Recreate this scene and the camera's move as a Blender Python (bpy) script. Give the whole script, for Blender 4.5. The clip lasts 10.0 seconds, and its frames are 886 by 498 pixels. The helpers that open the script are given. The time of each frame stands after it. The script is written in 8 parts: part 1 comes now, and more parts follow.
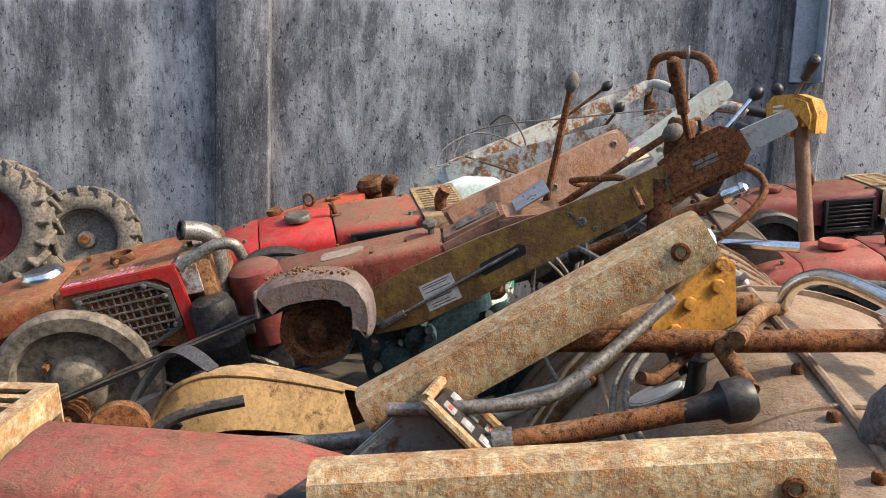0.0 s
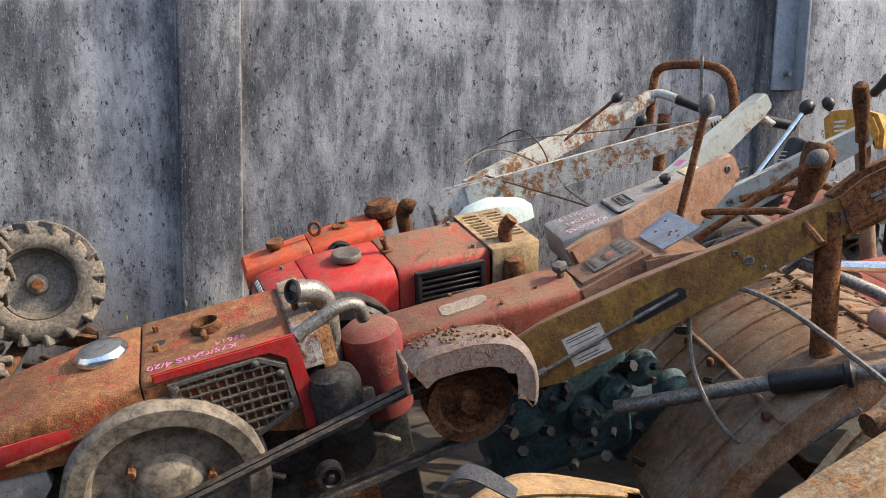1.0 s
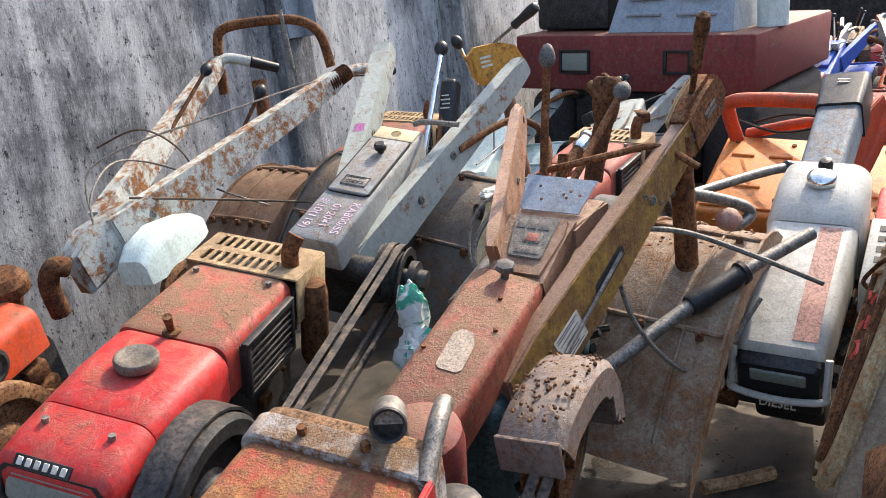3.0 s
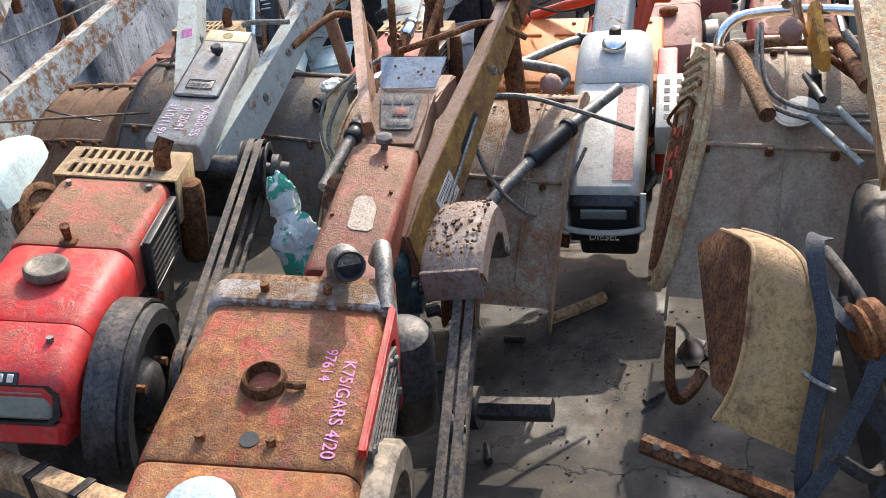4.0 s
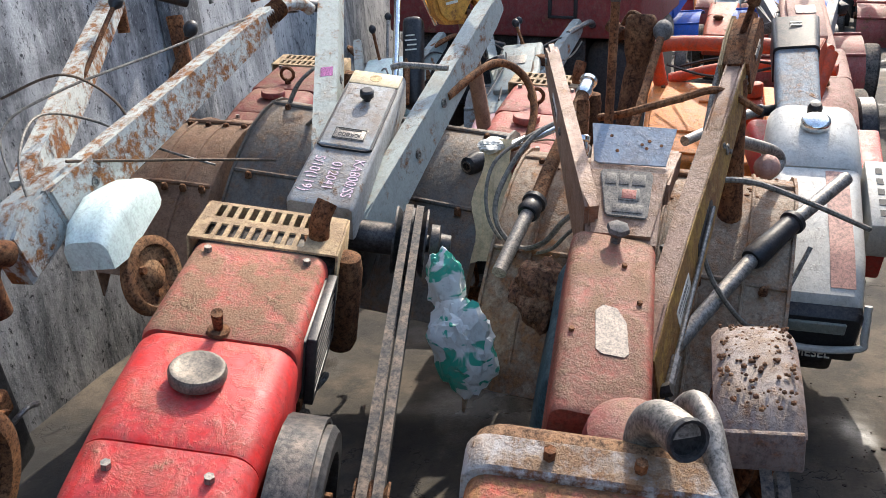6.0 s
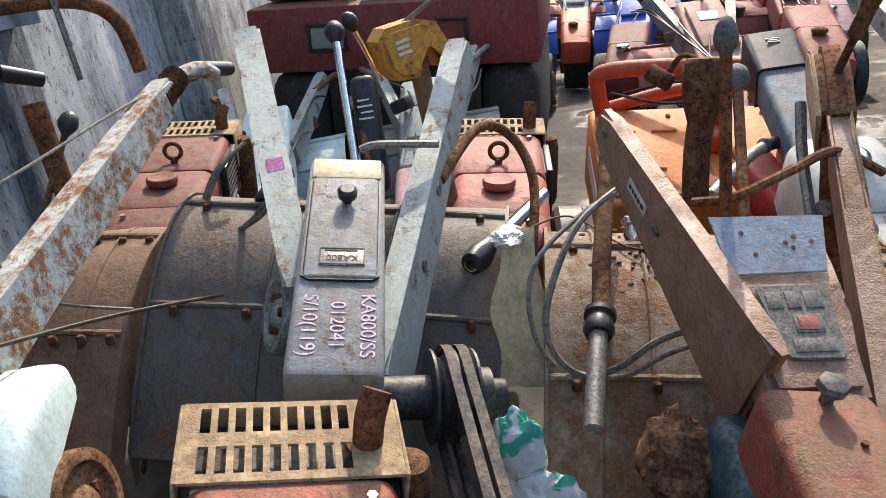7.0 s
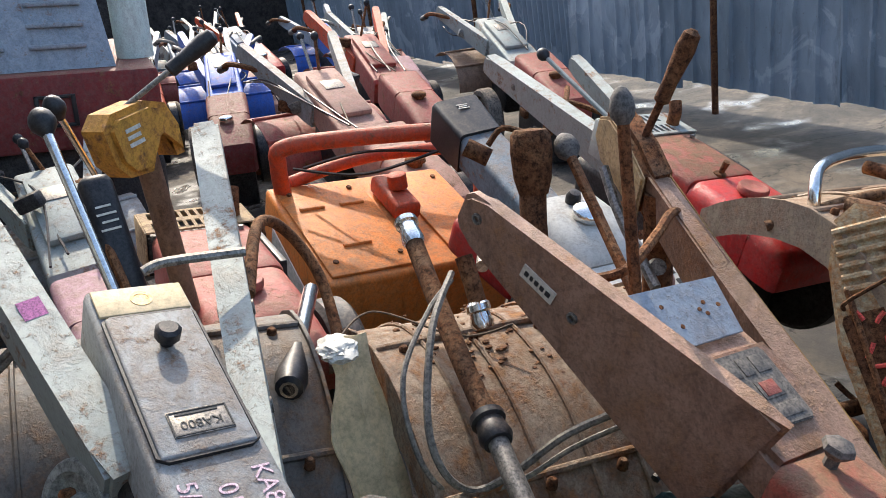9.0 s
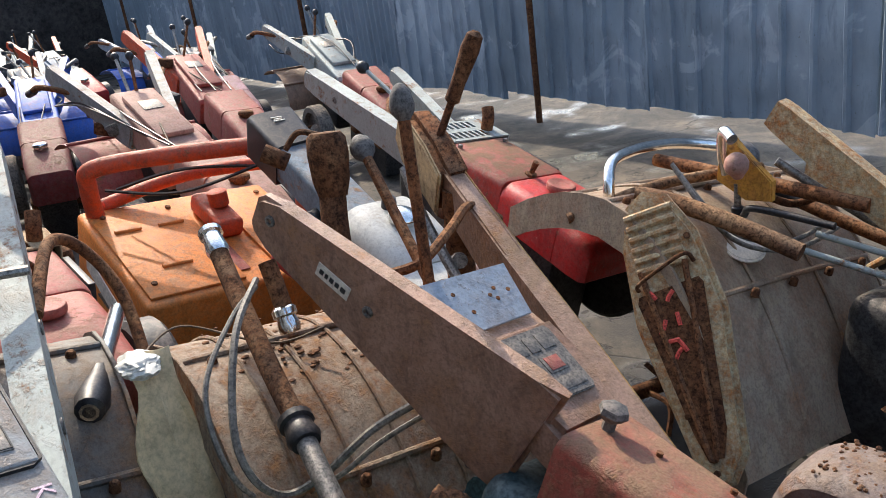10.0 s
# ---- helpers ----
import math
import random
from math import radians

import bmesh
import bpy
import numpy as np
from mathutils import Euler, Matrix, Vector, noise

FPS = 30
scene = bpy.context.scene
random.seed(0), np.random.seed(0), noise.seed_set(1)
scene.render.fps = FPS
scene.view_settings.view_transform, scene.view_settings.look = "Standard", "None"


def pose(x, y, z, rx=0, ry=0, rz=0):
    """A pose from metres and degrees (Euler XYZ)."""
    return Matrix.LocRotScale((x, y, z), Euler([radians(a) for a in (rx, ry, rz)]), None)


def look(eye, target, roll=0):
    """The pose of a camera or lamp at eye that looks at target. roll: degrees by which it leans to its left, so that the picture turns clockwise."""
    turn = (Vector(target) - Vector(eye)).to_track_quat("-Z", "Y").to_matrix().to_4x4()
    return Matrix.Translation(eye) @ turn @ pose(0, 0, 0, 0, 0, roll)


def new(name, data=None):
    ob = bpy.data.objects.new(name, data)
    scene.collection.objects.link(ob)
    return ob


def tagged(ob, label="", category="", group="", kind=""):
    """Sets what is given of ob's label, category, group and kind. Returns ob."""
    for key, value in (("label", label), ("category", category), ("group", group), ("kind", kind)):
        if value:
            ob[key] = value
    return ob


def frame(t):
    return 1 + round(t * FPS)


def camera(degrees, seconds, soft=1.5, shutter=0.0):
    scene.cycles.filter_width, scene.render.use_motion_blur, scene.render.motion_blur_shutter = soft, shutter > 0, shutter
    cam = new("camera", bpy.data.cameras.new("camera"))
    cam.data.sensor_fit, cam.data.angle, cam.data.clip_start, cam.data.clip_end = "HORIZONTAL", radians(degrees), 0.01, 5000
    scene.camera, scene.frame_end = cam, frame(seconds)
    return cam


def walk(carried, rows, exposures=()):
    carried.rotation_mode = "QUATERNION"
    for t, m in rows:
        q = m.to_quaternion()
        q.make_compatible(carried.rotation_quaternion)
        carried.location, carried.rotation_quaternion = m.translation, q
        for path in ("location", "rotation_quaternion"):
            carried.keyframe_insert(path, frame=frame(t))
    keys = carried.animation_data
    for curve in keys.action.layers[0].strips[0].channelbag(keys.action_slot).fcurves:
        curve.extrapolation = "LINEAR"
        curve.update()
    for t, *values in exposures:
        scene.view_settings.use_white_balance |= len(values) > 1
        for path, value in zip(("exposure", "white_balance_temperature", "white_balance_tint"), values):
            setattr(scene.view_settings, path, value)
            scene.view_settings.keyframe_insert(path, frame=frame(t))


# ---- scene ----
cam = camera(54.5, 10.0, soft=0.7)
PATH = [
    (0, (0.09, 0.006, 1.116), (-0.027, 1.981, 0.827), 2.2),
    (0.5, (-0.312, 0.165, 1.162), (-0.403, 2.142, 0.875), 2.0),
    (1, (-0.665, 0.341, 1.184), (-0.4, 2.303, 0.893), 1.3),
    (1.5, (-0.96, 0.555, 1.214), (-0.242, 2.386, 0.852), -0.3),
    (2, (-1.236, 0.901, 1.331), (-0.15, 2.53, 0.923), -4.0),
    (2.2, (-1.368, 1.032, 1.341), (-0.134, 2.551, 0.928), -5.6),
    (3.3, (-1.704, 1.567, 1.356), (-0.017, 2.469, 0.774), -9.2),
    (3.5, (-1.805, 1.59, 1.358), (-0.067, 2.324, 0.695), -10.2),
    (4, (-1.931, 1.615, 1.36), (-0.204, 2.267, 0.59), -11.0),
    (4.5, (-1.97, 1.663, 1.384), (-0.255, 2.291, 0.57), -11.1),
    (5, (-1.992, 1.706, 1.392), (-0.276, 2.352, 0.593), -8.5),
    (5.5, (-1.883, 1.858, 1.35), (-0.163, 2.545, 0.595), -6.2),
    (5.7, (-1.767, 1.977, 1.357), (-0.026, 2.673, 0.66), -6.4),
    (6.8, (-1.272, 2.625, 1.461), (0.55, 3.072, 0.767), -8.9),
    (7, (-1.112, 2.715, 1.476), (0.737, 3.012, 0.772), -9.9),
    (7.5, (-0.795, 2.948, 1.531), (1.078, 3.123, 0.852), -10.2),
    (8, (-0.675, 3.158, 1.529), (1.177, 2.94, 0.805), -7.1),
    (8.5, (-0.72, 3.233, 1.514), (1.075, 2.77, 0.764), -5.8),
    (9, (-0.762, 3.203, 1.532), (0.959, 2.475, 0.82), -7.2),
    (9.5, (-0.81, 3.151, 1.513), (0.816, 2.218, 0.816), -5.7),
    (10, (-0.834, 3.14, 1.495), (0.727, 2.11, 0.785), -7.1),
]
walk(cam, [(t, look(eye, target, roll)) for t, eye, target, roll in PATH], [(0, 1.10, 7000, 10), (2.0, 1.37, 7050, 10), (5.0, 1.48, 6250, 8), (7.0, 1.13, 6600, 8), (10, 1.16, 6600, 8)])

# ---------- world and sun ----------
SUN_EL, SUN_AZ = 42.0, -10.0     # degrees above the ground, degrees from +x towards +y
world = bpy.data.worlds.new("world")
scene.world = world
world.use_nodes = True
wn = world.node_tree
sky = wn.nodes.new("ShaderNodeTexSky")
sky.sky_type = 'NISHITA'
sky.sun_disc = False
sky.sun_elevation = radians(SUN_EL)
sky.sun_rotation = radians(90 - SUN_AZ)
sky.dust_density = 2.0
wn.links.new(sky.outputs[0], wn.nodes["Background"].inputs[0])
wn.nodes["Background"].inputs[1].default_value = 0.215
sun_data = bpy.data.lights.new("sun", 'SUN')
sun_data.energy, sun_data.angle, sun_data.color = 2.55, radians(0.6), (1.0, 0.90, 0.77)
sun = new("sun", sun_data)
sun_dir = Vector((math.cos(radians(SUN_EL)) * math.cos(radians(SUN_AZ)), math.cos(radians(SUN_EL)) * math.sin(radians(SUN_AZ)), math.sin(radians(SUN_EL))))
sun.matrix_world = look(sun_dir * 30, (0, 0, 0))


# ---------- materials ----------
class Mat:
    """A small builder for node materials in object-independent world scale."""
    def __init__(self, name):
        self.m = bpy.data.materials.new(name)
        self.m.use_nodes = True
        self.t = self.m.node_tree
        self.b = self.t.nodes["Principled BSDF"]
        self.co = self.t.nodes.new("ShaderNodeTexCoord").outputs["Object"]

    def set(self, a, socket):
        if isinstance(a, bpy.types.NodeSocket):
            self.t.links.new(a, socket)
        else:
            socket.default_value = a

    def noise(self, scale, detail=6.0, rough=0.6, stretch=(1, 1, 1), warp=0.0):
        mp = self.t.nodes.new("ShaderNodeMapping")
        mp.inputs["Scale"].default_value = stretch
        self.t.links.new(self.co, mp.inputs[0])
        n = self.t.nodes.new("ShaderNodeTexNoise")
        n.inputs["Scale"].default_value, n.inputs["Detail"].default_value = scale, detail
        n.inputs["Roughness"].default_value, n.inputs["Distortion"].default_value = rough, warp
        self.t.links.new(mp.outputs[0], n.inputs["Vector"])
        return n.outputs["Fac"]

    def ramp(self, fac, stops):
        r = self.t.nodes.new("ShaderNodeValToRGB")
        e = r.color_ramp.elements
        while len(e) < len(stops):
            e.new(0.5)
        for k, (p, c) in enumerate(stops):
            e[k].position = p
            e[k].color = (c, c, c, 1) if isinstance(c, (int, float)) else (*c, 1)
        self.t.links.new(fac, r.inputs[0])
        return r.outputs[0]

    def mix(self, fac, a, b):
        n = self.t.nodes.new("ShaderNodeMix")
        n.data_type = 'RGBA'
        self.set(fac, n.inputs[0])
        for v, s in ((a, n.inputs[6]), (b, n.inputs[7])):
            self.set((*v, 1) if isinstance(v, tuple) else v, s)
        return n.outputs[2]

    def op(self, kind, a, b=0.0, clamp=False):
        n = self.t.nodes.new("ShaderNodeMath")
        n.operation, n.use_clamp = kind, clamp
        self.set(a, n.inputs[0]), self.set(b, n.inputs[1])
        return n.outputs[0]

    def upward(self):
        g = self.t.nodes.new("ShaderNodeNewGeometry")
        s = self.t.nodes.new("ShaderNodeSeparateXYZ")
        self.t.links.new(g.outputs["Normal"], s.inputs[0])
        return s.outputs[2]

    def tone(self, amount):
        o = self.t.nodes.new("ShaderNodeObjectInfo").outputs["Random"]
        return self.op('ADD', self.op('MULTIPLY', o, amount), 1 - amount / 2)

    def shade(self, colour, factor):
        n = self.t.nodes.new("ShaderNodeVectorMath")
        n.operation = 'SCALE'
        self.set((*colour,) if isinstance(colour, tuple) else colour, n.inputs[0])
        self.set(factor, n.inputs["Scale"])
        return n.outputs[0]

    def done(self, colour, rough=0.6, metal=0.0, bump=None, strength=0.3, dist=0.004, spec=0.5):
        self.set((*colour, 1) if isinstance(colour, tuple) else colour, self.b.inputs["Base Color"])
        self.set(rough, self.b.inputs["Roughness"])
        self.set(metal, self.b.inputs["Metallic"])
        self.b.inputs["Specular IOR Level"].default_value = spec
        if bump is not None:
            n = self.t.nodes.new("ShaderNodeBump")
            n.inputs["Strength"].default_value, n.inputs["Distance"].default_value = strength, dist
            self.t.links.new(bump, n.inputs["Height"])
            self.t.links.new(n.outputs[0], self.b.inputs["Normal"])
        return self.m


RUST = ((0.060, 0.026, 0.016), (0.155, 0.066, 0.030), (0.30, 0.155, 0.065))
DUST = (0.27, 0.175, 0.105)


def painted(name, paint, rust=0.45, dust=0.5, gloss=0.38, size=9.0, paint2=None, soft=0.05, grain=0.60, rtint=(1, 1, 1)):
    """Old enamel: faded patches, rust breaking through, dirt lying on the upper faces."""
    k = Mat(name)
    big, mid, fine = k.noise(size, 8, 0.65), k.noise(size * 4.5, 6, 0.7), k.noise(260, 3, 0.6)
    p2 = paint2 or tuple(min(1, c * 0.62 + 0.05) for c in paint)
    base = k.mix(k.ramp(mid, [(0.35, 0.0), (0.72, 1.0)]), paint, p2)
    r0, r1, r2 = [tuple(x * y for x, y in zip(c, rtint)) for c in RUST]
    rusty = k.ramp(mid, [(0.2, r0), (0.5, r1), (0.8, r2)])
    mask = k.op('ADD', k.op('MULTIPLY', big, 0.5), k.op('MULTIPLY', mid, 0.5))
    edge = 0.70 - 0.32 * rust
    rmask = k.ramp(mask, [(max(edge - soft, 0), 0.0), (edge + soft * 0.8, 1.0)])
    speck = k.ramp(k.noise(75, 5, 0.75), [(0.60, 0.0), (0.70, min(1.0, 0.25 + rust))])
    rmask = k.op('MAXIMUM', rmask, speck)
    col = k.mix(rmask, base, rusty)
    grime = k.ramp(k.noise(120, 6, 0.8), [(0.36, grain), (0.54, 1.10 - 0.1 * grain)])
    streak = k.ramp(k.noise(size * 2.6, 8, 0.78, (1, 1, 0.45), 0.5), [(0.34, max(0.6, grain)), (0.52, 1.04)])
    col = k.shade(col, k.op('MULTIPLY', grime, streak))
    up = k.ramp(k.upward(), [(0.35, 0.0), (0.9, 1.0)])
    dm = k.op('MULTIPLY', up, k.ramp(k.noise(size * 1.7, 7, 0.72, warp=0.4), [(0.56 - 0.36 * dust, 0.0), (0.80 - 0.30 * dust, 1.0)]))
    dm = k.op('MULTIPLY', dm, min(1.0, 0.35 + dust * 0.65))
    dcol = k.mix(k.ramp(fine, [(0.3, 0.0), (0.7, 1.0)]), tuple(c * 0.55 for c in DUST), DUST)
    col = k.mix(dm, col, dcol)
    rough = k.op('MAXIMUM', k.op('MULTIPLY', rmask, 0.85), k.op('MAXIMUM', k.op('MULTIPLY', dm, 0.95), k.op('ADD', gloss, k.op('MULTIPLY', mid, 0.15))))
    h = k.op('ADD', k.op('MULTIPLY', k.op('ADD', rmask, dm), k.op('ADD', fine, mid)), k.op('MULTIPLY', rmask, -0.4))
    return k.done(col, k.op('ADD', rough, 0.12, True), 0.0, h, 0.75, 0.0035, 0.28)


def rusted(name, tint=(1, 1, 1), dust=0.5, size=14.0):
    k = Mat(name)
    a, b, f = k.noise(size, 8, 0.7, warp=0.3), k.noise(size * 6, 6, 0.7), k.noise(320, 3, 0.7)
    c = k.ramp(a, [(0.30, tuple(x * y for x, y in zip(RUST[0], tint))), (0.52, tuple(x * y for x, y in zip((0.15, 0.058, 0.022), tint))), (0.72, tuple(x * y for x, y in zip((0.27, 0.13, 0.055), tint)))])
    c = k.mix(k.ramp(b, [(0.45, 0.0), (0.75, 0.6)]), c, tuple(x * y for x, y in zip((0.085, 0.042, 0.022), tint)))
    up = k.ramp(k.upward(), [(0.2, 0.0), (0.85, 1.0)])
    dm = k.op('MULTIPLY', up, k.ramp(k.noise(size * 0.8, 7, 0.75), [(0.62 - 0.4 * dust, 0.0), (0.85 - 0.3 * dust, 1.0)]))
    c = k.mix(k.op('MULTIPLY', dm, 0.8), c, k.mix(f, tuple(x * 0.6 for x in DUST), DUST))
    c = k.shade(c, k.ramp(k.noise(95, 6, 0.8), [(0.38, 0.25), (0.56, 1.25)]))
    return k.done(c, 0.92, 0.0, k.op('ADD', k.op('MULTIPLY', b, 0.7), f), 0.7, 0.003, 0.15)


def plain(name, colour, rough=0.5, metal=0.0, vary=0.35, size=30.0, bump=0.25, dust=0.3, grain=0.38):
    k = Mat(name)
    a, b = k.noise(size, 7, 0.65), k.noise(size * 7, 4, 0.6)
    c = k.mix(k.ramp(a, [(0.3, 0.0), (0.7, 1.0)]), tuple(x * (1 - vary) for x in colour), tuple(min(1, x * (1 + vary * 0.6)) for x in colour))
    up = k.ramp(k.upward(), [(0.3, 0.0), (0.95, 1.0)])
    dm = k.op('MULTIPLY', k.op('MULTIPLY', up, k.ramp(a, [(0.40, 0.0), (0.75, 1.0)])), dust)
    c = k.mix(dm, c, DUST)
    c = k.shade(c, k.ramp(k.noise(size * 4, 7, 0.8), [(0.37, grain), (0.56, 1.06)]))
    r = k.op('ADD', rough - 0.08, k.op('MULTIPLY', b, 0.2), True)
    return k.done(c, k.op('MAXIMUM', r, k.op('MULTIPLY', dm, 1.0)), metal, k.op('ADD', a, b), bump, 0.0015, 0.35)


RED = painted("red_enamel", (0.50, 0.020, 0.018), 0.16, 0.32, 0.25, grain=0.72)
RED_TOP = painted("red_enamel_sun_browned", (0.46, 0.045, 0.028), 0.35, 0.85, 0.35, grain=0.72)
RED_DUSTY = painted("red_enamel_under_brown_dirt", (0.42, 0.045, 0.025), 0.78, 0.42, 0.4, size=7.0, paint2=(0.36, 0.05, 0.03), soft=0.05, rtint=(1.6, 1.5, 1.35))
RED_DARK = painted("maroon_paint", (0.20, 0.026, 0.022), 0.3, 0.55, 0.45, grain=0.72)
RED_FADED = painted("faded_red_paint", (0.34, 0.065, 0.05), 0.32, 0.4, 0.4, paint2=(0.36, 0.13, 0.10), grain=0.72)
RED_BROWN = painted("red_brown_paint", (0.28, 0.055, 0.036), 0.36, 0.72, 0.42, paint2=(0.26, 0.10, 0.065), soft=0.1)
ORANGE_RED = painted("orange_red_paint", (0.62, 0.07, 0.015), 0.3, 0.45, 0.35, grain=0.72)
ORANGE = painted("orange_paint", (0.72, 0.20, 0.03), 0.22, 0.35, 0.4, paint2=(0.62, 0.24, 0.07), grain=0.72)
YELLOW_RUST = painted("ochre_paint_with_rust", (0.36, 0.21, 0.045), 0.52, 0.35, 0.45, paint2=(0.22, 0.115, 0.03), soft=0.12)
YELLOW = painted("yellow_ochre_paint", (0.60, 0.30, 0.05), 0.35, 0.3, 0.5, paint2=(0.5, 0.22, 0.05))
WHITE_RUST = painted("chalky_white_paint_with_rust", (0.30, 0.33, 0.31), 0.36, 0.22, 0.42, paint2=(0.27, 0.30, 0.275), soft=0.05, grain=0.84)
WHITE_SCABBED = painted("white_paint_flaking_to_rust", (0.44, 0.465, 0.44), 0.55, 0.3, 0.45, paint2=(0.46, 0.46, 0.40), soft=0.05, grain=0.75, rtint=(1.3, 1.2, 1.0))
CREAM_RUST = painted("cream_paint_with_rust", (0.56, 0.48, 0.31), 0.49, 0.34, 0.42, size=17.0, paint2=(0.56, 0.38, 0.16), soft=0.13, grain=0.60, rtint=(1.9, 1.5, 1.0))
STICKER = plain("worn_sticker", (0.34, 0.27, 0.21), 0.6, 0, 0.45, 60, 0.2, 0.3)
CRUMB = plain("dark_crumbs", (0.045, 0.036, 0.03), 0.9, 0, 0.5, 60, 0.4, 0.2)
# the shadow at the far shed, put into the colour as near-black brown
SHED_SHADE = plain("shed_shade_brown", (0.055, 0.045, 0.040), 0.85, 0, 0.5, 3, 0.4, 0.2)
WHITE = painted("white_enamel", (0.51, 0.495, 0.445), 0.1, 0.22, 0.3, paint2=(0.47, 0.45, 0.39), grain=0.80)
PALE_GREEN = painted("pale_green_white_paint", (0.55, 0.66, 0.60), 0.1, 0.15, 0.35, paint2=(0.62, 0.70, 0.66), grain=0.74)
GREY_PAINT = painted("grey_paint", (0.32, 0.33, 0.32), 0.3, 0.5, 0.45, paint2=(0.26, 0.26, 0.25), grain=0.74)
BLUE_GREY = painted("blue_grey_paint", (0.17, 0.22, 0.26), 0.3, 0.45, 0.45, paint2=(0.13, 0.16, 0.18), grain=0.74)
PLATE_GREY = painted("bluish_grey_sheet", (0.23, 0.27, 0.31), 0.25, 0.3, 0.4, paint2=(0.33, 0.36, 0.39), grain=0.74)
BLUE = painted("bright_blue_paint", (0.03, 0.12, 0.50), 0.15, 0.3, 0.35, grain=0.72)
PINK = painted("sun_bleached_pink_paint", (0.42, 0.21, 0.16), 0.28, 0.4, 0.5, paint2=(0.38, 0.24, 0.19), grain=0.72)
PURPLE = painted("faded_mauve_paint", (0.38, 0.20, 0.24), 0.2, 0.4, 0.45, paint2=(0.46, 0.30, 0.32), grain=0.72)
BEIGE = painted("sand_brown_paint", (0.42, 0.27, 0.12), 0.32, 0.6, 0.50, paint2=(0.34, 0.215, 0.10))
TAN = painted("tan_vent_plate", (0.50, 0.35, 0.18), 0.3, 0.6, 0.6, soft=0.1)
RUSTY = rusted("rusted_steel", (1.2, 1.2, 1.25))
RUST_PALE = rusted("dusty_rusted_sheet", (1.25, 1.5, 1.8), 0.7, 8.0)
RUST_DARK = rusted("dark_rusted_iron", (0.85, 0.92, 1.05), 0.4, 16.0)
BROWN_SHEET = painted("brown_sheet_metal", (0.27, 0.155, 0.095), 0.42, 0.45, 0.42, size=6.0, paint2=(0.20, 0.145, 0.11), soft=0.14)
DUSTY_WHEEL = plain("dust_filmed_casting", (0.24, 0.205, 0.16), 0.7, 0.1, 0.5, 9, 0.3, 0.4)
PALE_CAST = plain("pale_grey_casting", (0.30, 0.31, 0.28), 0.55, 0.2, 0.4, 20, 0.3, 0.2)
BADGE = plain("browned_badge", (0.17, 0.15, 0.125), 0.6, 0.0, 0.5, 60, 0.3, 0.2)
UMBER = painted("umber_paint", (0.36, 0.215, 0.15), 0.40, 0.5, 0.30, size=6.0, paint2=(0.28, 0.175, 0.125), soft=0.14, grain=0.62, rtint=(1.3, 1.3, 1.3))
TAUPE = painted("taupe_sheet", (0.37, 0.275, 0.175), 0.36, 0.55, 0.40, size=6.0, paint2=(0.29, 0.245, 0.20), soft=0.14, grain=0.66, rtint=(1.5, 1.5, 1.5))
DRAB = painted("grey_brown_sheet", (0.125, 0.118, 0.108), 0.30, 0.42, 0.38, size=6.0, paint2=(0.115, 0.095, 0.075), soft=0.12, grain=0.62)
CRUSTED = painted("mud_crusted_sheet", (0.31, 0.24, 0.17), 0.58, 0.55, 0.45, size=8.0, paint2=(0.24, 0.18, 0.125), soft=0.09, grain=0.5, rtint=(1.25, 1.25, 1.25))
GUARD_MUD = painted("mud_spattered_guard", (0.19, 0.155, 0.14), 0.35, 0.5, 0.30, size=10.0, paint2=(0.15, 0.11, 0.10), soft=0.08, grain=0.5)
RUST_PIT = rusted("pitted_rust_over_cream", (1.0, 1.05, 1.15), 0.3, 22.0)
MUD = rusted("caked_mud", (1.15, 1.4, 1.8), 0.3, 30.0)
IRON = plain("oily_cast_iron", (0.05, 0.05, 0.051), 0.5, 0.4, 0.5, 22, 0.5, 0.35)
TEAL = plain("teal_green_casting", (0.05, 0.10, 0.115), 0.5, 0.2, 0.5, 25, 0.4, 0.3)
STEEL = plain("worn_steel", (0.27, 0.255, 0.23), 0.48, 0.6, 0.5, 40, 0.2, 0.5)
CHROME = plain("pitted_chrome", (0.75, 0.74, 0.70), 0.14, 1.0, 0.25, 60, 0.12, 0.15, grain=0.85)
BRASS = plain("dull_brass", (0.36, 0.27, 0.14), 0.4, 0.8, 0.4, 50, 0.2, 0.3)
CAP = plain("dusty_zinc_cap", (0.17, 0.15, 0.125), 0.5, 0.4, 0.5, 60, 0.3, 0.3, grain=0.6)
BLACK = plain("black_plastic", (0.022, 0.022, 0.024), 0.42, 0, 0.4, 40, 0.2, 0.25)
RUBBER = plain("dusty_rubber", (0.045, 0.042, 0.04), 0.75, 0, 0.4, 30, 0.4, 0.55)
WEBBING = plain("dark_woven_webbing", (0.05, 0.056, 0.066), 0.85, 0, 0.35, 90, 0.5, 0.15)
GREY_RUBBER = plain("greyed_rubber_grip", (0.13, 0.12, 0.11), 0.7, 0, 0.35, 40, 0.3, 0.3)
TYRE = plain("mud_grey_tyre", (0.17, 0.15, 0.125), 0.9, 0, 0.45, 18, 0.6, 0.75)
CABLE = plain("greyed_cable", (0.20, 0.18, 0.15), 0.6, 0, 0.4, 30, 0.2, 0.2)
WIRE = plain("rusty_wire", (0.13, 0.09, 0.06), 0.7, 0.3, 0.4, 60, 0.2, 0)
WOOD = plain("weathered_wood", (0.42, 0.27, 0.15), 0.8, 0, 0.5, 14, 0.5, 0.2)
PALE = plain("pale_label", (0.62, 0.58, 0.50), 0.6, 0, 0.3, 50, 0.1, 0.2, grain=0.85)
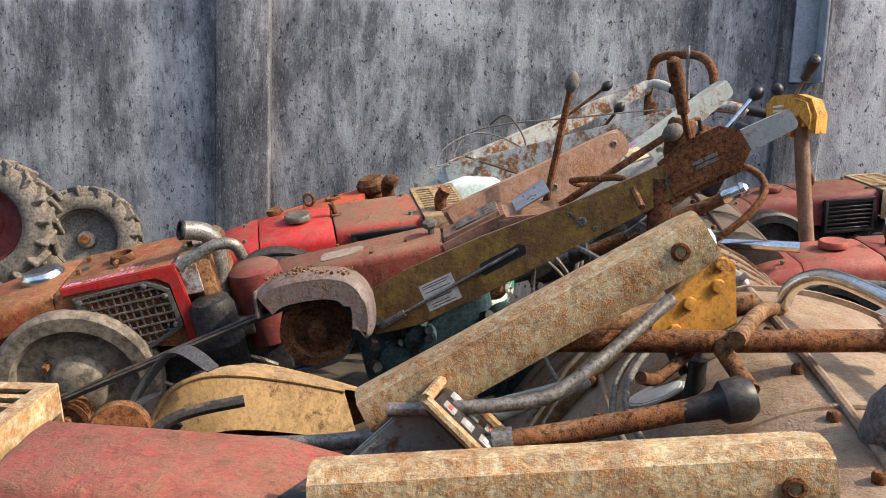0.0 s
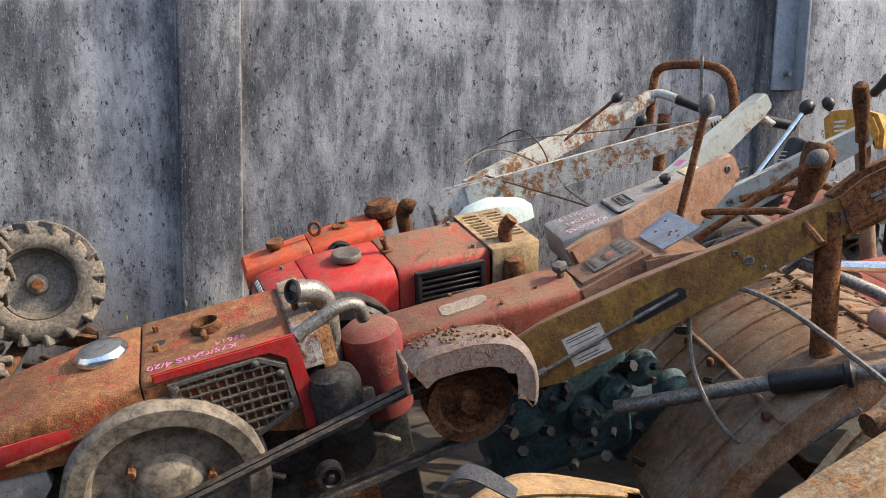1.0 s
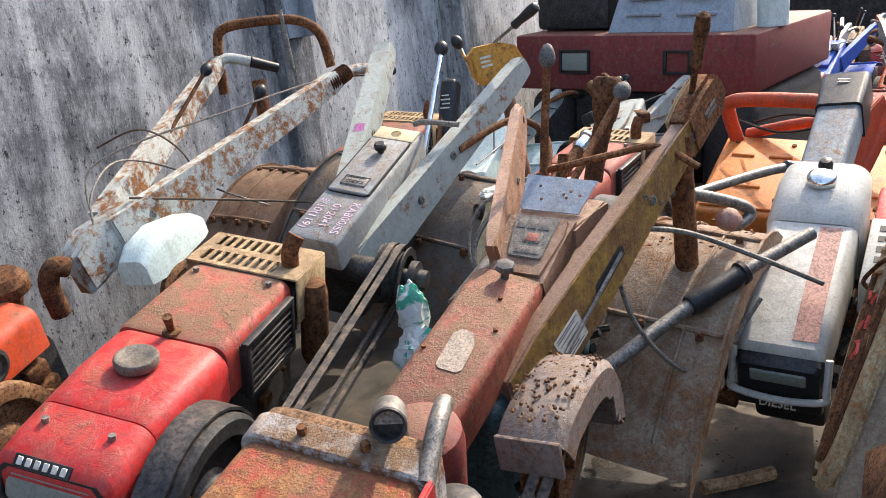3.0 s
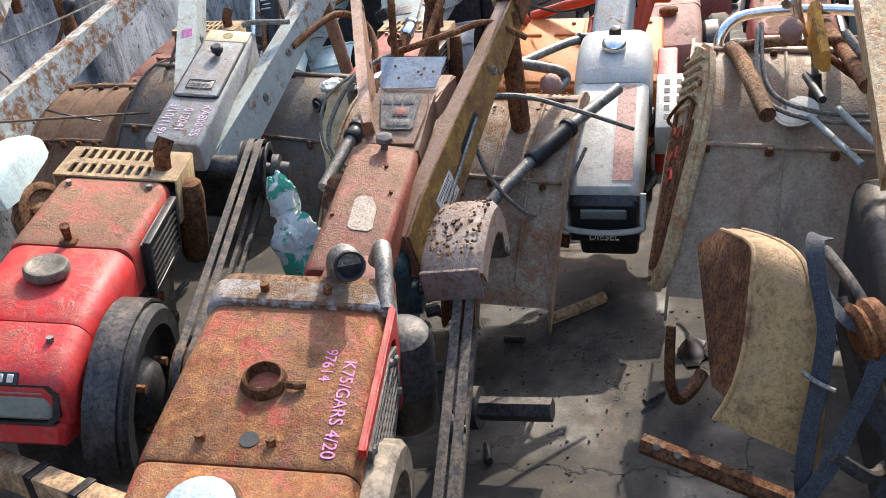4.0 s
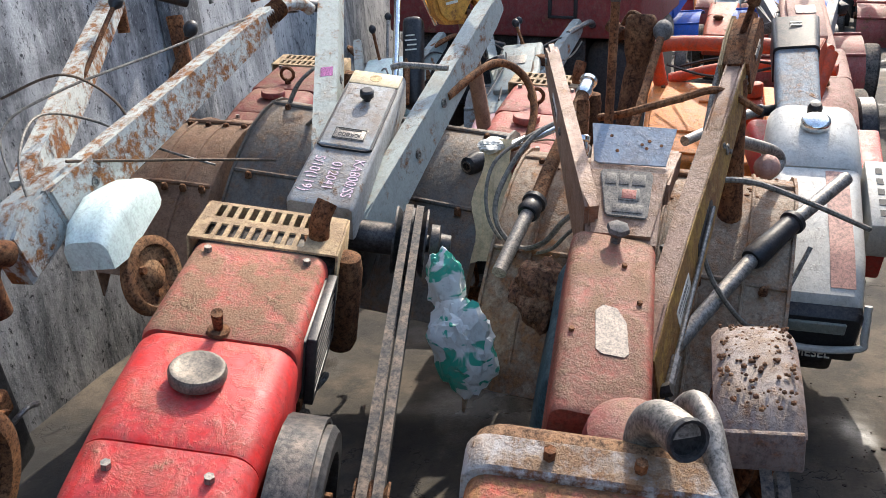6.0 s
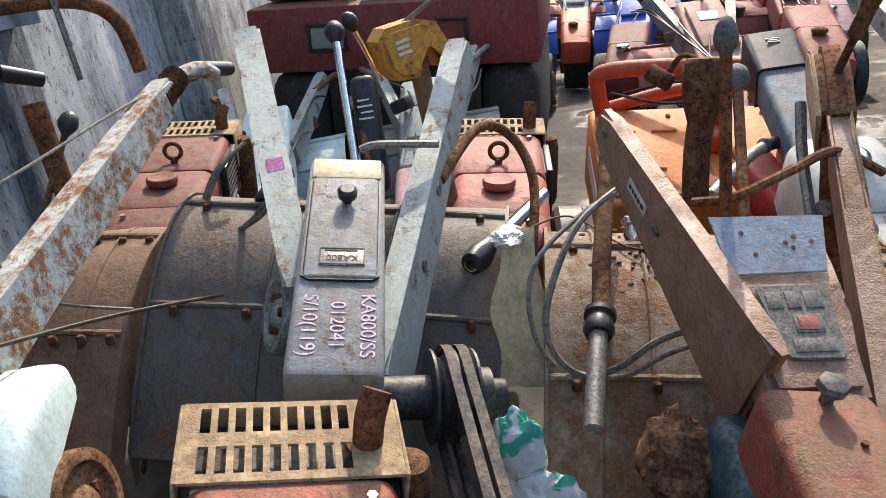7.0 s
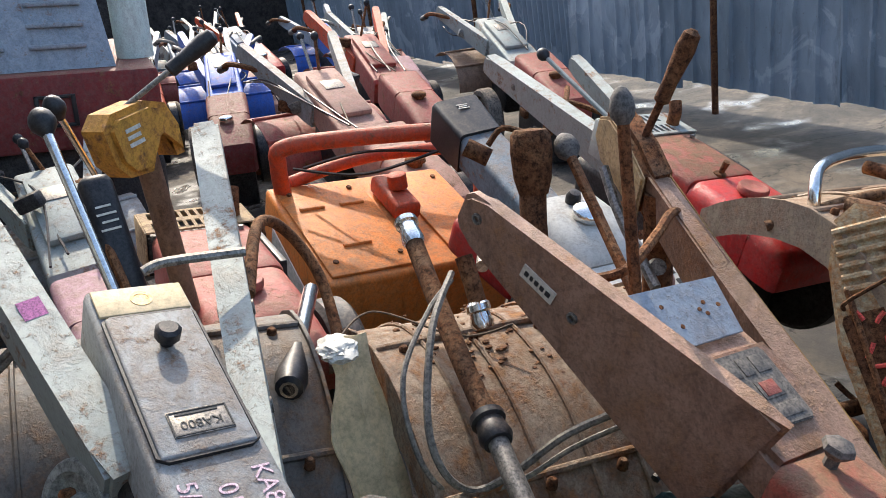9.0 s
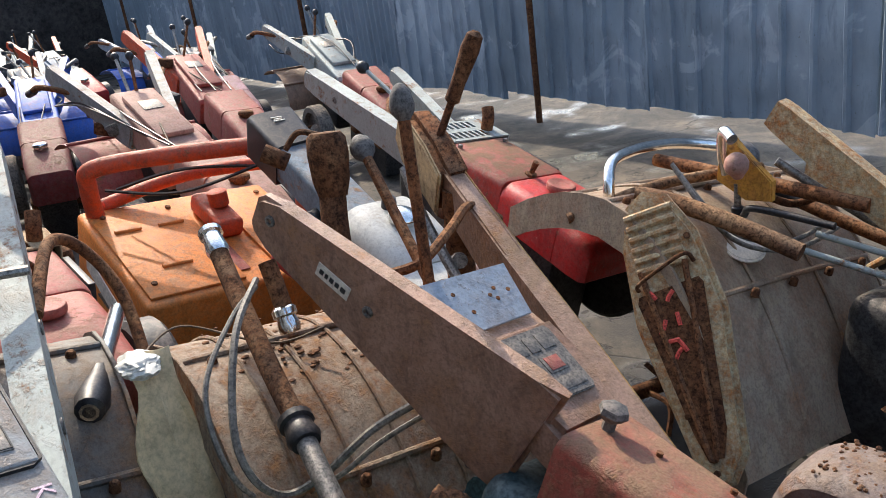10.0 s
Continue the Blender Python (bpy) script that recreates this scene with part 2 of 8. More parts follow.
# near-black for print, and for the painted shade of holes and slots
INK_AND_HOLE_SHADE = plain("dark_ink_and_hole_shade", (0.03, 0.03, 0.03), 0.6, 0, 0.2, 50, 0.05, 0)
PINK_MARK = plain("pink_marker", (0.68, 0.22, 0.42), 0.6, 0, 0.2, 60, 0.05, 0)
WHITE_MARK = plain("chalk_white_marker", (0.66, 0.48, 0.54), 0.7, 0, 0.2, 60, 0.05, 0)
RED_MARK = plain("red_marker", (0.75, 0.10, 0.07), 0.6, 0, 0.2, 60, 0.05, 0)
LENS = plain("lamp_glass", (0.21, 0.23, 0.20), 0.28, 0.0, 0.25, 90, 0.3, 0.25, grain=0.85)
PLASTIC_BAG = plain("torn_plastic_film", (0.60, 0.58, 0.51), 0.35, 0, 0.25, 25, 0.5, 0.3, grain=0.85)
YELLOW_BAG = plain("yellowed_paper", (0.66, 0.51, 0.30), 0.6, 0, 0.25, 20, 0.4, 0.15, grain=0.8)



def printed_film():
    """White bag film with torn patches of green print."""
    k = Mat("printed_bag_film")
    n = k.noise(11, 3, 0.5, (1, 1, 1.6), 0.8)
    c = k.mix(k.ramp(n, [(0.53, 0.0), (0.56, 1.0)]), (0.66, 0.66, 0.61), (0.04, 0.36, 0.24))
    c = k.mix(k.ramp(k.noise(40, 6, 0.7), [(0.5, 0.0), (0.75, 0.6)]), c, (0.25, 0.22, 0.17))
    return k.done(c, 0.35, 0, k.noise(35, 5, 0.6), 0.5, 0.004)


BAG_PRINT = printed_film()
PUDDLE = plain("oily_water", (0.012, 0.012, 0.012), 0.08, 0, 0.3, 4, 0.03, 0)


def concrete_wall(name="stained_concrete_wall", darken=0.0):
    """Lime-washed concrete: rain streaks, black mould in clouds, chipped specks."""
    k = Mat(name)
    big, st, mid, fine = k.noise(0.75, 9, 0.66, (1, 1, 1.2), 0.8), k.noise(1.5, 10, 0.76, (3.4, 3.4, 0.55), 0.5), k.noise(6.0, 9, 0.76, (1.4, 1.4, 0.6)), k.noise(70, 5, 0.7)
    m = k.op('ADD', k.op('MULTIPLY', st, 0.36), k.op('ADD', k.op('MULTIPLY', big, 0.40), k.op('MULTIPLY', mid, 0.24)))
    far = k.t.nodes.new("ShaderNodeVectorMath")
    far.operation = 'DISTANCE'
    k.t.links.new(k.co, far.inputs[0])
    far.inputs[1].default_value = (0.75, 4.35, 2.45)
    cloud = k.op('ADD', far.outputs["Value"], k.op('MULTIPLY', k.noise(2.2, 8, 0.7), 1.1))
    m = k.op('SUBTRACT', m, k.op('MULTIPLY', k.ramp(k.op('MULTIPLY', cloud, 0.4), [(0.52, 1.0), (0.92, 0.0)]), 0.075))
    # shifts the whole surface towards the dark end of the ramp
    m = k.op('SUBTRACT', m, darken)
    c = k.ramp(m, [(0.37, (0.045, 0.046, 0.050)), (0.445, (0.13, 0.132, 0.136)), (0.505, (0.34, 0.337, 0.332)), (0.60, (0.60, 0.592, 0.57))])
    c = k.mix(k.ramp(k.noise(0.9, 5, 0.6), [(0.45, 0.0), (0.62, 0.45)]), c, k.shade(c, 0.80))
    c = k.mix(k.ramp(k.noise(13, 8, 0.78, (1.6, 1.6, 0.7)), [(0.55, 0.0), (0.66, 0.75)]), c, (0.060, 0.060, 0.064))
    c = k.mix(k.ramp(k.noise(34, 6, 0.8, (1.3, 1.3, 0.8)), [(0.575, 0.0), (0.615, 0.95)]), c, (0.028, 0.028, 0.030))
    c = k.mix(k.ramp(k.noise(60, 6, 0.75, (3, 3, 0.7)), [(0.56, 0.0), (0.70, 0.55)]), c, (0.62, 0.61, 0.58))
    return k.done(c, 0.92, 0, k.op('ADD', k.op('MULTIPLY', mid, 1.2), fine), 0.45, 0.008, 0.2)


def yard_floor():
    """Old concrete soaked with oil: dark patches, pale dried mud, cracks, wet sheen in the hollows."""
    k = Mat("oil_stained_yard_concrete")
    a, b, f = k.noise(1.3, 9, 0.68, warp=0.6), k.noise(6.5, 8, 0.74), k.noise(110, 4, 0.7)
    c = k.ramp(a, [(0.38, (0.020, 0.019, 0.018)), (0.50, (0.060, 0.050, 0.039)), (0.62, (0.13, 0.102, 0.074)), (0.74, (0.19, 0.15, 0.105))])
    c = k.mix(k.ramp(b, [(0.47, 0.0), (0.62, 0.85)]), c, (0.032, 0.029, 0.026))
    c = k.mix(k.ramp(k.noise(18, 8, 0.8), [(0.60, 0.0), (0.70, 0.4)]), c, (0.15, 0.125, 0.095))
    c = k.mix(k.ramp(f, [(0.60, 0.0), (0.72, 0.8)]), c, (0.012, 0.012, 0.012))
    v = k.t.nodes.new("ShaderNodeTexVoronoi")
    v.feature = 'DISTANCE_TO_EDGE'
    v.inputs["Scale"].default_value = 0.9
    w = k.t.nodes.new("ShaderNodeVectorMath")
    w.operation = 'ADD'
    k.t.links.new(k.co, w.inputs[0])
    k.t.links.new(k.noise(4.0, 5, 0.6), w.inputs[1])
    k.t.links.new(w.outputs[0], v.inputs["Vector"])
    crack = k.ramp(v.outputs["Distance"], [(0.0, 1.0), (0.006, 0.0)])
    c = k.mix(crack, c, (0.012, 0.011, 0.010))
    wet = k.ramp(k.noise(2.6, 5, 0.5), [(0.34, 0.22), (0.46, 0.85)])
    h = k.op('SUBTRACT', k.op('ADD', b, k.op('MULTIPLY', f, 0.5)), k.op('MULTIPLY', crack, 0.8))
    return k.done(c, wet, 0, h, 0.5, 0.007, 0.4)


def fence_metal():
    """Zinc sheet gone blue-grey: cloudy bloom, white scuffs where it is dented, dirt towards no one side."""
    k = Mat("weathered_zinc_sheet")
    a, b, f = k.noise(1.1, 8, 0.65, (1, 1, 0.45)), k.noise(5, 8, 0.7, (2.5, 2.5, 0.5)), k.noise(45, 5, 0.7)
    c = k.ramp(a, [(0.34, (0.15, 0.195, 0.235)), (0.55, (0.24, 0.295, 0.345)), (0.72, (0.36, 0.42, 0.47))])
    c = k.mix(k.ramp(k.noise(2.4, 6, 0.6, (1, 1, 0.8), 1.2), [(0.56, 0.0), (0.60, 0.55)]), c, (0.42, 0.47, 0.52))
    c = k.mix(k.ramp(b, [(0.54, 0.0), (0.70, 0.6)]), c, (0.10, 0.125, 0.155))
    c = k.mix(k.ramp(f, [(0.64, 0.0), (0.72, 0.6)]), c, (0.07, 0.06, 0.055))
    return k.done(c, k.op('ADD', 0.50, k.op('MULTIPLY', b, 0.25)), 0.35, k.op('ADD', a, k.op('MULTIPLY', f, 0.3)), 0.3, 0.01)


WALL, PIER, YARD, ZINC = concrete_wall(), concrete_wall("darker_concrete_pier", 0.045), yard_floor(), fence_metal()


# ---------- geometry ----------
def fr(o, yaw=0.0, pitch=0.0, roll=0.0):
    """A frame at o: x along the yaw, raised by the pitch; y to the left; z up."""
    return Matrix.Translation(o) @ pose(0, 0, 0, 0, 0, yaw) @ pose(0, 0, 0, 0, -pitch, 0) @ pose(0, 0, 0, roll, 0, 0)


def between(p, q, roll=0.0):
    """A frame at p whose x points to q; z as upright as can be."""
    d = Vector(q) - Vector(p)
    return fr(p, math.degrees(math.atan2(d.y, d.x)), math.degrees(math.atan2(d.z, math.hypot(d.x, d.y))), roll)


def base_of(ob):
    while ob.parent:
        ob = ob.parent
    return ob.location


def part(name, bm, mat, parent=None, label="", crisp=40.0):
    me = bpy.data.meshes.new(name)
    bmesh.ops.recalc_face_normals(bm, faces=bm.faces)
    if parent is not None:
        bmesh.ops.translate(bm, verts=bm.verts, vec=-base_of(parent))
    bm.to_mesh(me)
    bm.free()
    me.polygons.foreach_set("use_smooth", [True] * len(me.polygons))
    me.set_sharp_from_angle(angle=radians(crisp))
    me.materials.append(mat)
    ob = new(name, me)
    ob.parent = parent
    return tagged(ob, label)


def thing(name, loc, label, category, group="", kind=""):
    ob = new(name)
    ob.empty_display_size = 0.05
    ob.location = loc
    return tagged(ob, label, category, group, kind)


def B():
    return bmesh.new()


def box(bm, m, x, y, z, bev=0.006, seg=2):
    """A box between the given ranges of the frame m, with rounded edges."""
    c = Vector(((x[0] + x[1]) / 2, (y[0] + y[1]) / 2, (z[0] + z[1]) / 2))
    s = (abs(x[1] - x[0]), abs(y[1] - y[0]), abs(z[1] - z[0]))
    g = bmesh.ops.create_cube(bm, size=1.0, matrix=m @ Matrix.Translation(c) @ Matrix.Diagonal((*s, 1)))
    bev = min(bev, min(s) * 0.45)
    if bev > 0:
        es = list({e for v in g["verts"] for e in v.link_edges})
        bmesh.ops.bevel(bm, geom=es, offset=bev, segments=seg, affect='EDGES', profile=0.5)
    return bm


def ring_faces(bm, rings, caps=True, loop=True):
    rows = [[bm.verts.new(p) for p in r] for r in rings]
    n = len(rows[0])
    for a, b in zip(rows, rows[1:]):
        for i in range(n if loop else n - 1):
            j = (i + 1) % n
            bm.faces.new((a[i], a[j], b[j], b[i]))
    if caps and loop:
        bm.faces.new(rows[0])
        bm.faces.new(rows[-1])
    return rows


def cyl(bm, p, q, r, r2=None, seg=14, caps=True):
    p, q = Vector(p), Vector(q)
    m = (q - p).to_track_quat('Z', 'Y').to_matrix()
    r2 = r if r2 is None else r2
    rings = [[o + m @ Vector((math.cos(2 * math.pi * i / seg) * rr, math.sin(2 * math.pi * i / seg) * rr, 0)) for i in range(seg)] for o, rr in ((p, r), (q, r2))]
    ring_faces(bm, rings, caps)
    return bm


def lathe(bm, p, axis, profile, seg=24):
    """Turn (along, radius) pairs round the axis through p."""
    p, m = Vector(p), Vector(axis).to_track_quat('Z', 'Y').to_matrix()
    rings = [[p + m @ Vector((math.cos(2 * math.pi * i / seg) * max(r, 1e-4), math.sin(2 * math.pi * i / seg) * max(r, 1e-4), a)) for i in range(seg)] for a, r in profile]
    ring_faces(bm, rings)
    return bm


def curve_pts(pts, step=6):
    v = [Vector(p) for p in pts]
    if len(v) < 3:
        return v
    out = []
    for i in range(len(v) - 1):
        a, b, c, d = v[max(i - 1, 0)], v[i], v[i + 1], v[min(i + 2, len(v) - 1)]
        for k in range(step):
            t = k / step
            out.append(0.5 * ((2 * b) + (c - a) * t + (2 * a - 5 * b + 4 * c - d) * t * t + (3 * b - a - 3 * c + d) * t ** 3))
    return out + [v[-1]]


def tube(bm, pts, r, seg=10, step=6, taper=None):
    """A round bar along a smooth line through pts."""
    v = curve_pts(pts, step)
    t0 = (v[1] - v[0]).normalized()
    nrm = t0.orthogonal().normalized()
    rings = []
    for i, p in enumerate(v):
        t = (v[min(i + 1, len(v) - 1)] - v[max(i - 1, 0)]).normalized()
        nrm = (nrm - t * nrm.dot(t)).normalized()
        bi = t.cross(nrm)
        rr = r if taper is None else r + (taper - r) * i / (len(v) - 1)
        rings.append([p + nrm * (math.cos(2 * math.pi * k / seg) * rr) + bi * (math.sin(2 * math.pi * k / seg) * rr) for k in range(seg)])
    ring_faces(bm, rings)
    return bm


def slab(bm, m, outline, y0, y1, bev=0.003):
    """A plate cut to an outline in the frame's x-z plane, from y0 to y1."""
    lo = [bm.verts.new(m @ Vector((x, y0, z))) for x, z in outline]
    hi = [bm.verts.new(m @ Vector((x, y1, z))) for x, z in outline]
    n = len(lo)
    fs = [bm.faces.new(lo), bm.faces.new(hi[::-1])]
    for i in range(n):
        fs.append(bm.faces.new((lo[i], hi[i], hi[(i + 1) % n], lo[(i + 1) % n])))
    if bev:
        es = list({e for f in fs[:2] for e in f.edges})
        bmesh.ops.bevel(bm, geom=es, offset=bev, segments=2, affect='EDGES')
    return bm


def flat(bm, m, outline, z0, z1, bev=0.003):
    """The same in the frame's x-y plane, from z0 to z1."""
    return slab(bm, m @ pose(0, 0, 0, -90, 0, 0), outline, -z0, -z1, bev)


def rrect(w, zt, zb, r, n=4, skew=0.0):
    """A rounded rectangle in y-z: width w, top zt, bottom zb; the upper corners have radius r."""
    pts = [(-w / 2 - skew, zb)]
    for k in range(n + 1):
        a = math.pi - (math.pi / 2) * k / n
        pts.append((-w / 2 + r + r * math.cos(a), zt - r + r * math.sin(a)))
    for k in range(n + 1):
        a = math.pi / 2 - (math.pi / 2) * k / n
        pts.append((w / 2 - r + r * math.cos(a), zt - r + r * math.sin(a)))
    pts.append((w / 2 + skew, zb))
    return pts


def hull(bm, m, secs, n=4):
    """A hood: rounded sections (x, width, top, bottom, radius) joined along x."""
    rings = [[m @ Vector((x, y, z)) for y, z in rrect(w, zt, zb, r, n)] for x, w, zt, zb, r in secs]
    ring_faces(bm, rings)
    return bm


def sheet(bm, grid, thick):
    """A curved sheet from rows of points, thickened."""
    n, k = len(grid), len(grid[0])
    under = []
    for i in range(n):
        row = []
        for j in range(k):
            a = grid[min(i + 1, n - 1)][j] - grid[max(i - 1, 0)][j]
            b = grid[i][min(j + 1, k - 1)] - grid[i][max(j - 1, 0)]
            row.append(grid[i][j] - a.cross(b).normalized() * thick)
        under.append(row)
    top, low = ring_faces(bm, grid, False, False), ring_faces(bm, under, False, False)
    rim = lambda r: r[0] + [q[-1] for q in r[1:]] + r[-1][-2::-1] + [q[0] for q in r[-2:0:-1]]
    u, v = rim(top), rim(low)
    for i in range(len(u)):
        j = (i + 1) % len(u)
        bm.faces.new((u[i], u[j], v[j], v[i]))
    return bm


def bolt(bm, m, x, y, z, r=0.007, h=0.008):
    o, up = m @ Vector((x, y, z)), (m.to_3x3() @ Vector((0, 0, 1)))
    cyl(bm, o - up * 0.002, o + up * h, r, r, 6)
    return bm


def ball_knob(bm, p, axis, r, long=1.3):
    prof = [(-r * 1.1, r * 0.35), (-r * 0.8, r * 0.55), (-r * 0.3, r * 0.92), (r * 0.15 * long, r), (r * 0.6 * long, r * 0.82), (r * 0.9 * long, r * 0.45), (r * long, 0.0)]
    return lathe(bm, p, axis, prof, 16)


def bolts(parent, m, places, r=0.007, h=0.008, mat=None, name="bolt"):
    for x, y, z in places:
        part(name, bolt(B(), m, x, y, z, r, h), mat or STEEL, parent)


def text_part(name, words, m, size, mat, parent, label="", depth=0.0012):
    cu = bpy.data.curves.new(name, 'FONT')
    cu.body, cu.size, cu.extrude, cu.align_x, cu.align_y = words, size, depth, 'CENTER', 'CENTER'
    tmp = new(name, cu)
    me = bpy.data.meshes.new_from_object(tmp.evaluated_get(bpy.context.evaluated_depsgraph_get()))
    bpy.data.objects.remove(tmp)
    bm = B()
    bm.from_mesh(me)
    bpy.data.meshes.remove(me)
    bmesh.ops.transform(bm, matrix=m, verts=bm.verts)
    return part(name, bm, mat, parent, label)


def bars(name, m, rows, mat, parent, label="", h=0.004, lift=0.002):
    """Writing that cannot be read, as short bars: rows of (x0, x1, y)."""
    bm = B()
    for x0, x1, y in rows:
        box(bm, m, (x0, x1), (y - h / 2, y + h / 2), (0, lift), 0)
    return part(name, bm, mat, parent, label)


# ---------- the yard ----------
def gz(x, y=0.0):
    """The height of the yard, which falls away gently along x."""
    s = max(0.0, x - 0.5)
    return -0.04 * s * s / (s + 0.4) if s < 18 else -0.04 * 18


# the far rows and the fence stand on ground that tips up a little towards the fence
SETTLE = pose(-0.028, -0.055, 0.106, -1.59, -0.20, 1.155)
NEAR = (-0.057, -0.024, 0.022)


def settle(ob):
    """Lay a thing of the far rows on the tipped part of the yard."""
    ob.matrix_basis = SETTLE @ ob.matrix_basis
    return ob


def nudge(ob, v):
    ob.location += Vector(v)
    return ob


def moved(root, before, v):
    """Carry the parts of root built since before along by v."""
    for ob in root.children_recursive:
        if ob not in before:
            ob.data.transform(Matrix.Translation(v))


def tip(x, y):
    """The yard's height with the tipped far part blended in."""
    k = min(1.0, max(0.0, (x - 0.9) / 2.0))
    k = max(k * k * (3 - 2 * k), min(1.0, max(0.0, (0.9 - y) / 1.6)) if x > -1 else 0.0)
    return gz(x) + k * (0.106 - 0.0277 * max(-1.6, min(4.4, y)) + 0.0035 * max(0.0, min(18.0, x)))


def build_ground():
    bm = B()
    xs = [-400, -60, -12, -6, -4] + [-3 + 0.1 * i for i in range(70)] + [4 + 0.5 * i for i in range(34)] + [24, 40, 90, 400]
    ys = [-400, -60, -12, -6] + [-2 + 0.1 * i for i in range(66)] + [5, 8, 20, 80, 400]
    rows = [[Vector((x, y, tip(x, y) + (0.012 * (noise.noise((x * 1.7, y * 1.7, 0)) - 0.2) if -3 < x < 4 else 0))) for y in ys] for x in xs]
    ring_faces(bm, rows, False, False)
    g = part("ground", bm, YARD)
    tagged(g, "oil-stained dirty concrete yard with puddles", "ground", kind="structure")
    return g


WALL_M = fr((0, 4.375, 0), 4.2)


def build_wall():
    bm = B()
    box(bm, WALL_M, (-9, 15.4), (0, 0.2), (-0.9, 3.6), 0.008)
    w = tagged(part("wall_north", bm, WALL), "tall grey concrete wall streaked with black mould", "wall", kind="structure")
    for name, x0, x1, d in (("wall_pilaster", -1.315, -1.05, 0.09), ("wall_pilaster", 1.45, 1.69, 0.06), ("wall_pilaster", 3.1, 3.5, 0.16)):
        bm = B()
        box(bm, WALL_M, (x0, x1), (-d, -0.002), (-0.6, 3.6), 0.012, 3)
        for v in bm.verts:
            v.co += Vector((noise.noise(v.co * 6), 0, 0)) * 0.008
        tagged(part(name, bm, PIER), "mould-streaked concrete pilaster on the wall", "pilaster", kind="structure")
    post = thing("steel_upright", WALL_M @ Vector((1.60, -0.09, 0)), "grey painted steel angle fixed to the wall", "steel angle")
    bm = B()
    box(bm, WALL_M, (1.50, 1.63), (-0.078, -0.062), (1.38, 3.4), 0.003)
    box(bm, WALL_M, (1.615, 1.63), (-0.16, -0.078), (1.38, 3.4), 0.003)
    part("angle", bm, PLATE_GREY, post)
    bm = B()
    cyl(bm, WALL_M @ Vector((1.57, -0.12, 1.46)), WALL_M @ Vector((1.57, -0.06, 1.46)), 0.014, seg=6)
    part("anchor_bolt", bm, STEEL, post)


FENCE_M = fr((0, -1.03, 0), -1.7)


def build_fence():
    root = thing("sheet_metal_fence", (4, -1.3, 0), "corrugated weathered zinc sheet fence with dented panels", "fence", kind="structure")
    rnd = random.Random(4)
    x = -6.0
    while x < 19:
        w = 1.52
        ribbed = x < 5.5
        dent = 1.0 if 0.0 < x < 5.5 else 0.3
        pitch, n, nz = (0.19, 96, 34) if ribbed else (0.095, 112, 16)
        rows = []
        lift = gz(x) + (0.09 if ribbed else 0.03) + rnd.uniform(-0.02, 0.04)
        for j in range(nz + 1):
            row = []
            for i in range(n + 1):
                u = x + w * i / n
                z = lift + (2.6 - lift) * j / nz
                if ribbed:
                    r = abs((u / pitch) % 1.0 - 0.5) * pitch
                    d = 0.020 * max(0.0, min(1.0, (0.022 - r) / 0.010))
                else:
                    d = 0.015 * math.sin(2 * math.pi * u / pitch)
                q = Vector((u * 2.1, z * 2.6, 3.1))
                low = max(0.25, min(1.0, 1.5 - z * 0.75))
                crease = (1 - abs(noise.noise(q * 1.3))) ** 5 * 0.014 + (1 - abs(noise.noise(q * 3.1 + Vector((4, 1, 0))))) ** 7 * 0.008
                d += dent * low * (crease + 0.010 * noise.noise(q * 0.7)) - 0.010 * math.cos(z * 1.9 + x)
                if j == 0:
                    z += dent * 0.04 * noise.noise((u * 1.3, 0, 7)) + dent * 0.007 * noise.noise((u * 14.0, 2, 7))
                row.append(FENCE_M @ Vector((u, d, z)))
            rows.append(row)
        bm = B()
        sheet(bm, rows, 0.0012)
        part("sheet", bm, ZINC, root, "dented zinc sheet", 30.0)
        x += w - 0.03
    for px in (-4.2, -1.2, 3.95, 7.6, 10.9, 14.2):
        bm = B()
        cyl(bm, FENCE_M @ Vector((px, 0.12, gz(px) - 0.1)), FENCE_M @ Vector((px, 0.10, 2.6)), 0.024, seg=10)
        part("post", bm, RUST_DARK, root, "dark steel fence post")
    for pz in (0.55, 1.7, 2.5):
        bm = B()
        cyl(bm, FENCE_M @ Vector((-6, -0.05, pz)), FENCE_M @ Vector((19, -0.05, pz - 0.5)), 0.016, seg=8)
        part("rail", bm, RUSTY, root)
    settle(root)
    # end wall whose dark brown stands in for the shed's shadow
    bm = B()
    box(bm, fr((15.5, 1.5, -0.8), 4), (0, 0.2), (-6, 9), (0, 3.2), 0.02)
    tagged(part("wall_east", bm, SHED_SHADE), "wall closing the far end of the yard, the shed's shadow painted dark brown", "wall", kind="structure")
    bm = B()
    box(bm, fr((-7.5, 1.5, -0.3), 0), (-0.2, 0), (-4, 4), (0, 2.6), 0.02)
    tagged(part("wall_west", bm, WALL), "grey concrete wall at the near end of the yard", "wall", kind="structure")


build_ground()
build_wall()
build_fence()


# ---------- engines ----------
HOOD_TOP = {"red_enamel": RED_TOP}

def cap_lid(parent, p, up, r, mat, name="fuel_cap", label="", flat_top=False):
    bm = B()
    prof = [(-0.012, r * 0.62), (0.004, r * 0.66), (0.006, r * 0.97), (0.010, r), (0.022, r), (0.027, r * 0.93)]
    prof += [(0.028, r * 0.80), (0.026, r * 0.72), (0.027, 0)] if flat_top else [(0.034, r * 0.6), (0.037, 0)]
    lathe(bm, p, up, prof, 26)
    return part(name, bm, mat, parent, label)


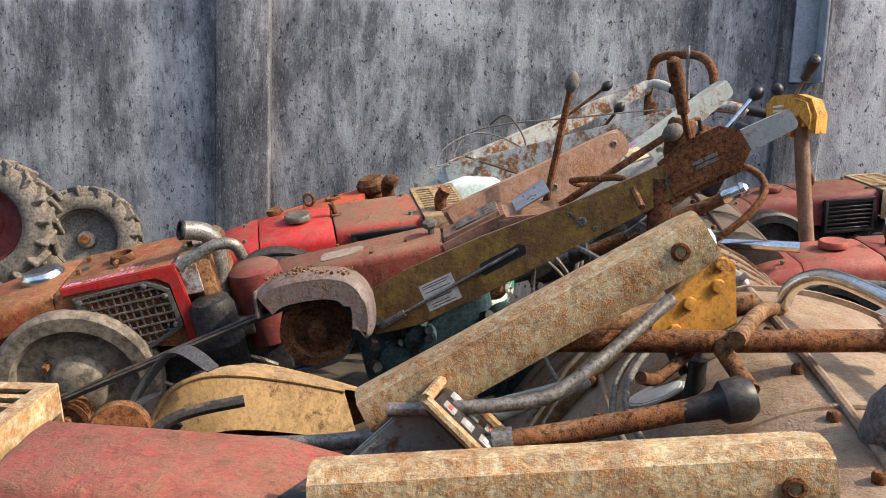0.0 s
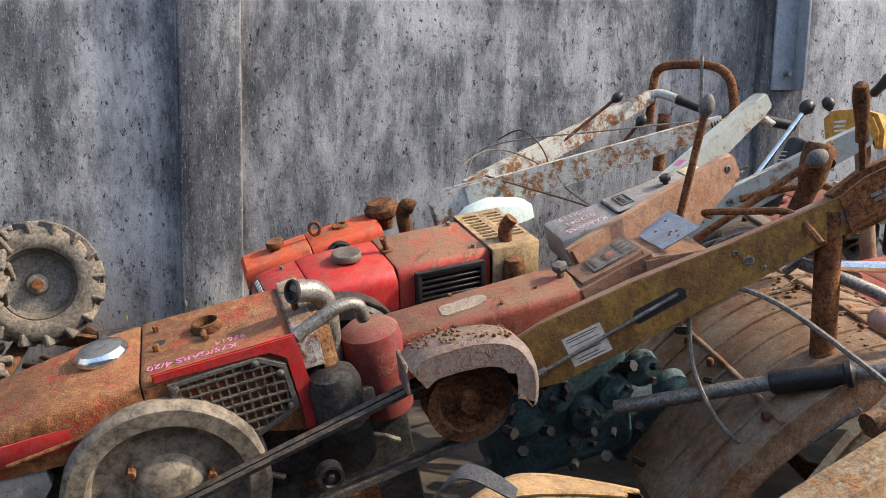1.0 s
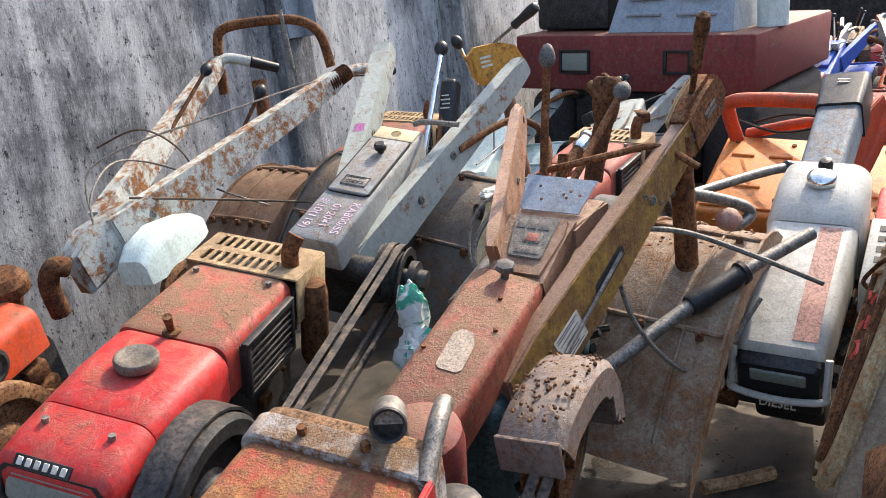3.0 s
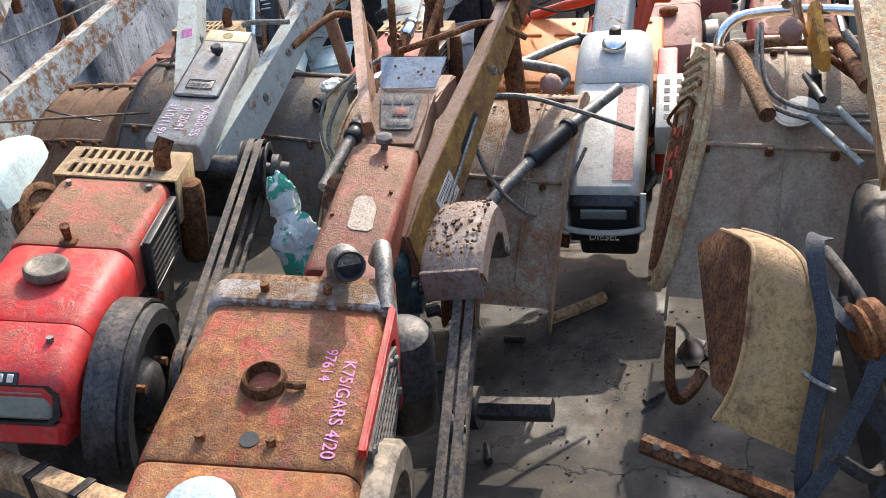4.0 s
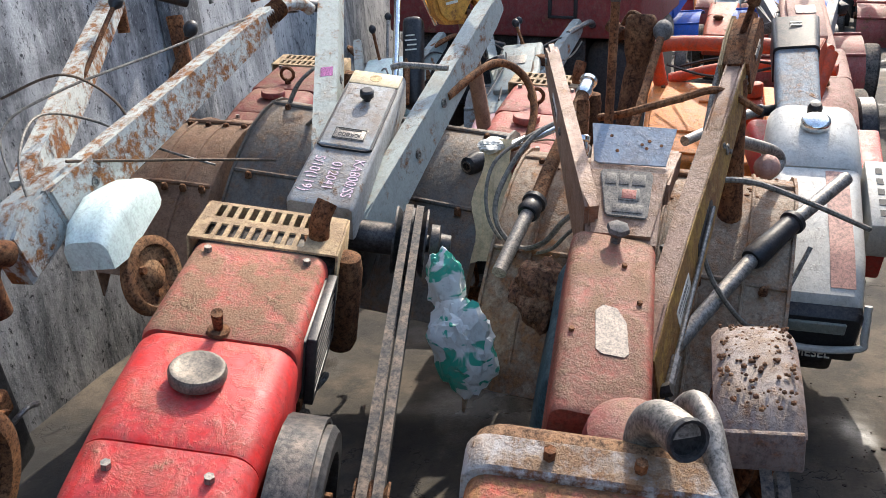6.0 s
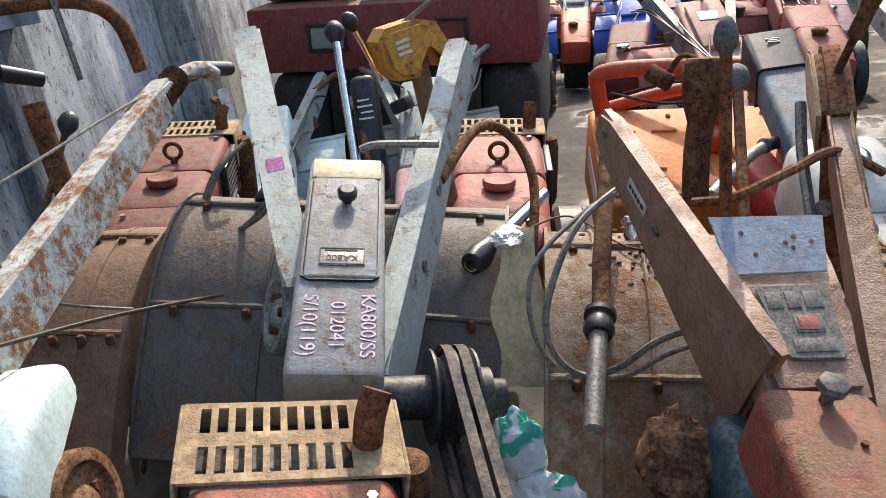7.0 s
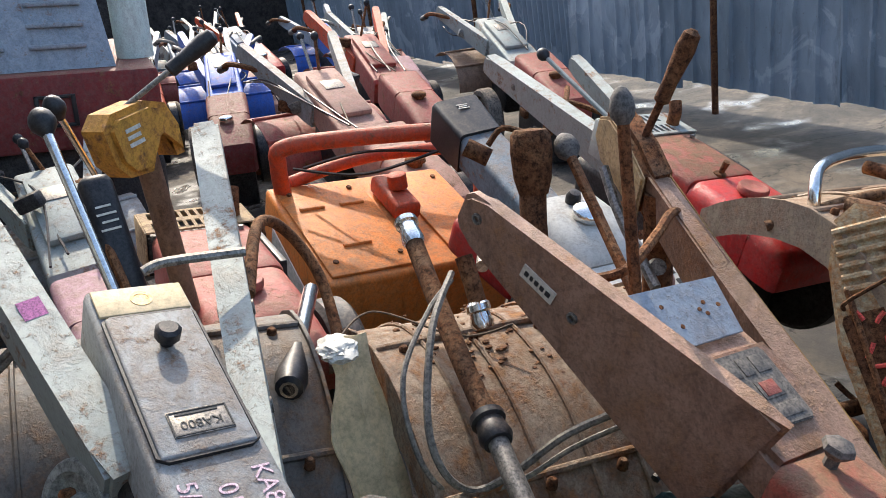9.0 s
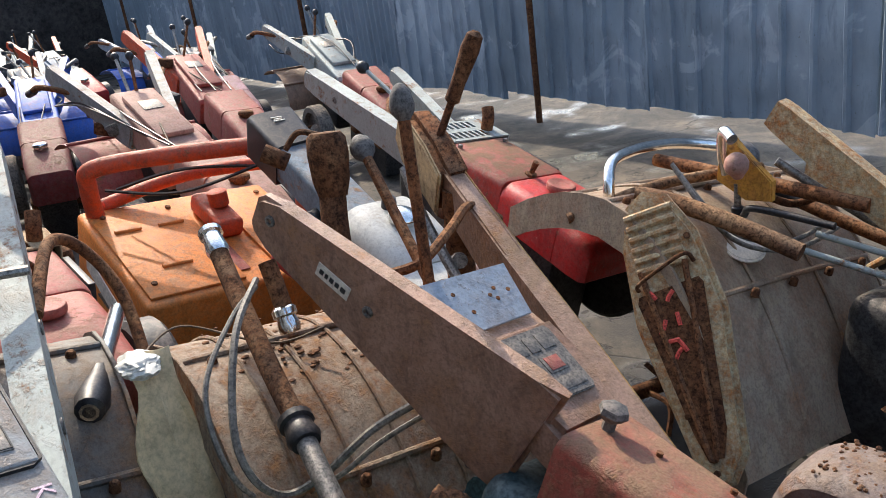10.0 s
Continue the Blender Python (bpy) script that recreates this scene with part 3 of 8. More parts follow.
def wheel(parent, p, axis, r, w, mat, name="flywheel", label=""):
    """A flywheel: dished face, rim and hub."""
    bm = B()
    lathe(bm, p, axis, [(-w, 0), (-w, r * 0.93), (-w * 0.85, r), (-w * 0.12, r), (0, r * 0.95), (0, r * 0.78), (-w * 0.32, r * 0.72), (-w * 0.36, r * 0.40), (-w * 0.1, r * 0.34), (0.004, r * 0.22), (0.006, 0)], 44)
    f = part(name, bm, mat, parent, label)
    a = Vector(axis).normalized()
    m = a.to_track_quat('Z', 'Y').to_matrix()
    for k in range(3):
        t = 2 * math.pi * k / 3 + 0.4
        bm = B()
        q = Vector(p) + m @ Vector((math.cos(t) * r * 0.44, math.sin(t) * r * 0.44, 0)) - a * w * 0.4
        cyl(bm, q, q + a * w * 0.4, 0.012, 0.010, 6)
        part("bolt", bm, RUSTY, f)
    return f


def pulley(parent, p, axis, r, w, mat, name="pulley", grooves=2, label=""):
    prof = [(0, 0), (0, r * 0.5), (0, r)]
    for g in range(grooves):
        a, b = w * g / grooves, w * (g + 1) / grooves
        prof += [(a + (b - a) * 0.12, r), (a + (b - a) * 0.4, r * 0.82), (a + (b - a) * 0.6, r * 0.82), (a + (b - a) * 0.88, r)]
    prof += [(w, r), (w, r * 0.75), (w * 0.8, r * 0.68), (w * 0.8, r * 0.3), (w * 1.1, r * 0.25), (w * 1.1, 0)]
    bm = B()
    lathe(bm, p, axis, prof, 30)
    return part(name, bm, mat, parent, label)


def belt(parent, p, q, rp, rq, axis, w, name="belt", label="worn black drive belt"):
    """A V-belt round two pulleys."""
    a = Vector(axis).normalized()
    p, q = Vector(p), Vector(q)
    q = q - a * (q - p).dot(a)
    d = (q - p)
    L = d.length
    u = d / L
    v = a.cross(u)
    off = math.asin(max(-1, min(1, (rp - rq) / L)))
    path = []
    for k in range(13):
        t = math.pi / 2 - off + (math.pi + 2 * off) * k / 12
        path.append(p + (u * math.cos(t) + v * math.sin(t)) * rp)
    for k in range(13):
        t = -math.pi / 2 - off + (math.pi - 2 * off) * k / 12
        path.append(q + (u * math.cos(t) + v * math.sin(t)) * rq)
    bm = B()
    rings = []
    n = len(path)
    for i, c in enumerate(path):
        t = (path[(i + 1) % n] - path[i - 1]).normalized()
        o = t.cross(a)
        if o.dot(c - (p if i < 13 else q)) < 0:
            o = -o
        rings.append([c + o * 0.006 + a * w / 2, c + o * 0.006 - a * w / 2, c - o * 0.005 - a * w * 0.3, c - o * 0.005 + a * w * 0.3])
    rings.append(rings[0])
    ring_faces(bm, rings, False)
    return part(name, bm, RUBBER, parent, label)


def grille_mesh(parent, m, outline, nx, ny, depth, mat, name="grille", slat=0.003):
    """A frame plate with crossing bars inside an outline (x, z) of the frame m, on its -y face."""
    xs, zs = [p[0] for p in outline], [p[1] for p in outline]
    cx, cz = sum(xs) / len(xs), sum(zs) / len(zs)

    def spans(fixed, axis):
        hits = []
        for (x0, z0), (x1, z1) in zip(outline, outline[1:] + outline[:1]):
            a0, a1, b0, b1 = (x0, x1, z0, z1) if axis == 'x' else (z0, z1, x0, x1)
            if (a0 - fixed) * (a1 - fixed) < 0:
                hits.append(b0 + (b1 - b0) * (fixed - a0) / (a1 - a0))
        return (min(hits), max(hits)) if len(hits) > 1 else None
    bm = B()
    inner = [(cx + (x - cx) * 0.90, cz + (z - cz) * 0.90) for x, z in outline]
    rings = []
    for pts, y in ((outline, 0.0), (outline, -depth), (inner, -depth), (inner, 0.0)):
        rings.append([m @ Vector((x, y, z)) for x, z in pts])
    rings.append(rings[0])
    ring_faces(bm, rings, False)
    g = part(name, bm, mat, parent, "black wire-mesh engine grille")
    for k in range(1, nx):
        x = min(xs) + (max(xs) - min(xs)) * k / nx
        s = spans(x, 'x')
        if s:
            bm = B()
            box(bm, m, (x - slat / 2, x + slat / 2), (-depth * 0.8, -depth * 0.3), s, 0)
            part("grille_bar", bm, mat, g)
    for k in range(1, ny):
        z = min(zs) + (max(zs) - min(zs)) * k / ny
        s = spans(z, 'z')
        if s:
            bm = B()
            box(bm, m, s, (-depth * 0.95, -depth * 0.5), (z - slat / 2, z + slat / 2), 0)
            part("grille_bar", bm, mat, g)
    bm = B()
    slab(bm, m, inner, 0.03, 0.034, 0)
    part("radiator_core", bm, IRON, g)
    return g


def lever(parent, p, q, r, knob_r, mat, knob_mat, name="lever", bend=None, long=1.3, knob="knob"):
    bm = B()
    tube(bm, [p, bend, q] if bend else [p, q], r, 9)
    l = part(name, bm, mat, parent)
    d = (Vector(q) - Vector(bend or p)).normalized()
    bm = B()
    ball_knob(bm, Vector(q) + d * knob_r * 0.9, d, knob_r, long)
    part(knob, bm, knob_mat, l)
    return l


def grip_lever(parent, p, q, r, grip, gr, mat, grip_mat, name="lever"):
    """A bar with a long soft grip at its end; grip is the share of the length that it takes."""
    p, q = Vector(p), Vector(q)
    bm = B()
    cyl(bm, p, q, r, seg=9)
    l = part(name, bm, mat, parent)
    bm = B()
    s, d = p.lerp(q, 1 - grip), (q - p)
    L = d.length * grip
    lathe(bm, s, d, [(0, gr * 0.6), (0.004, gr * 0.85), (L * 0.3, gr * 0.8), (L * 0.75, gr * 1.08), (L * 0.95, gr * 0.9), (L, gr * 0.4), (L, 0)], 12)
    part("grip", bm, grip_mat, l)
    return l


def engine_block(parent, m, x, w, z, mat=IRON):
    """The dark casting under a hood, with ribs, a sump and pipes."""
    bm = B()
    box(bm, m, x, (-w / 2, w / 2), z, 0.02)
    rnd = random.Random(int(abs(m.translation.x) * 1000))
    b = part("engine_block", bm, mat, parent, "oily black cast-iron engine block")
    for k in range(9):
        bm = B()
        cx = x[0] + (x[1] - x[0]) * rnd.uniform(0.1, 0.9)
        cz = z[0] + (z[1] - z[0]) * rnd.uniform(0.2, 0.9)
        s = rnd.uniform(0.02, 0.05)
        box(bm, m, (cx - s, cx + s), (-w / 2 - s * 0.8, w / 2 + s * 0.8), (cz - s * 0.7, cz + s * 0.7), 0.008)
        part("side_cover", bm, mat if k % 3 else RUST_DARK, b)
    for k in range(5):
        bm = B()
        cx = x[0] + (x[1] - x[0]) * (0.15 + 0.17 * k)
        zz = z[0] + (z[1] - z[0]) * rnd.uniform(0.3, 0.8)
        tube(bm, [m @ Vector((cx, -w / 2 - 0.02, zz)), m @ Vector((cx + 0.04, -w / 2 - 0.05, zz + 0.03)), m @ Vector((cx + 0.1, -w / 2 - 0.03, zz - 0.02))], 0.007, 8)
        part("fuel_pipe", bm, RUSTY if k % 2 else STEEL, b)
    return b


def vent_plate(parent, m, x0, x1, w, zt, mat, n=9, rows=2, label="dusty tan slotted vent plate"):
    """A bent plate across the hood with rows of real slots."""
    bm = B()
    cell_x, cell_y = (x1 - x0) / rows, w * 0.72 / n

    def strip(xa, xb, ya, yb):
        box(bm, m, (xa, xb), (ya, yb), (zt - 0.005, zt), 0)
    ys = [w * -0.30 + cell_y * k for k in range(n + 1)]
    strip(x0, x1, -w / 2, ys[0])
    strip(x0, x1, ys[-1], w / 2)
    for r in range(rows):
        a = x0 + cell_x * r
        strip(a, a + cell_x * 0.2, ys[0], ys[-1])
        strip(a + cell_x * 0.85, a + cell_x, ys[0], ys[-1])
        for k in range(n):
            strip(a + cell_x * 0.2, a + cell_x * 0.85, ys[k], ys[k] + cell_y * 0.40)
    box(bm, m, (x0, x1), (-w / 2 - 0.006, -w / 2), (zt - 0.13, zt), 0.003)
    box(bm, m, (x0, x1), (w / 2, w / 2 + 0.006), (zt - 0.13, zt), 0.003)
    box(bm, m, (x1 - 0.006, x1), (-w / 2, w / 2), (zt - 0.05, zt - 0.006), 0.002)
    v = part("vent_plate", bm, mat, parent, label)
    bm = B()
    box(bm, m, (x0 + 0.004, x1 - 0.01), (-w / 2 + 0.004, w / 2 - 0.004), (zt - 0.12, zt - 0.035), 0.004)
    part("vent_duct", bm, IRON, v)
    return v


def red_engine(name, m, label, paint, vent=TAN, detail=True, loop=False, cap_mat=CAP, lamp=True, group=""):
    """A horizontal diesel under a red hood: tank, cap, stalk, slotted plate, side grille, exhaust, flywheel."""
    base = m.translation.copy()
    base.z = gz(base.x)
    e = thing(name, base, label, "power tiller", group)
    w = 0.275
    bm = B()
    hull(bm, m, [(-0.140, w * 0.99, -0.014, -0.15, 0.045), (-0.130, w, -0.008, -0.15, 0.05), (-0.03, w * 1.03, 0.0, -0.14, 0.05), (0.105, w * 1.04, 0.002, -0.13, 0.05), (0.117, w * 1.03, -0.002, -0.125, 0.05)], 6)
    tank = part("fuel_tank", bm, paint, e)
    bm = B()
    hull(bm, m, [(0.122, w * 1.0, 0.000, -0.13, 0.03), (0.132, w * 1.02, 0.005, -0.13, 0.032), (0.42, w * 1.02, 0.008, -0.13, 0.032), (0.43, w * 1.0, 0.006, -0.13, 0.03)], 5)
    cover = part("radiator_hood", bm, HOOD_TOP.get(paint.name, paint), e, "hood panel with brown dirt on top")
    bm = B()
    hull(bm, m, [(-0.288, w * 0.86, -0.085, -0.14, 0.02), (-0.282, w * 0.94, -0.060, -0.15, 0.03), (-0.262, w * 0.99, -0.040, -0.155, 0.04), (-0.21, w * 1.0, -0.025, -0.155, 0.045), (-0.144, w * 1.0, -0.014, -0.15, 0.045)], 6)
    nose = part("nose_cowl", bm, paint, e, "rounded lamp cowl")
    if lamp:
        lm = m @ Matrix.Translation((-0.280, 0, -0.100)) @ pose(0, 0, 0, 0, 16, 0)
        bm = B()
        box(bm, lm, (-0.012, 0.02), (-0.105, 0.105), (-0.036, 0.036), 0.018, 4)
        head = part("headlight", bm, LENS, e, "dirty rectangular headlight glass")
        bm = B()
        for k in range(5):
            z = -0.024 + 0.012 * k
            box(bm, lm, (-0.0128, -0.011), (-0.085, 0.085), (z - 0.0015, z + 0.0015), 0, 1)
        part("lens_fluting", bm, LENS, head)
        bm = B()
        hull(bm, lm, [(-0.012, 0.225, -0.044, -0.080, 0.012), (0.0, 0.245, -0.042, -0.090, 0.016), (0.10, 0.255, -0.040, -0.095, 0.016)], 4)
        part("nose_chin", bm, paint, e)
        bm = B()
        rings = []
        for sc, dx in ((1.0, -0.013), (1.12, -0.013), (1.12, 0.02), (1.0, 0.02)):
            rings.append([lm @ Vector((dx, 0.106 * sc * cy, 0.037 * sc * cz)) for cy, cz in ((-1, -0.6), (-0.85, -1), (0.85, -1), (1, -0.6), (1, 0.6), (0.85, 1), (-0.85, 1), (-1, 0.6))])
        rings.append(rings[0])
        ring_faces(bm, rings, False)
        part("lamp_bezel", bm, BLACK, head)
        bm = B()
        nm = m @ Matrix.Translation((-0.272, 0.02, -0.050)) @ pose(0, 0, 0, 0, 45, 0)
        box(bm, nm, (-0.004, 0.004), (-0.062, 0.062), (-0.013, 0.013), 0.002)
        plate = part("name_plate", bm, BLACK, e, "small black name plate with pale bars")
        bm = B()
        for k in range(6):
            y = -0.048 + 0.0192 * k
            box(bm, nm, (-0.006, -0.003), (y - 0.006, y + 0.006), (-0.008, 0.008), 0.001, 1)
        part("mark", bm, PALE, plate)
    up = m.to_3x3() @ Vector((0, 0, 1))
    cap_lid(e, m @ Vector((0, 0, 0.002)), up, 0.047, cap_mat, label="round ribbed fuel filler cap", flat_top=True)
    if loop:
        bm = B()
        c = m @ Vector((0.18, 0, 0.045))
        r3 = m.to_3x3()
        tube(bm, [c + r3 @ Vector((0, math.sin(t) * 0.026, -math.cos(t) * 0.026)) for t in [2 * math.pi * k / 12 for k in range(13)]], 0.007, 8, 2)
        cyl(bm, m @ Vector((0.18, 0, 0.0)), m @ Vector((0.18, 0, 0.022)), 0.012, seg=10)
        part("lifting_eye", bm, RUST_DARK, e)
    else:
        bm = B()
        cyl(bm, m @ Vector((0.135, 0.005, 0.004)), m @ Vector((0.122, 0.004, 0.052)), 0.008, 0.011, 10)
        lathe(bm, m @ Vector((0.135, 0.005, 0.002)), up, [(0, 0.022), (0.006, 0.02), (0.009, 0.01), (0.009, 0)], 12)
        part("decompression_stalk", bm, RUST_DARK, e)
    bolts(e, m, [(x, y, -0.020 if x < 0 else 0.010) for x, y in ((-0.19, -0.075), (-0.19, 0.075), (0.39, -0.1), (0.39, 0.1))], 0.008, 0.009)
    vent_plate(e, m, 0.430, 0.595, w * 1.10, 0.014, vent)
    # exhaust stub
    bm = B()
    rp = m @ Vector((0.500, -0.105, 0.005))
    tube(bm, [rp, rp + up * 0.05, rp + up * 0.085 + Vector((0.02, -0.005, 0))], 0.022, 16, 5)
    cyl(bm, rp - up * 0.002, rp + up * 0.008, 0.031, seg=18)
    part("exhaust_pipe", bm, RUSTY, e, "bent rusty exhaust stub")
    bm = B()
    lathe(bm, m @ Vector((0.50, -w / 2 - 0.030, -0.26)), up, [(0, 0), (0, 0.03), (0.02, 0.037), (0.20, 0.037), (0.235, 0.030), (0.245, 0)], 18)
    part("muffler", bm, RUST_DARK, e, "rusty upright muffler can")
    # side grille on the belt side
    gm = m @ Matrix.Translation((0, -w * 0.515, 0))
    bm = B()
    box(bm, gm, (0.17, 0.40), (-0.004, 0.03), (-0.155, -0.02), 0.006)
    gp = part("side_grille", bm, BLACK, e, "black horizontal-slat side grille")
    for k in range(7):
        bm = B()
        z = -0.145 + 0.019 * k
        box(bm, gm, (0.185, 0.385), (-0.020, -0.004), (z - 0.003, z + 0.004), 0.001, 1)
        part("slat", bm, BLACK, gp)
    bm = B()
    for xx in (0.178, 0.392):
        box(bm, gm, (xx - 0.008, xx + 0.008), (-0.022, -0.003), (-0.158, -0.016), 0.003)
    for zz in (-0.158, -0.02):
        box(bm, gm, (0.17, 0.40), (-0.022, -0.003), (zz - 0.007, zz + 0.007), 0.003)
    part("grille_frame", bm, BLACK, gp)
    engine_block(e, m, (-0.12, 0.50), 0.20, (-0.52, -0.13))
    side = m.to_3x3() @ Vector((0, -1, 0))
    fw = m @ Vector((-0.10, -0.235, -0.225))
    wheel(e, fw, side, 0.195, 0.085, IRON, "flywheel", "dark dusty flywheel")
    if detail:
        bm = B()
        rings = []
        for k in range(15):
            t = math.radians(-10 + 200 * k / 14)
            rings.append([fw + m.to_3x3() @ Vector((math.cos(t) * rr, dy, math.sin(t) * rr)) for rr, dy in ((0.200, 0.085), (0.207, 0.085), (0.207, 0.02), (0.200, 0.02))])
        ring_faces(bm, rings, True)
        part("flywheel_guard", bm, IRON, e, "dusty curved flywheel guard")
    return e


def rotary_cover(name, x0, x1, y0, y1, ztop, zfront, mat, label, ribs=3, group="", lift=0.0, rear=0.16, seams=2, roll=0.0, pitch=0.0):
    """A curved tiller hood over the tines: front lip low, crown, rear edge; ribs and bolts across."""
    base = Vector(((x0 + x1) / 2, (y0 + y1) / 2, gz((x0 + x1) / 2)))
    e = thing(name, base, label, "tiller cover", group)
    L = x1 - x0

    def prof(s):
        if s < 0.62:
            k = s / 0.62
            return x0 + L * 0.62 * (0.75 * k + 0.25 * k * k), zfront + (ztop - zfront) * math.sin(math.pi / 2 * k)
        k = (s - 0.62) / 0.38
        return x0 + L * (0.62 + 0.38 * k), ztop - (ztop - rear) * 0.35 * k * k
    rnd = random.Random(int(abs(x0 + y0) * 777))
    grid = []
    n, ny = 26, 14
    for i in range(n + 1):
        x, z = prof(i / n)
        row = []
        for j in range(ny + 1):
            y = y0 + (y1 - y0) * j / ny
            d = 0.006 * noise.noise((x * 5, y * 5, 1.7))
            row.append(Vector((x, y, z + d)))
        grid.append(row)
    bm = B()
    sheet(bm, grid, 0.004)
    body = part("hood_sheet", bm, mat, e)
    for k in range(ribs):
        s = 0.28 + 0.62 * k / max(1, ribs - 1)
        x, z = prof(s)
        bm = B()
        tube(bm, [Vector((x, y0 + 0.005, z + 0.002)), Vector((x + 0.004, (y0 + y1) / 2, z + 0.006)), Vector((x, y1 - 0.005, z + 0.002))], 0.008, 8)
        part("rib", bm, mat, body)
        for j in range(5):
            bm = B()
            y = y0 + (y1 - y0) * (0.08 + 0.21 * j)
            lathe(bm, (x - 0.02, y, z - 0.010), (-0.2, 0, 1), [(0, 0.011), (0.016, 0.010), (0.021, 0.006), (0.021, 0)], 8)
            part("rivet", bm, RUST_DARK, body)
    for k in range(seams):
        y = y0 + (y1 - y0) * (k + 1) / (seams + 1)
        bm = B()
        tube(bm, [Vector((prof(s)[0], y, prof(s)[1] + 0.003)) for s in [0.05 + 0.09 * q for q in range(11)]], 0.005, 6, 2)
        part("seam", bm, mat, body)
    for y in (y0, y1):
        bm = B()
        pts = [prof(i / 12) for i in range(13)]
        outline = [(x, z + 0.012) for x, z in pts] + [(x + 0.012, z - 0.085) for x, z in pts[::-1]]
        slab(bm, Matrix(), outline, y - 0.004, y + 0.004, 0.001)
        part("side_plate", bm, mat, e)
    # axle and tines
    ax, az = x0 + L * 0.55, max(0.10, zfront * 0.55) + base.z
    bm = B()
    cyl(bm, (ax, y0 + 0.02, az + 0.1), (ax, y1 - 0.02, az + 0.1), 0.022, seg=10)
    sh = part("tine_shaft", bm, RUST_DARK, e)
    for k in range(7):
        y = y0 + (y1 - y0) * (0.1 + 0.8 * k / 6)
        t = k * 1.9
        bm = B()
        tube(bm, [Vector((ax, y, az + 0.1)), Vector((ax + 0.09 * math.cos(t), y, az + 0.1 + 0.09 * math.sin(t))), Vector((ax + 0.14 * math.cos(t + 0.5), y + 0.03, az + 0.1 + 0.14 * math.sin(t + 0.5)))], 0.008, 6, 4)
        part("tine", bm, RUST_DARK, sh)
    h = ztop - base.z
    turn = pose(0, 0, 0, roll, -pitch, 0)
    e.matrix_basis = Matrix.Translation(base + Vector((0, 0, h)) - turn @ Vector((0, 0, h))) @ turn
    return e


# ---------- the red machine with the marked grey belt cover ----------
FR = fr((-0.607, 3.009, 0.751), 14.4, 8.8, 13.9)
red = red_engine("power_tiller", FR, "red diesel power tiller with tan slotted plate and grey belt cover", RED)
FK = fr((0.345, 3.138, 0.938), 4.7, 20.8, 13)


def arm_beam(parent, p, q, w0, w1, d, mat, name="arm", label="", roll=0.0, holes=(), web=0.008):
    """A pressed-steel handle arm: a channel that tapers, from p to q; w is its height, d its thickness."""
    m = between(p, q, roll)
    L = (Vector(q) - Vector(p)).length
    n = 12
    outer = [(0, -w0 / 2)] + [(L * i / n, -w0 / 2 + (w0 - w1) / 2 * i / n) for i in range(1, n)] + [(L - w1 * 0.15, -w1 / 2), (L, -w1 * 0.32), (L, w1 * 0.32), (L - w1 * 0.15, w1 / 2)]
    outer += [(L * i / n, w0 / 2 - (w0 - w1) / 2 * i / n) for i in range(n - 1, 0, -1)] + [(0, w0 / 2)]
    bm = B()
    slab(bm, m, outer, -d / 2, d / 2, min(0.008, d * 0.3))
    a = part(name, bm, mat, parent, label)
    for x, z, r in holes:
        for s in (-1, 1):
            bm = B()
            lathe(bm, m @ Vector((x * L, s * (d / 2 - 0.001), z)), m.to_3x3() @ Vector((0, s, 0)), [(0, r), (0.004, r), (0.005, r * 0.6), (0.001, r * 0.5), (0.001, 0)], 12)
            part("boss", bm, STEEL, a)
    return a


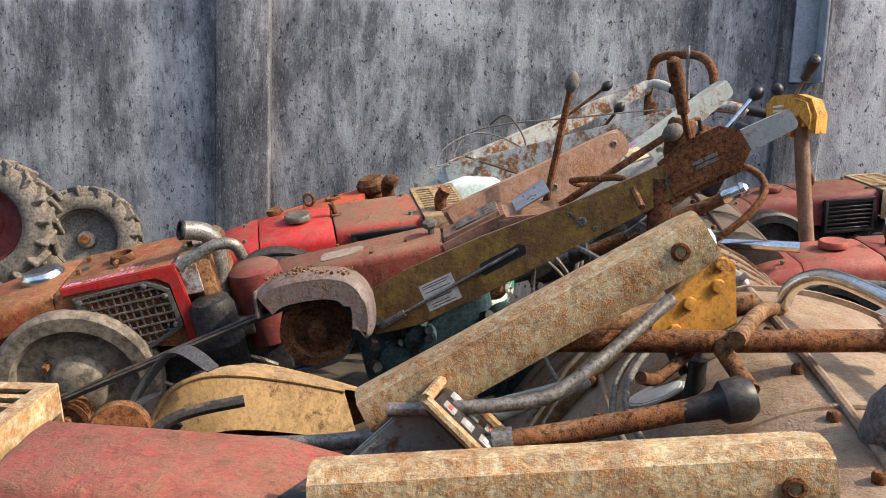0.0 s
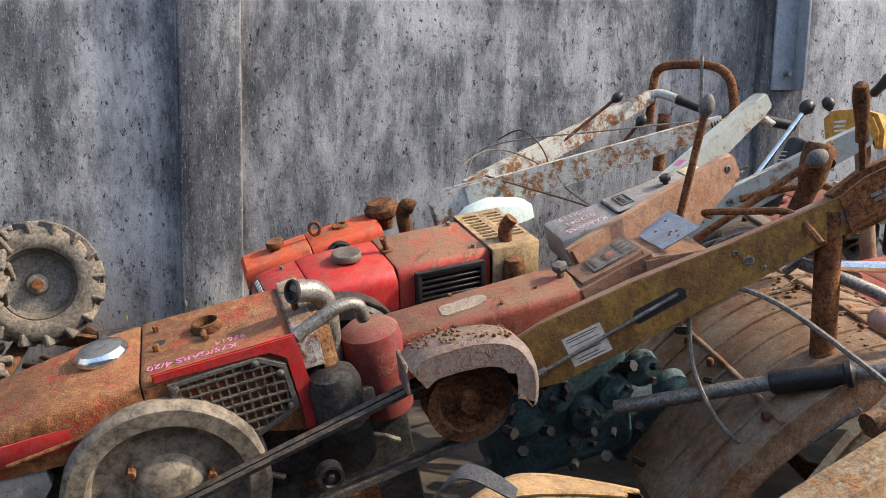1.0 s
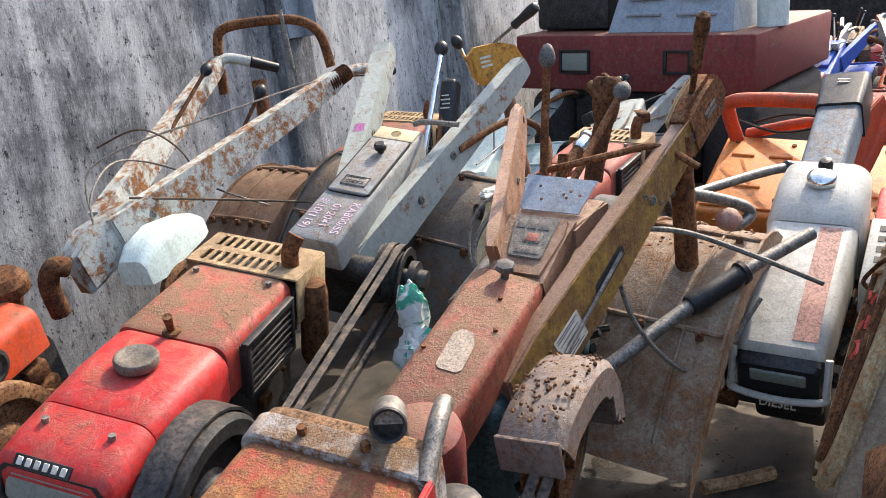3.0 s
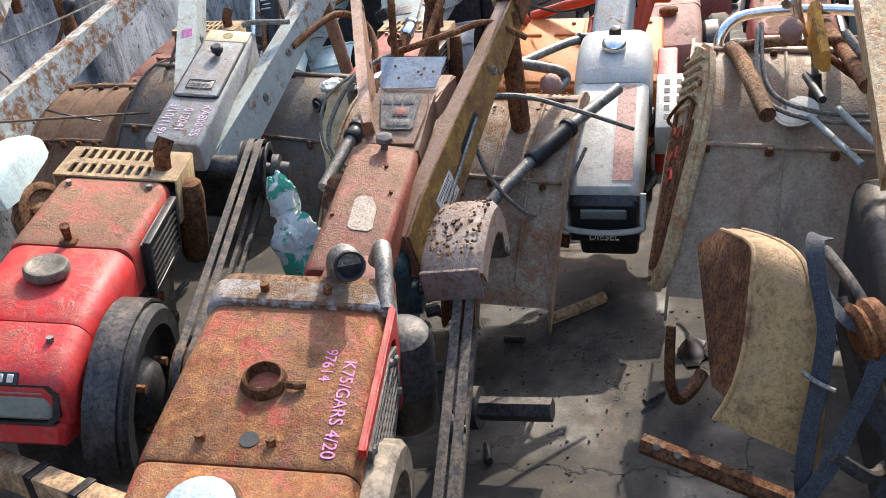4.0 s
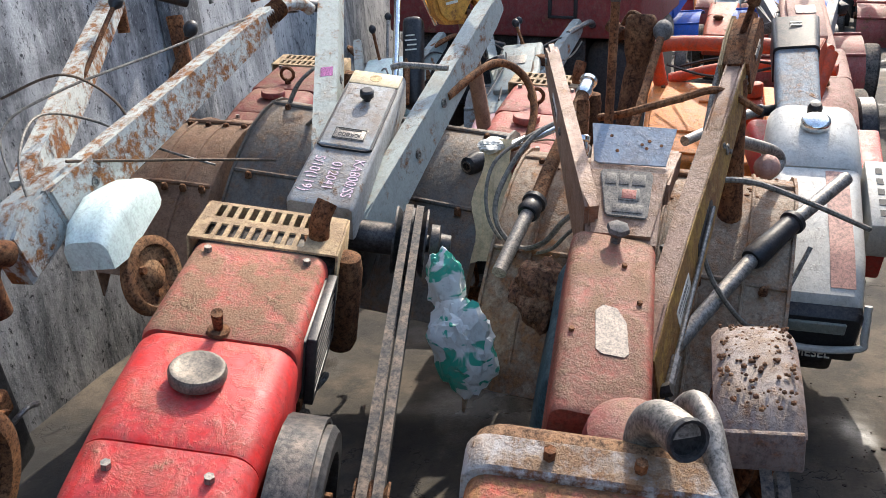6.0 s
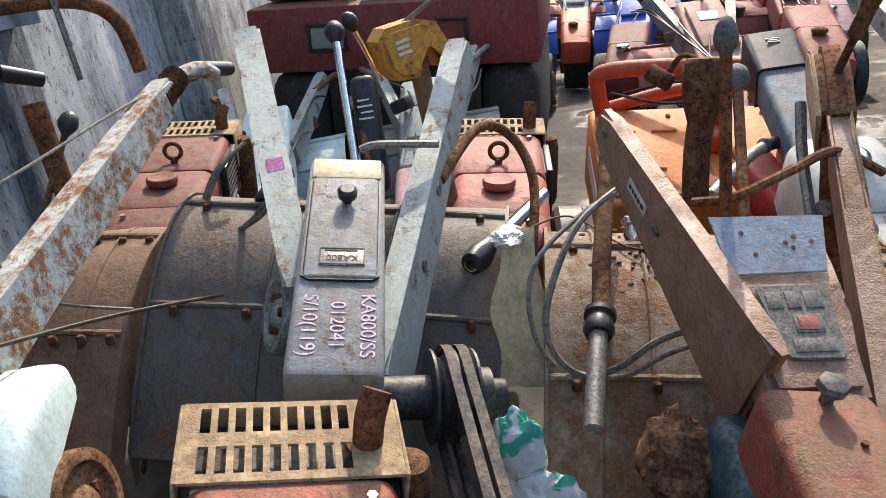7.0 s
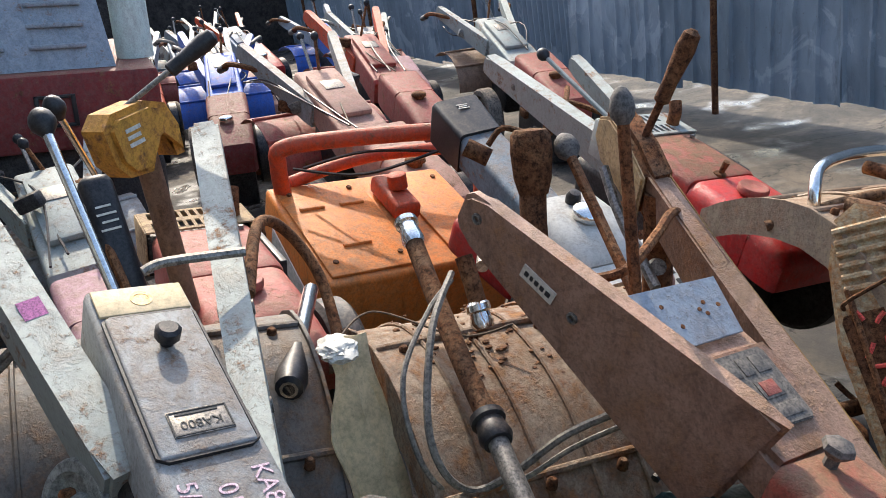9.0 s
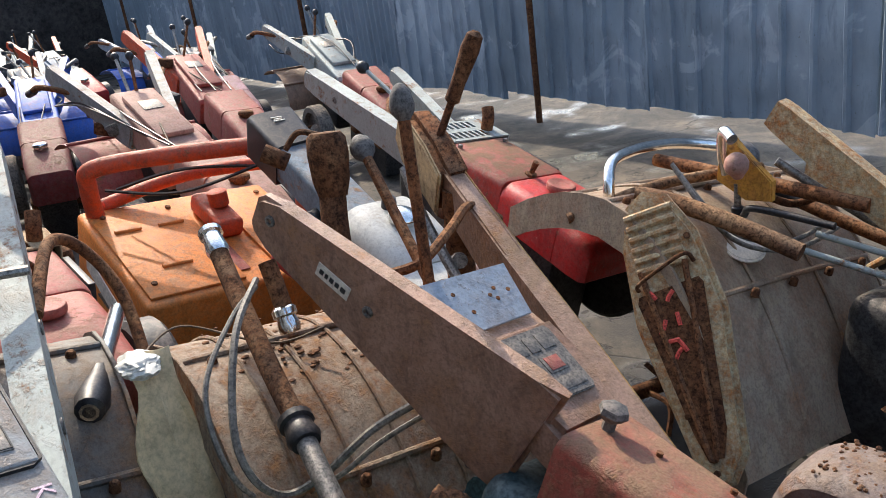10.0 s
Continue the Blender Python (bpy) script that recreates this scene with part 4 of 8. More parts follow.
def k_machine():
    e = red
    m = FK
    w = 0.165
    bm = B()
    hull(bm, m, [(-0.29, w * 0.96, -0.005, -0.10, 0.012), (-0.28, w, 0.0, -0.10, 0.014), (0.29, w * 0.94, 0.0, -0.11, 0.014), (0.30, w * 0.90, -0.004, -0.11, 0.012)], 3)
    c = part("belt_cover", bm, GREY_PAINT, e, "long grey sheet-metal belt cover with pink chalk writing")
    # raised lid, seal, knob, plates
    bm = B()
    box(bm, m, (-0.075, 0.215), (-0.066, 0.066), (0.0, 0.010), 0.012, 3)
    lid = part("cover_lid", bm, GREY_PAINT, c)
    bm = B()
    rings = []
    for ix, iy, iz in ((0.146, 0.067, 0.001), (0.150, 0.071, 0.001), (0.150, 0.071, 0.007), (0.146, 0.067, 0.007)):
        rings.append([m @ Vector((0.07 + sx * ix, sy * iy, iz)) for sx, sy in ((-1, -0.8), (-0.93, -1), (0.93, -1), (1, -0.8), (1, 0.8), (0.93, 1), (-0.93, 1), (-1, 0.8))])
    rings.append(rings[0])
    ring_faces(bm, rings, False)
    part("rubber_seal", bm, BLACK, lid)
    bm = B()
    lathe(bm, m @ Vector((0.140, -0.005, 0.01)), m.to_3x3() @ Vector((0, 0, 1)), [(0, 0.010), (0.012, 0.010), (0.013, 0.019), (0.028, 0.020), (0.033, 0.014), (0.033, 0)], 10)
    part("lid_knob", bm, BLACK, lid)
    bm = B()
    box(bm, m, (-0.048, 0.0), (-0.044, 0.040), (0.010, 0.0125), 0.001)
    pl = part("type_plate", bm, STEEL, lid, "small engraved type plate")
    tm = m @ Matrix.Translation((-0.028, -0.002, 0.0132)) @ pose(0, 0, 0, 0, 0, 90)
    text_part("plate_text", "KA800", tm, 0.021, INK_AND_HOLE_SHADE, pl, "", 0.0004)
    bm = B()
    for y in (-0.042, 0.038):
        box(bm, m, (-0.046, -0.002), (y - 0.001, y + 0.001), (0.0125, 0.0137), 0)
    for x in (-0.045, -0.003):
        box(bm, m, (x - 0.001, x + 0.001), (-0.042, 0.038), (0.0125, 0.0137), 0)
    box(bm, m, (-0.010, -0.007), (-0.03, 0.03), (0.0125, 0.0135), 0)
    part("plate_border", bm, INK_AND_HOLE_SHADE, pl)
    bm = B()
    box(bm, m, (0.224, 0.288), (-0.070, 0.070), (0.0, 0.006), 0.003)
    dec = part("decal_panel", bm, YELLOW_BAG, c, "dusty panel with a worn gold emblem")
    bm = B()
    lathe(bm, m @ Vector((0.256, 0, 0.006)), m.to_3x3() @ Vector((0, 0, 1)), [(0, 0.017), (0.001, 0.017), (0.001, 0.012), (0.0003, 0.012), (0.0003, 0)], 18)
    part("emblem", bm, BRASS, dec)
    for row, (words, y) in enumerate((("KA800/SS", -0.052), ("012041", 0.0), ("5/10(119)", 0.048))):
        text_part("chalk_writing", words, m @ Matrix.Translation((-0.185, y, 0.0012)) @ pose(0, 0, 0, 0, 0, 180), 0.037, WHITE_MARK, c, "pinkish white chalk figures", 0.0006)
    # arms
    arm_beam(e, (0.385, 3.245, 0.835), (0.955, 3.430, 1.298), 0.115, 0.066, 0.066, WHITE_RUST, "arm", "white handle arm with a pink chalk mark", holes=((0.42, 0, 0.014),))
    arm_beam(e, (0.225, 3.085, 0.70), (1.055, 2.932, 1.180), 0.13, 0.070, 0.055, WHITE_RUST, "arm", "white handle arm with rusty scabs", holes=((0.3, 0, 0.014), (0.5, 0.01, 0.014)))
    bm = B()
    pm = between((0.385, 3.245, 0.835), (0.955, 3.430, 1.298))
    box(bm, pm, (0.29, 0.325), (-0.02, 0.015), (0.046, 0.0485), 0)
    part("pink_mark", bm, PINK_MARK, e)
    bm = B()
    tube(bm, [(0.66, 3.14, 1.05), (0.665, 3.10, 1.055), (0.66, 2.97, 1.04)], 0.009, 8)
    part("cross_bar", bm, STEEL, e)
    lever(e, (0.74, 3.18, 0.92), (0.995, 3.226, 1.245), 0.010, 0.026, CHROME, BLACK)
    lever(e, (0.79, 3.16, 0.92), (0.920, 3.185, 1.085), 0.009, 0.022, RUSTY, plain("pale_knob", (0.5, 0.42, 0.36), 0.5))
    bm = B()
    sm = fr((0.90, 3.165, 1.02), 6, 66)
    box(bm, sm, (-0.14, 0.15), (-0.032, 0.032), (-0.03, 0.03), 0.02, 3)
    gq = part("gear_quadrant", bm, BLACK, e, "dark gear quadrant with a label")
    bars("quadrant_label", sm @ Matrix.Translation((0.07, 0, 0.031)) @ pose(0, 0, 0, 0, 0, 90), [(-0.018, 0.018, 0.03), (-0.018, 0.012, 0.015), (-0.018, 0.018, 0.0), (-0.012, 0.016, -0.015)], PALE, gq)
    # drive to the cover
    fw, kp = Vector((-0.578, 2.776, 0.481)), Vector((0.215, 2.970, 0.690))
    run = (kp - fw).normalized()
    side = Vector((0.27, -0.93, -0.23))
    side = (side - run * side.dot(run)).normalized()
    pulley(e, fw - side * 0.015, side, 0.075, 0.06, RUST_DARK, label="rusty drive pulley")
    pulley(e, kp - side * 0.03, side, 0.085, 0.08, IRON, "clutch_pulley", label="dark clutch pulley beside the cover")
    for d in (0.0, 0.026):
        belt(e, fw + side * d, kp + side * d, 0.074, 0.086, side, 0.018)
    bm = B()
    lathe(bm, kp + side * 0.06, side, [(0, 0.05), (0.02, 0.05), (0.025, 0.03), (0.05, 0.028), (0.052, 0)], 16)
    cyl(bm, kp - side * 0.22, kp, 0.04, seg=14)
    part("clutch_hub", bm, IRON, e)
    wheel(e, (0.425, 3.330, 0.795), (-0.45, 0.80, 0.40), 0.085, 0.05, PALE_CAST, "belt_wheel", "pale cast wheel with turned rings")
    # gear case under the cover
    bm = B()
    box(bm, m, (-0.25, 0.15), (-0.09, 0.09), (-0.34, -0.10), 0.03, 3)
    box(bm, m, (-0.05, 0.30), (-0.06, 0.06), (-0.55, -0.20), 0.03, 3)
    part("gear_case", bm, IRON, e, "oily dark gear case")
    # handle bar and grips
    bm = B()
    tube(bm, [(0.66, 2.98, 0.96), (0.87, 2.90, 1.015), (0.95, 2.83, 0.96), (0.89, 2.79, 0.86), (0.74, 2.81, 0.73)], 0.012, 10)
    part("handle_tube", bm, RUSTY, e)
    grip_lever(e, (1.06, 2.775, 0.77), (0.66, 2.945, 0.755), 0.018, 0.36, 0.03, CHROME, BLACK, "handlebar")


k_machine()


# ---------- the orange machine with the round-nosed belt guard and ochre arms ----------
FO = fr((-0.769, 2.337, 0.744), 7.8, 14.3, 10.5)
FH = fr((-0.062, 2.412, 0.814), 4.9, 14.5, 14.1)


def o_machine():
    m = FO
    e = thing("power_tiller", (-0.6, 2.3, 0), "dirt-browned red power tiller with ochre handle arms, missing wheels", "power tiller")
    w = 0.315
    up = m.to_3x3() @ Vector((0, 0, 1))
    side = (m.to_3x3() @ Vector((0, -1, 0))).normalized()
    # rear hood
    bm = B()
    hull(bm, m, [(-0.326, w * 1.05, -0.006, -0.13, 0.03), (-0.316, w * 1.05, 0.0, -0.14, 0.03), (-0.01, w, 0.002, -0.235, 0.03), (0.0, w * 0.99, 0.0, -0.235, 0.03)], 5)
    hood = part("engine_hood", bm, RED_DUSTY, e, "engine hood thick with brown dirt and pink writing")
    # front tank with sloping nose
    bm = B()
    hull(bm, m, [(-0.69, w * 0.92, -0.055, -0.12, 0.02), (-0.67, w * 0.97, -0.036, -0.13, 0.028), (-0.47, w * 1.03, -0.010, -0.14, 0.03), (-0.336, w * 1.05, -0.002, -0.15, 0.03), (-0.330, w * 1.05, -0.006, -0.15, 0.03)], 5)
    part("fuel_tank", bm, RED_DUSTY, e, "dirty red fuel tank")
    bm = B()
    hull(bm, m, [(-0.715, w * 0.86, -0.11, -0.245, 0.02), (-0.70, w * 0.92, -0.075, -0.26, 0.03), (-0.62, w * 0.96, -0.115, -0.25, 0.02), (-0.56, w * 0.96, -0.135, -0.18, 0.02)], 4)
    part("lamp_housing", bm, GREY_PAINT, e, "grey front lamp housing")
    bm = B()
    box(bm, m, (-0.70, -0.29), (-w / 2 - 0.004, -w / 2 + 0.002), (-0.105, -0.055), 0.004)
    trim = part("side_panel", bm, RED, e, "bright red side panel")
    bm = B()
    cyl(bm, m @ Vector((-0.62, -w / 2 - 0.01, -0.098)), m @ Vector((-0.30, -w / 2 - 0.01, -0.066)), 0.005, seg=8)
    part("side_rod", bm, RUSTY, trim)
    # red grille surround
    gm = m @ Matrix.Translation((0, -w / 2 - 0.002, 0.024))
    rim = [(-0.285, -0.028), (-0.06, -0.028), (0.0, -0.06), (0.012, -0.225), (-0.03, -0.235), (-0.05, -0.20), (-0.275, -0.16)]
    bm = B()
    slab(bm, gm, [(-0.30, -0.012), (0.004, -0.012), (0.02, -0.24), (-0.02, -0.25), (-0.02, -0.06), (-0.055, -0.034), (-0.30, -0.034)], -0.012, 0.0, 0.003)
    part("grille_surround", bm, RED, e, "scratched red grille surround")
    grille_mesh(e, gm, [(-0.275, -0.045), (-0.085, -0.040), (-0.028, -0.075), (-0.022, -0.185), (-0.14, -0.235), (-0.27, -0.135)], 13, 8, 0.014, GREY_RUBBER, slat=0.0045)
    for x, z in ((-0.262, -0.058), (-0.262, -0.122), (-0.09, -0.052), (-0.045, -0.09), (-0.04, -0.175)):
        bm = B()
        c = gm @ Vector((x, -0.016, z))
        lathe(bm, c, side, [(-0.004, 0.008), (0.002, 0.008), (0.004, 0.005), (0.004, 0)], 8)
        part("grille_screw", bm, STEEL, e)
    # bright band across the rear of the hood
    bm = B()
    hull(bm, m, [(0.0, w + 0.012, 0.010, -0.08, 0.032), (0.004, w + 0.014, 0.014, -0.08, 0.034), (0.050, w + 0.014, 0.016, -0.08, 0.034), (0.054, w + 0.012, 0.012, -0.08, 0.03)], 5)
    part("chrome_band", bm, painted("chrome_strip_browned", (0.45, 0.45, 0.44), 0.62, 0.75, 0.2), e, "bent bright band, half browned")
    bm = B()
    hull(bm, m, [(0.052, w, 0.012, -0.10, 0.03), (0.070, w * 0.98, 0.012, -0.10, 0.03), (0.085, w * 0.93, 0.0, -0.12, 0.03)], 5)
    part("rear_cowl", bm, RUST_PALE, e, "dust-caked rear cowl")
    bolts(e, m, [(0.026, -0.05, 0.016), (0.026, 0.06, 0.016), (-0.290, -0.031, 0.001), (-0.290, 0.075, 0.001)], 0.008, 0.014, RUSTY)
    # filler ring, hole, lamp dome
    bm = B()
    lathe(bm, m @ Vector((-0.176, 0.010, 0.0)), up, [(-0.02, 0.024), (0.002, 0.036), (0.006, 0.037), (0.020, 0.032), (0.022, 0.028), (0.010, 0.026), (-0.015, 0.022), (-0.015, 0)], 26)
    tube(bm, [m @ Vector((-0.183, -0.027, 0.012)), m @ Vector((-0.185, -0.043, 0.012)), m @ Vector((-0.179, -0.055, 0.008))], 0.007, 8)
    part("filler_neck", bm, RUST_DARK, e, "open rusty filler neck without cap")
    # no hole is cut: a dark disc paints the shade inside it
    bm = B()
    lathe(bm, m @ Vector((-0.285, 0.004, 0.0012)), up, [(0, 0.015), (0.0006, 0.0145), (0.0006, 0)], 18)
    part("bolt_hole_shade", bm, INK_AND_HOLE_SHADE, e)
    bm = B()
    lathe(bm, m @ Vector((-0.413, 0.036, -0.006)), up, [(0, 0.060), (0.010, 0.060), (0.016, 0.055), (0.022, 0.050), (0.025, 0.030), (0.022, 0)], 30)
    part("tank_cap", bm, CHROME, e, "large round bright metal tank cap")
    wm = m @ Matrix.Translation((-0.10, -0.105, 0.0016)) @ pose(0, 0, 0, 0, 0, 180)
    for words, dx, dy, s in (("K75/GARS 4/20", 0.115, -0.010, 0.030), ("97614", 0.03, 0.024, 0.028)):
        text_part("marker_writing", words, wm @ Matrix.Translation((dx, -dy, 0)), s, PINK_MARK, hood, "pink marker writing", 0.0006)
    # exhaust and muffler
    bm = B()
    tube(bm, [(-0.649, 2.309, 0.585), (-0.662, 2.299, 0.705), (-0.672, 2.289, 0.770), (-0.694, 2.269, 0.800), (-0.739, 2.236, 0.807)], 0.026, 18, 6)
    ex = part("exhaust_pipe", bm, STEEL, e, "bent chromed exhaust stub with open mouth")
    bm = B()
    d = Vector((-0.045, -0.033, 0.007)).normalized()
    c = Vector((-0.739, 2.236, 0.807))
    lathe(bm, c, d, [(0.0, 0.0265), (0.006, 0.028), (0.010, 0.026), (0.009, 0.022), (0.0, 0.021), (0.0, 0)], 18)
    part("exhaust_mouth", bm, IRON, ex)
    bm = B()
    tube(bm, [(-0.735, 2.19, 0.715), (-0.70, 2.20, 0.74), (-0.645, 2.215, 0.775), (-0.60, 2.235, 0.775), (-0.585, 2.26, 0.74)], 0.016, 12)
    part("exhaust_guard", bm, STEEL, e, "bent bright heat guard")
    bm = B()
    lathe(bm, (-0.605, 2.258, 0.40), up, [(0, 0), (0, 0.045), (0.02, 0.060), (0.11, 0.060), (0.115, 0.063), (0.122, 0.063), (0.127, 0.060), (0.215, 0.060), (0.240, 0.050), (0.250, 0.03), (0.250, 0)], 24)
    part("muffler", bm, IRON, e, "oily dark iron muffler can")
    bm = B()
    lathe(bm, (-0.525, 2.36, 0.50), up, [(0, 0), (0, 0.07), (0.18, 0.075), (0.21, 0.07), (0.225, 0.05), (0.225, 0)], 22)
    part("air_filter", bm, RED_DARK, e, "dull maroon air filter can")
    engine_block(e, m, (-0.60, 0.22), 0.22, (-0.60, -0.15))
    # flywheel, pulley and belts
    fw = Vector((-1.00, 2.150, 0.375))
    wheel(e, fw, side, 0.220, 0.09, DUSTY_WHEEL, "flywheel", "dust-browned flywheel")
    pc = fw + side * 0.045 + Vector((-0.01, 0, -0.055))
    pulley(e, pc - side * 0.03, side, 0.062, 0.055, RUSTY, label="rust-red drive pulley")
    cp = Vector((-0.352, 2.150, 0.572))
    cp = cp - side * ((cp - pc).dot(side))
    pulley(e, cp - side * 0.04, side, 0.098, 0.07, RUST_DARK, "clutch_pulley", label="big rusty clutch pulley under the guard")
    for d2 in (0.0, 0.024):
        belt(e, pc + side * d2, cp + side * d2, 0.060, 0.094, side, 0.018)
    ip = Vector((-0.66, 2.14, 0.42))
    ip = ip - side * ((ip - pc).dot(side)) + side * 0.012
    pulley(e, ip - side * 0.015, side, 0.030, 0.03, IRON, "idler_pulley", 1)
    # round-nosed guard
    gm2 = between((-0.51, 2.150, 0.695), (-0.25, 2.165, 0.730))
    bm = B()
    pts = [(0.0, -0.02), (0.05, 0.008), (0.15, 0.020), (0.22, 0.012), (0.262, -0.012), (0.285, -0.05), (0.292, -0.10), (0.285, -0.15), (0.27, -0.165)]
    rings = []
    cv = curve_pts([(x, 0, z) for x, z in pts], 3)
    for i, p in enumerate(cv):
        t = (cv[min(i + 1, len(cv) - 1)] - cv[max(i - 1, 0)]).normalized()
        nrm = Vector((-t.z, 0, t.x))
        ring = []
        for dy, dn in ((-0.062, -0.07), (-0.064, -0.018), (-0.052, -0.004), (-0.03, 0.0), (0.03, 0.0), (0.052, -0.004), (0.064, -0.018), (0.062, -0.07)):
            q = Vector(p) + nrm * (dn * (1.0 if i < len(cv) * 0.62 else 0.75)) + Vector((0, dy, 0))
            ring.append(gm2 @ q)
        rings.append(ring)
    sheet(bm, rings, 0.004)
    guard = part("belt_guard", bm, GUARD_MUD, e, "mud-spattered grey-brown round-nosed belt guard")
    bm = B()
    box(bm, gm2, (-0.004, 0.006), (-0.060, 0.060), (-0.085, -0.016), 0.004)
    part("guard_front", bm, GUARD_MUD, guard)
    bm = B()
    rnd = random.Random(2)
    for k in range(130):
        x, y = rnd.uniform(0.02, 0.24), rnd.uniform(-0.055, 0.055)
        c = gm2 @ Vector((x, y, 0.004 + 0.016 * math.sin(math.pi * min(x / 0.25, 1))))
        bmesh.ops.create_icosphere(bm, subdivisions=1, radius=rnd.uniform(0.0015, 0.005), matrix=Matrix.Translation(c))
    tagged(part("mud_crust", bm, MUD, guard), kind="stuff")
    # belt cover
    m = FH
    wH = 0.162
    bm = B()
    hull(bm, m, [(-0.475, wH * 0.92, -0.006, -0.11, 0.02), (-0.465, wH * 0.97, 0.0, -0.12, 0.024), (-0.02, wH, 0.0, -0.12, 0.024), (0.0, wH * 0.97, -0.006, -0.115, 0.022)], 5)
    bc = part("belt_cover", bm, RED_BROWN, e, "long red-brown belt cover with a black knob")
    bm = B()
    flat(bm, m, [(-0.345, -0.028), (-0.335, -0.036), (-0.26, -0.030), (-0.225, -0.012), (-0.222, 0.012), (-0.24, 0.024), (-0.335, 0.018), (-0.345, 0.008)], 0.0005, 0.0025, 0)
    part("worn_sticker", bm, STICKER, bc, "torn pale sticker")
    bm = B()
    lathe(bm, m @ Vector((-0.025, 0.0, 0.0)), m.to_3x3() @ Vector((0, 0, 1)), [(0, 0.010), (0.014, 0.010), (0.017, 0.015), (0.027, 0.023), (0.036, 0.021), (0.042, 0.009), (0.042, 0)], 6)
    part("cover_knob", bm, GREY_RUBBER, bc)
    bolts(bc, m, [(-0.2, -0.05, 0), (-0.3, 0.06, 0), (-0.1, -0.02, 0)], 0.005, 0.006, RUSTY, "screw")
    # neck with badge and grey plate
    n = fr((-0.020, 2.403, 0.829), 1, 30, 8)
    bm = B()
    flat(bm, n, [(-0.05, -0.066), (0.08, -0.072), (0.142, -0.080), (0.142, 0.086), (0.08, 0.078), (-0.05, 0.070)], -0.085, 0.0, 0.012)
    nk = part("handle_neck", bm, UMBER, e, "brown pressed-steel handle neck")
    bm = B()
    flat(bm, n, [(0.002, -0.040), (0.010, -0.046), (0.120, -0.050), (0.130, -0.044), (0.130, 0.050), (0.122, 0.056), (0.012, 0.038), (0.004, 0.032)], 0.0, 0.005, 0.002)
    bd = part("badge", bm, BADGE, nk, "worn embossed metal badge")
    bm = B()
    for x0, x1, y0, y1 in ((0.088, 0.118, -0.036, -0.010), (0.088, 0.118, -0.004, 0.016), (0.088, 0.118, 0.022, 0.044), (0.046, 0.078, -0.026, 0.014), (0.014, 0.036, -0.036, 0.024)):
        box(bm, n, (x0, x1), (y0, y1), (0.0045, 0.0065), 0.001)
    part("embossing", bm, BADGE, bd)
    bm = B()
    box(bm, n, (0.050, 0.074), (-0.020, 0.008), (0.0065, 0.0078), 0.001)
    part("red_emblem", bm, RED_FADED, bd)
    bm = B()
    flat(bm, fr((0.10, 2.405, 0.880), 0, 10, 8), [(0.0, -0.082), (0.09, -0.088), (0.16, -0.095), (0.16, 0.100), (0.09, 0.092), (0.0, 0.088)], -0.06, -0.002, 0.006)
    part("neck_bridge", bm, UMBER, nk)
    bm = B()
    pm = fr((0.187, 2.408, 0.925), 0, 36, 8)
    flat(bm, pm, [(-0.054, -0.072), (0.050, -0.090), (0.054, 0.090), (-0.048, 0.076), (-0.055, 0.066)], 0.0, 0.004, 0.001)
    gp = part("gear_plate", bm, PLATE_GREY, e, "bent bluish grey gear-lever plate")
    bm = B()
    for k, (x, y) in enumerate(((0.0, -0.02), (0.01, -0.035), (-0.01, -0.03), (-0.02, 0.03), (0.02, 0.045), (0.0, -0.06))):
        lathe(bm, pm @ Vector((x, y, 0.004)), pm.to_3x3() @ Vector((0, 0, 1)), [(0, 0.004), (0.001, 0.004), (0.001, 0)], 8)
    tagged(part("spatter", bm, RUSTY, gp), kind="stuff")
    # arms
    left = arm_beam(e, (0.0, 2.475, 0.768), (0.466, 2.635, 1.090), 0.245, 0.080, 0.028, UMBER, "arm", "rust-brown left handle arm", holes=((0.55, 0, 0.010), (0.93, 0.01, 0.010)))
    lm = between((0.0, 2.475, 0.768), (0.466, 2.635, 1.090))
    bm = B()
    box(bm, lm, (0.365, 0.435), (0.0138, 0.0160), (-0.012, 0.014), 0)
    tg = part("pale_tag", bm, PALE, left)
    bars("tag_mark", lm @ Matrix.Translation((0.40, 0.0162, 0.001)) @ pose(0, 0, 0, -90, 0, 0), [(-0.028, -0.018, 0), (-0.014, -0.006, 0), (-0.002, 0.006, 0), (0.010, 0.016, 0), (0.020, 0.028, 0)], INK_AND_HOLE_SHADE, tg, h=0.009, lift=0.0008)
    rm = between((-0.22, 2.340, 0.585), (0.60, 2.190, 1.035))
    bm = B()
    slab(bm, rm, [(-0.03, -0.05), (0.10, -0.075), (0.30, -0.070), (0.62, -0.052), (0.93, -0.040), (0.95, -0.03), (0.95, 0.045), (0.62, 0.055), (0.36, 0.075), (0.12, 0.080), (0.0, 0.07)], -0.0185, 0.022, 0.006)
    ra = part("arm", bm, UMBER, e, "brown right handle arm, ochre outside")
    bm = B()
    slab(bm, rm, [(-0.028, -0.048), (0.10, -0.073), (0.30, -0.068), (0.62, -0.050), (0.93, -0.038), (0.948, -0.028), (0.948, 0.043), (0.62, 0.053), (0.36, 0.073), (0.12, 0.078), (0.002, 0.068)], -0.022, -0.019, 0.001)
    part("outer_face", bm, YELLOW_RUST, ra, "ochre paint streaked with rust")
    bm = B()
    slab(bm, rm, [(0.84, -0.055), (1.02, -0.050), (1.065, -0.01), (1.06, 0.045), (1.02, 0.075), (0.93, 0.075), (0.85, 0.055)], -0.030, 0.030, 0.014)
    hd = part("arm_head", bm, RUSTY, ra, "rusty rounded arm head")
    bm = B()
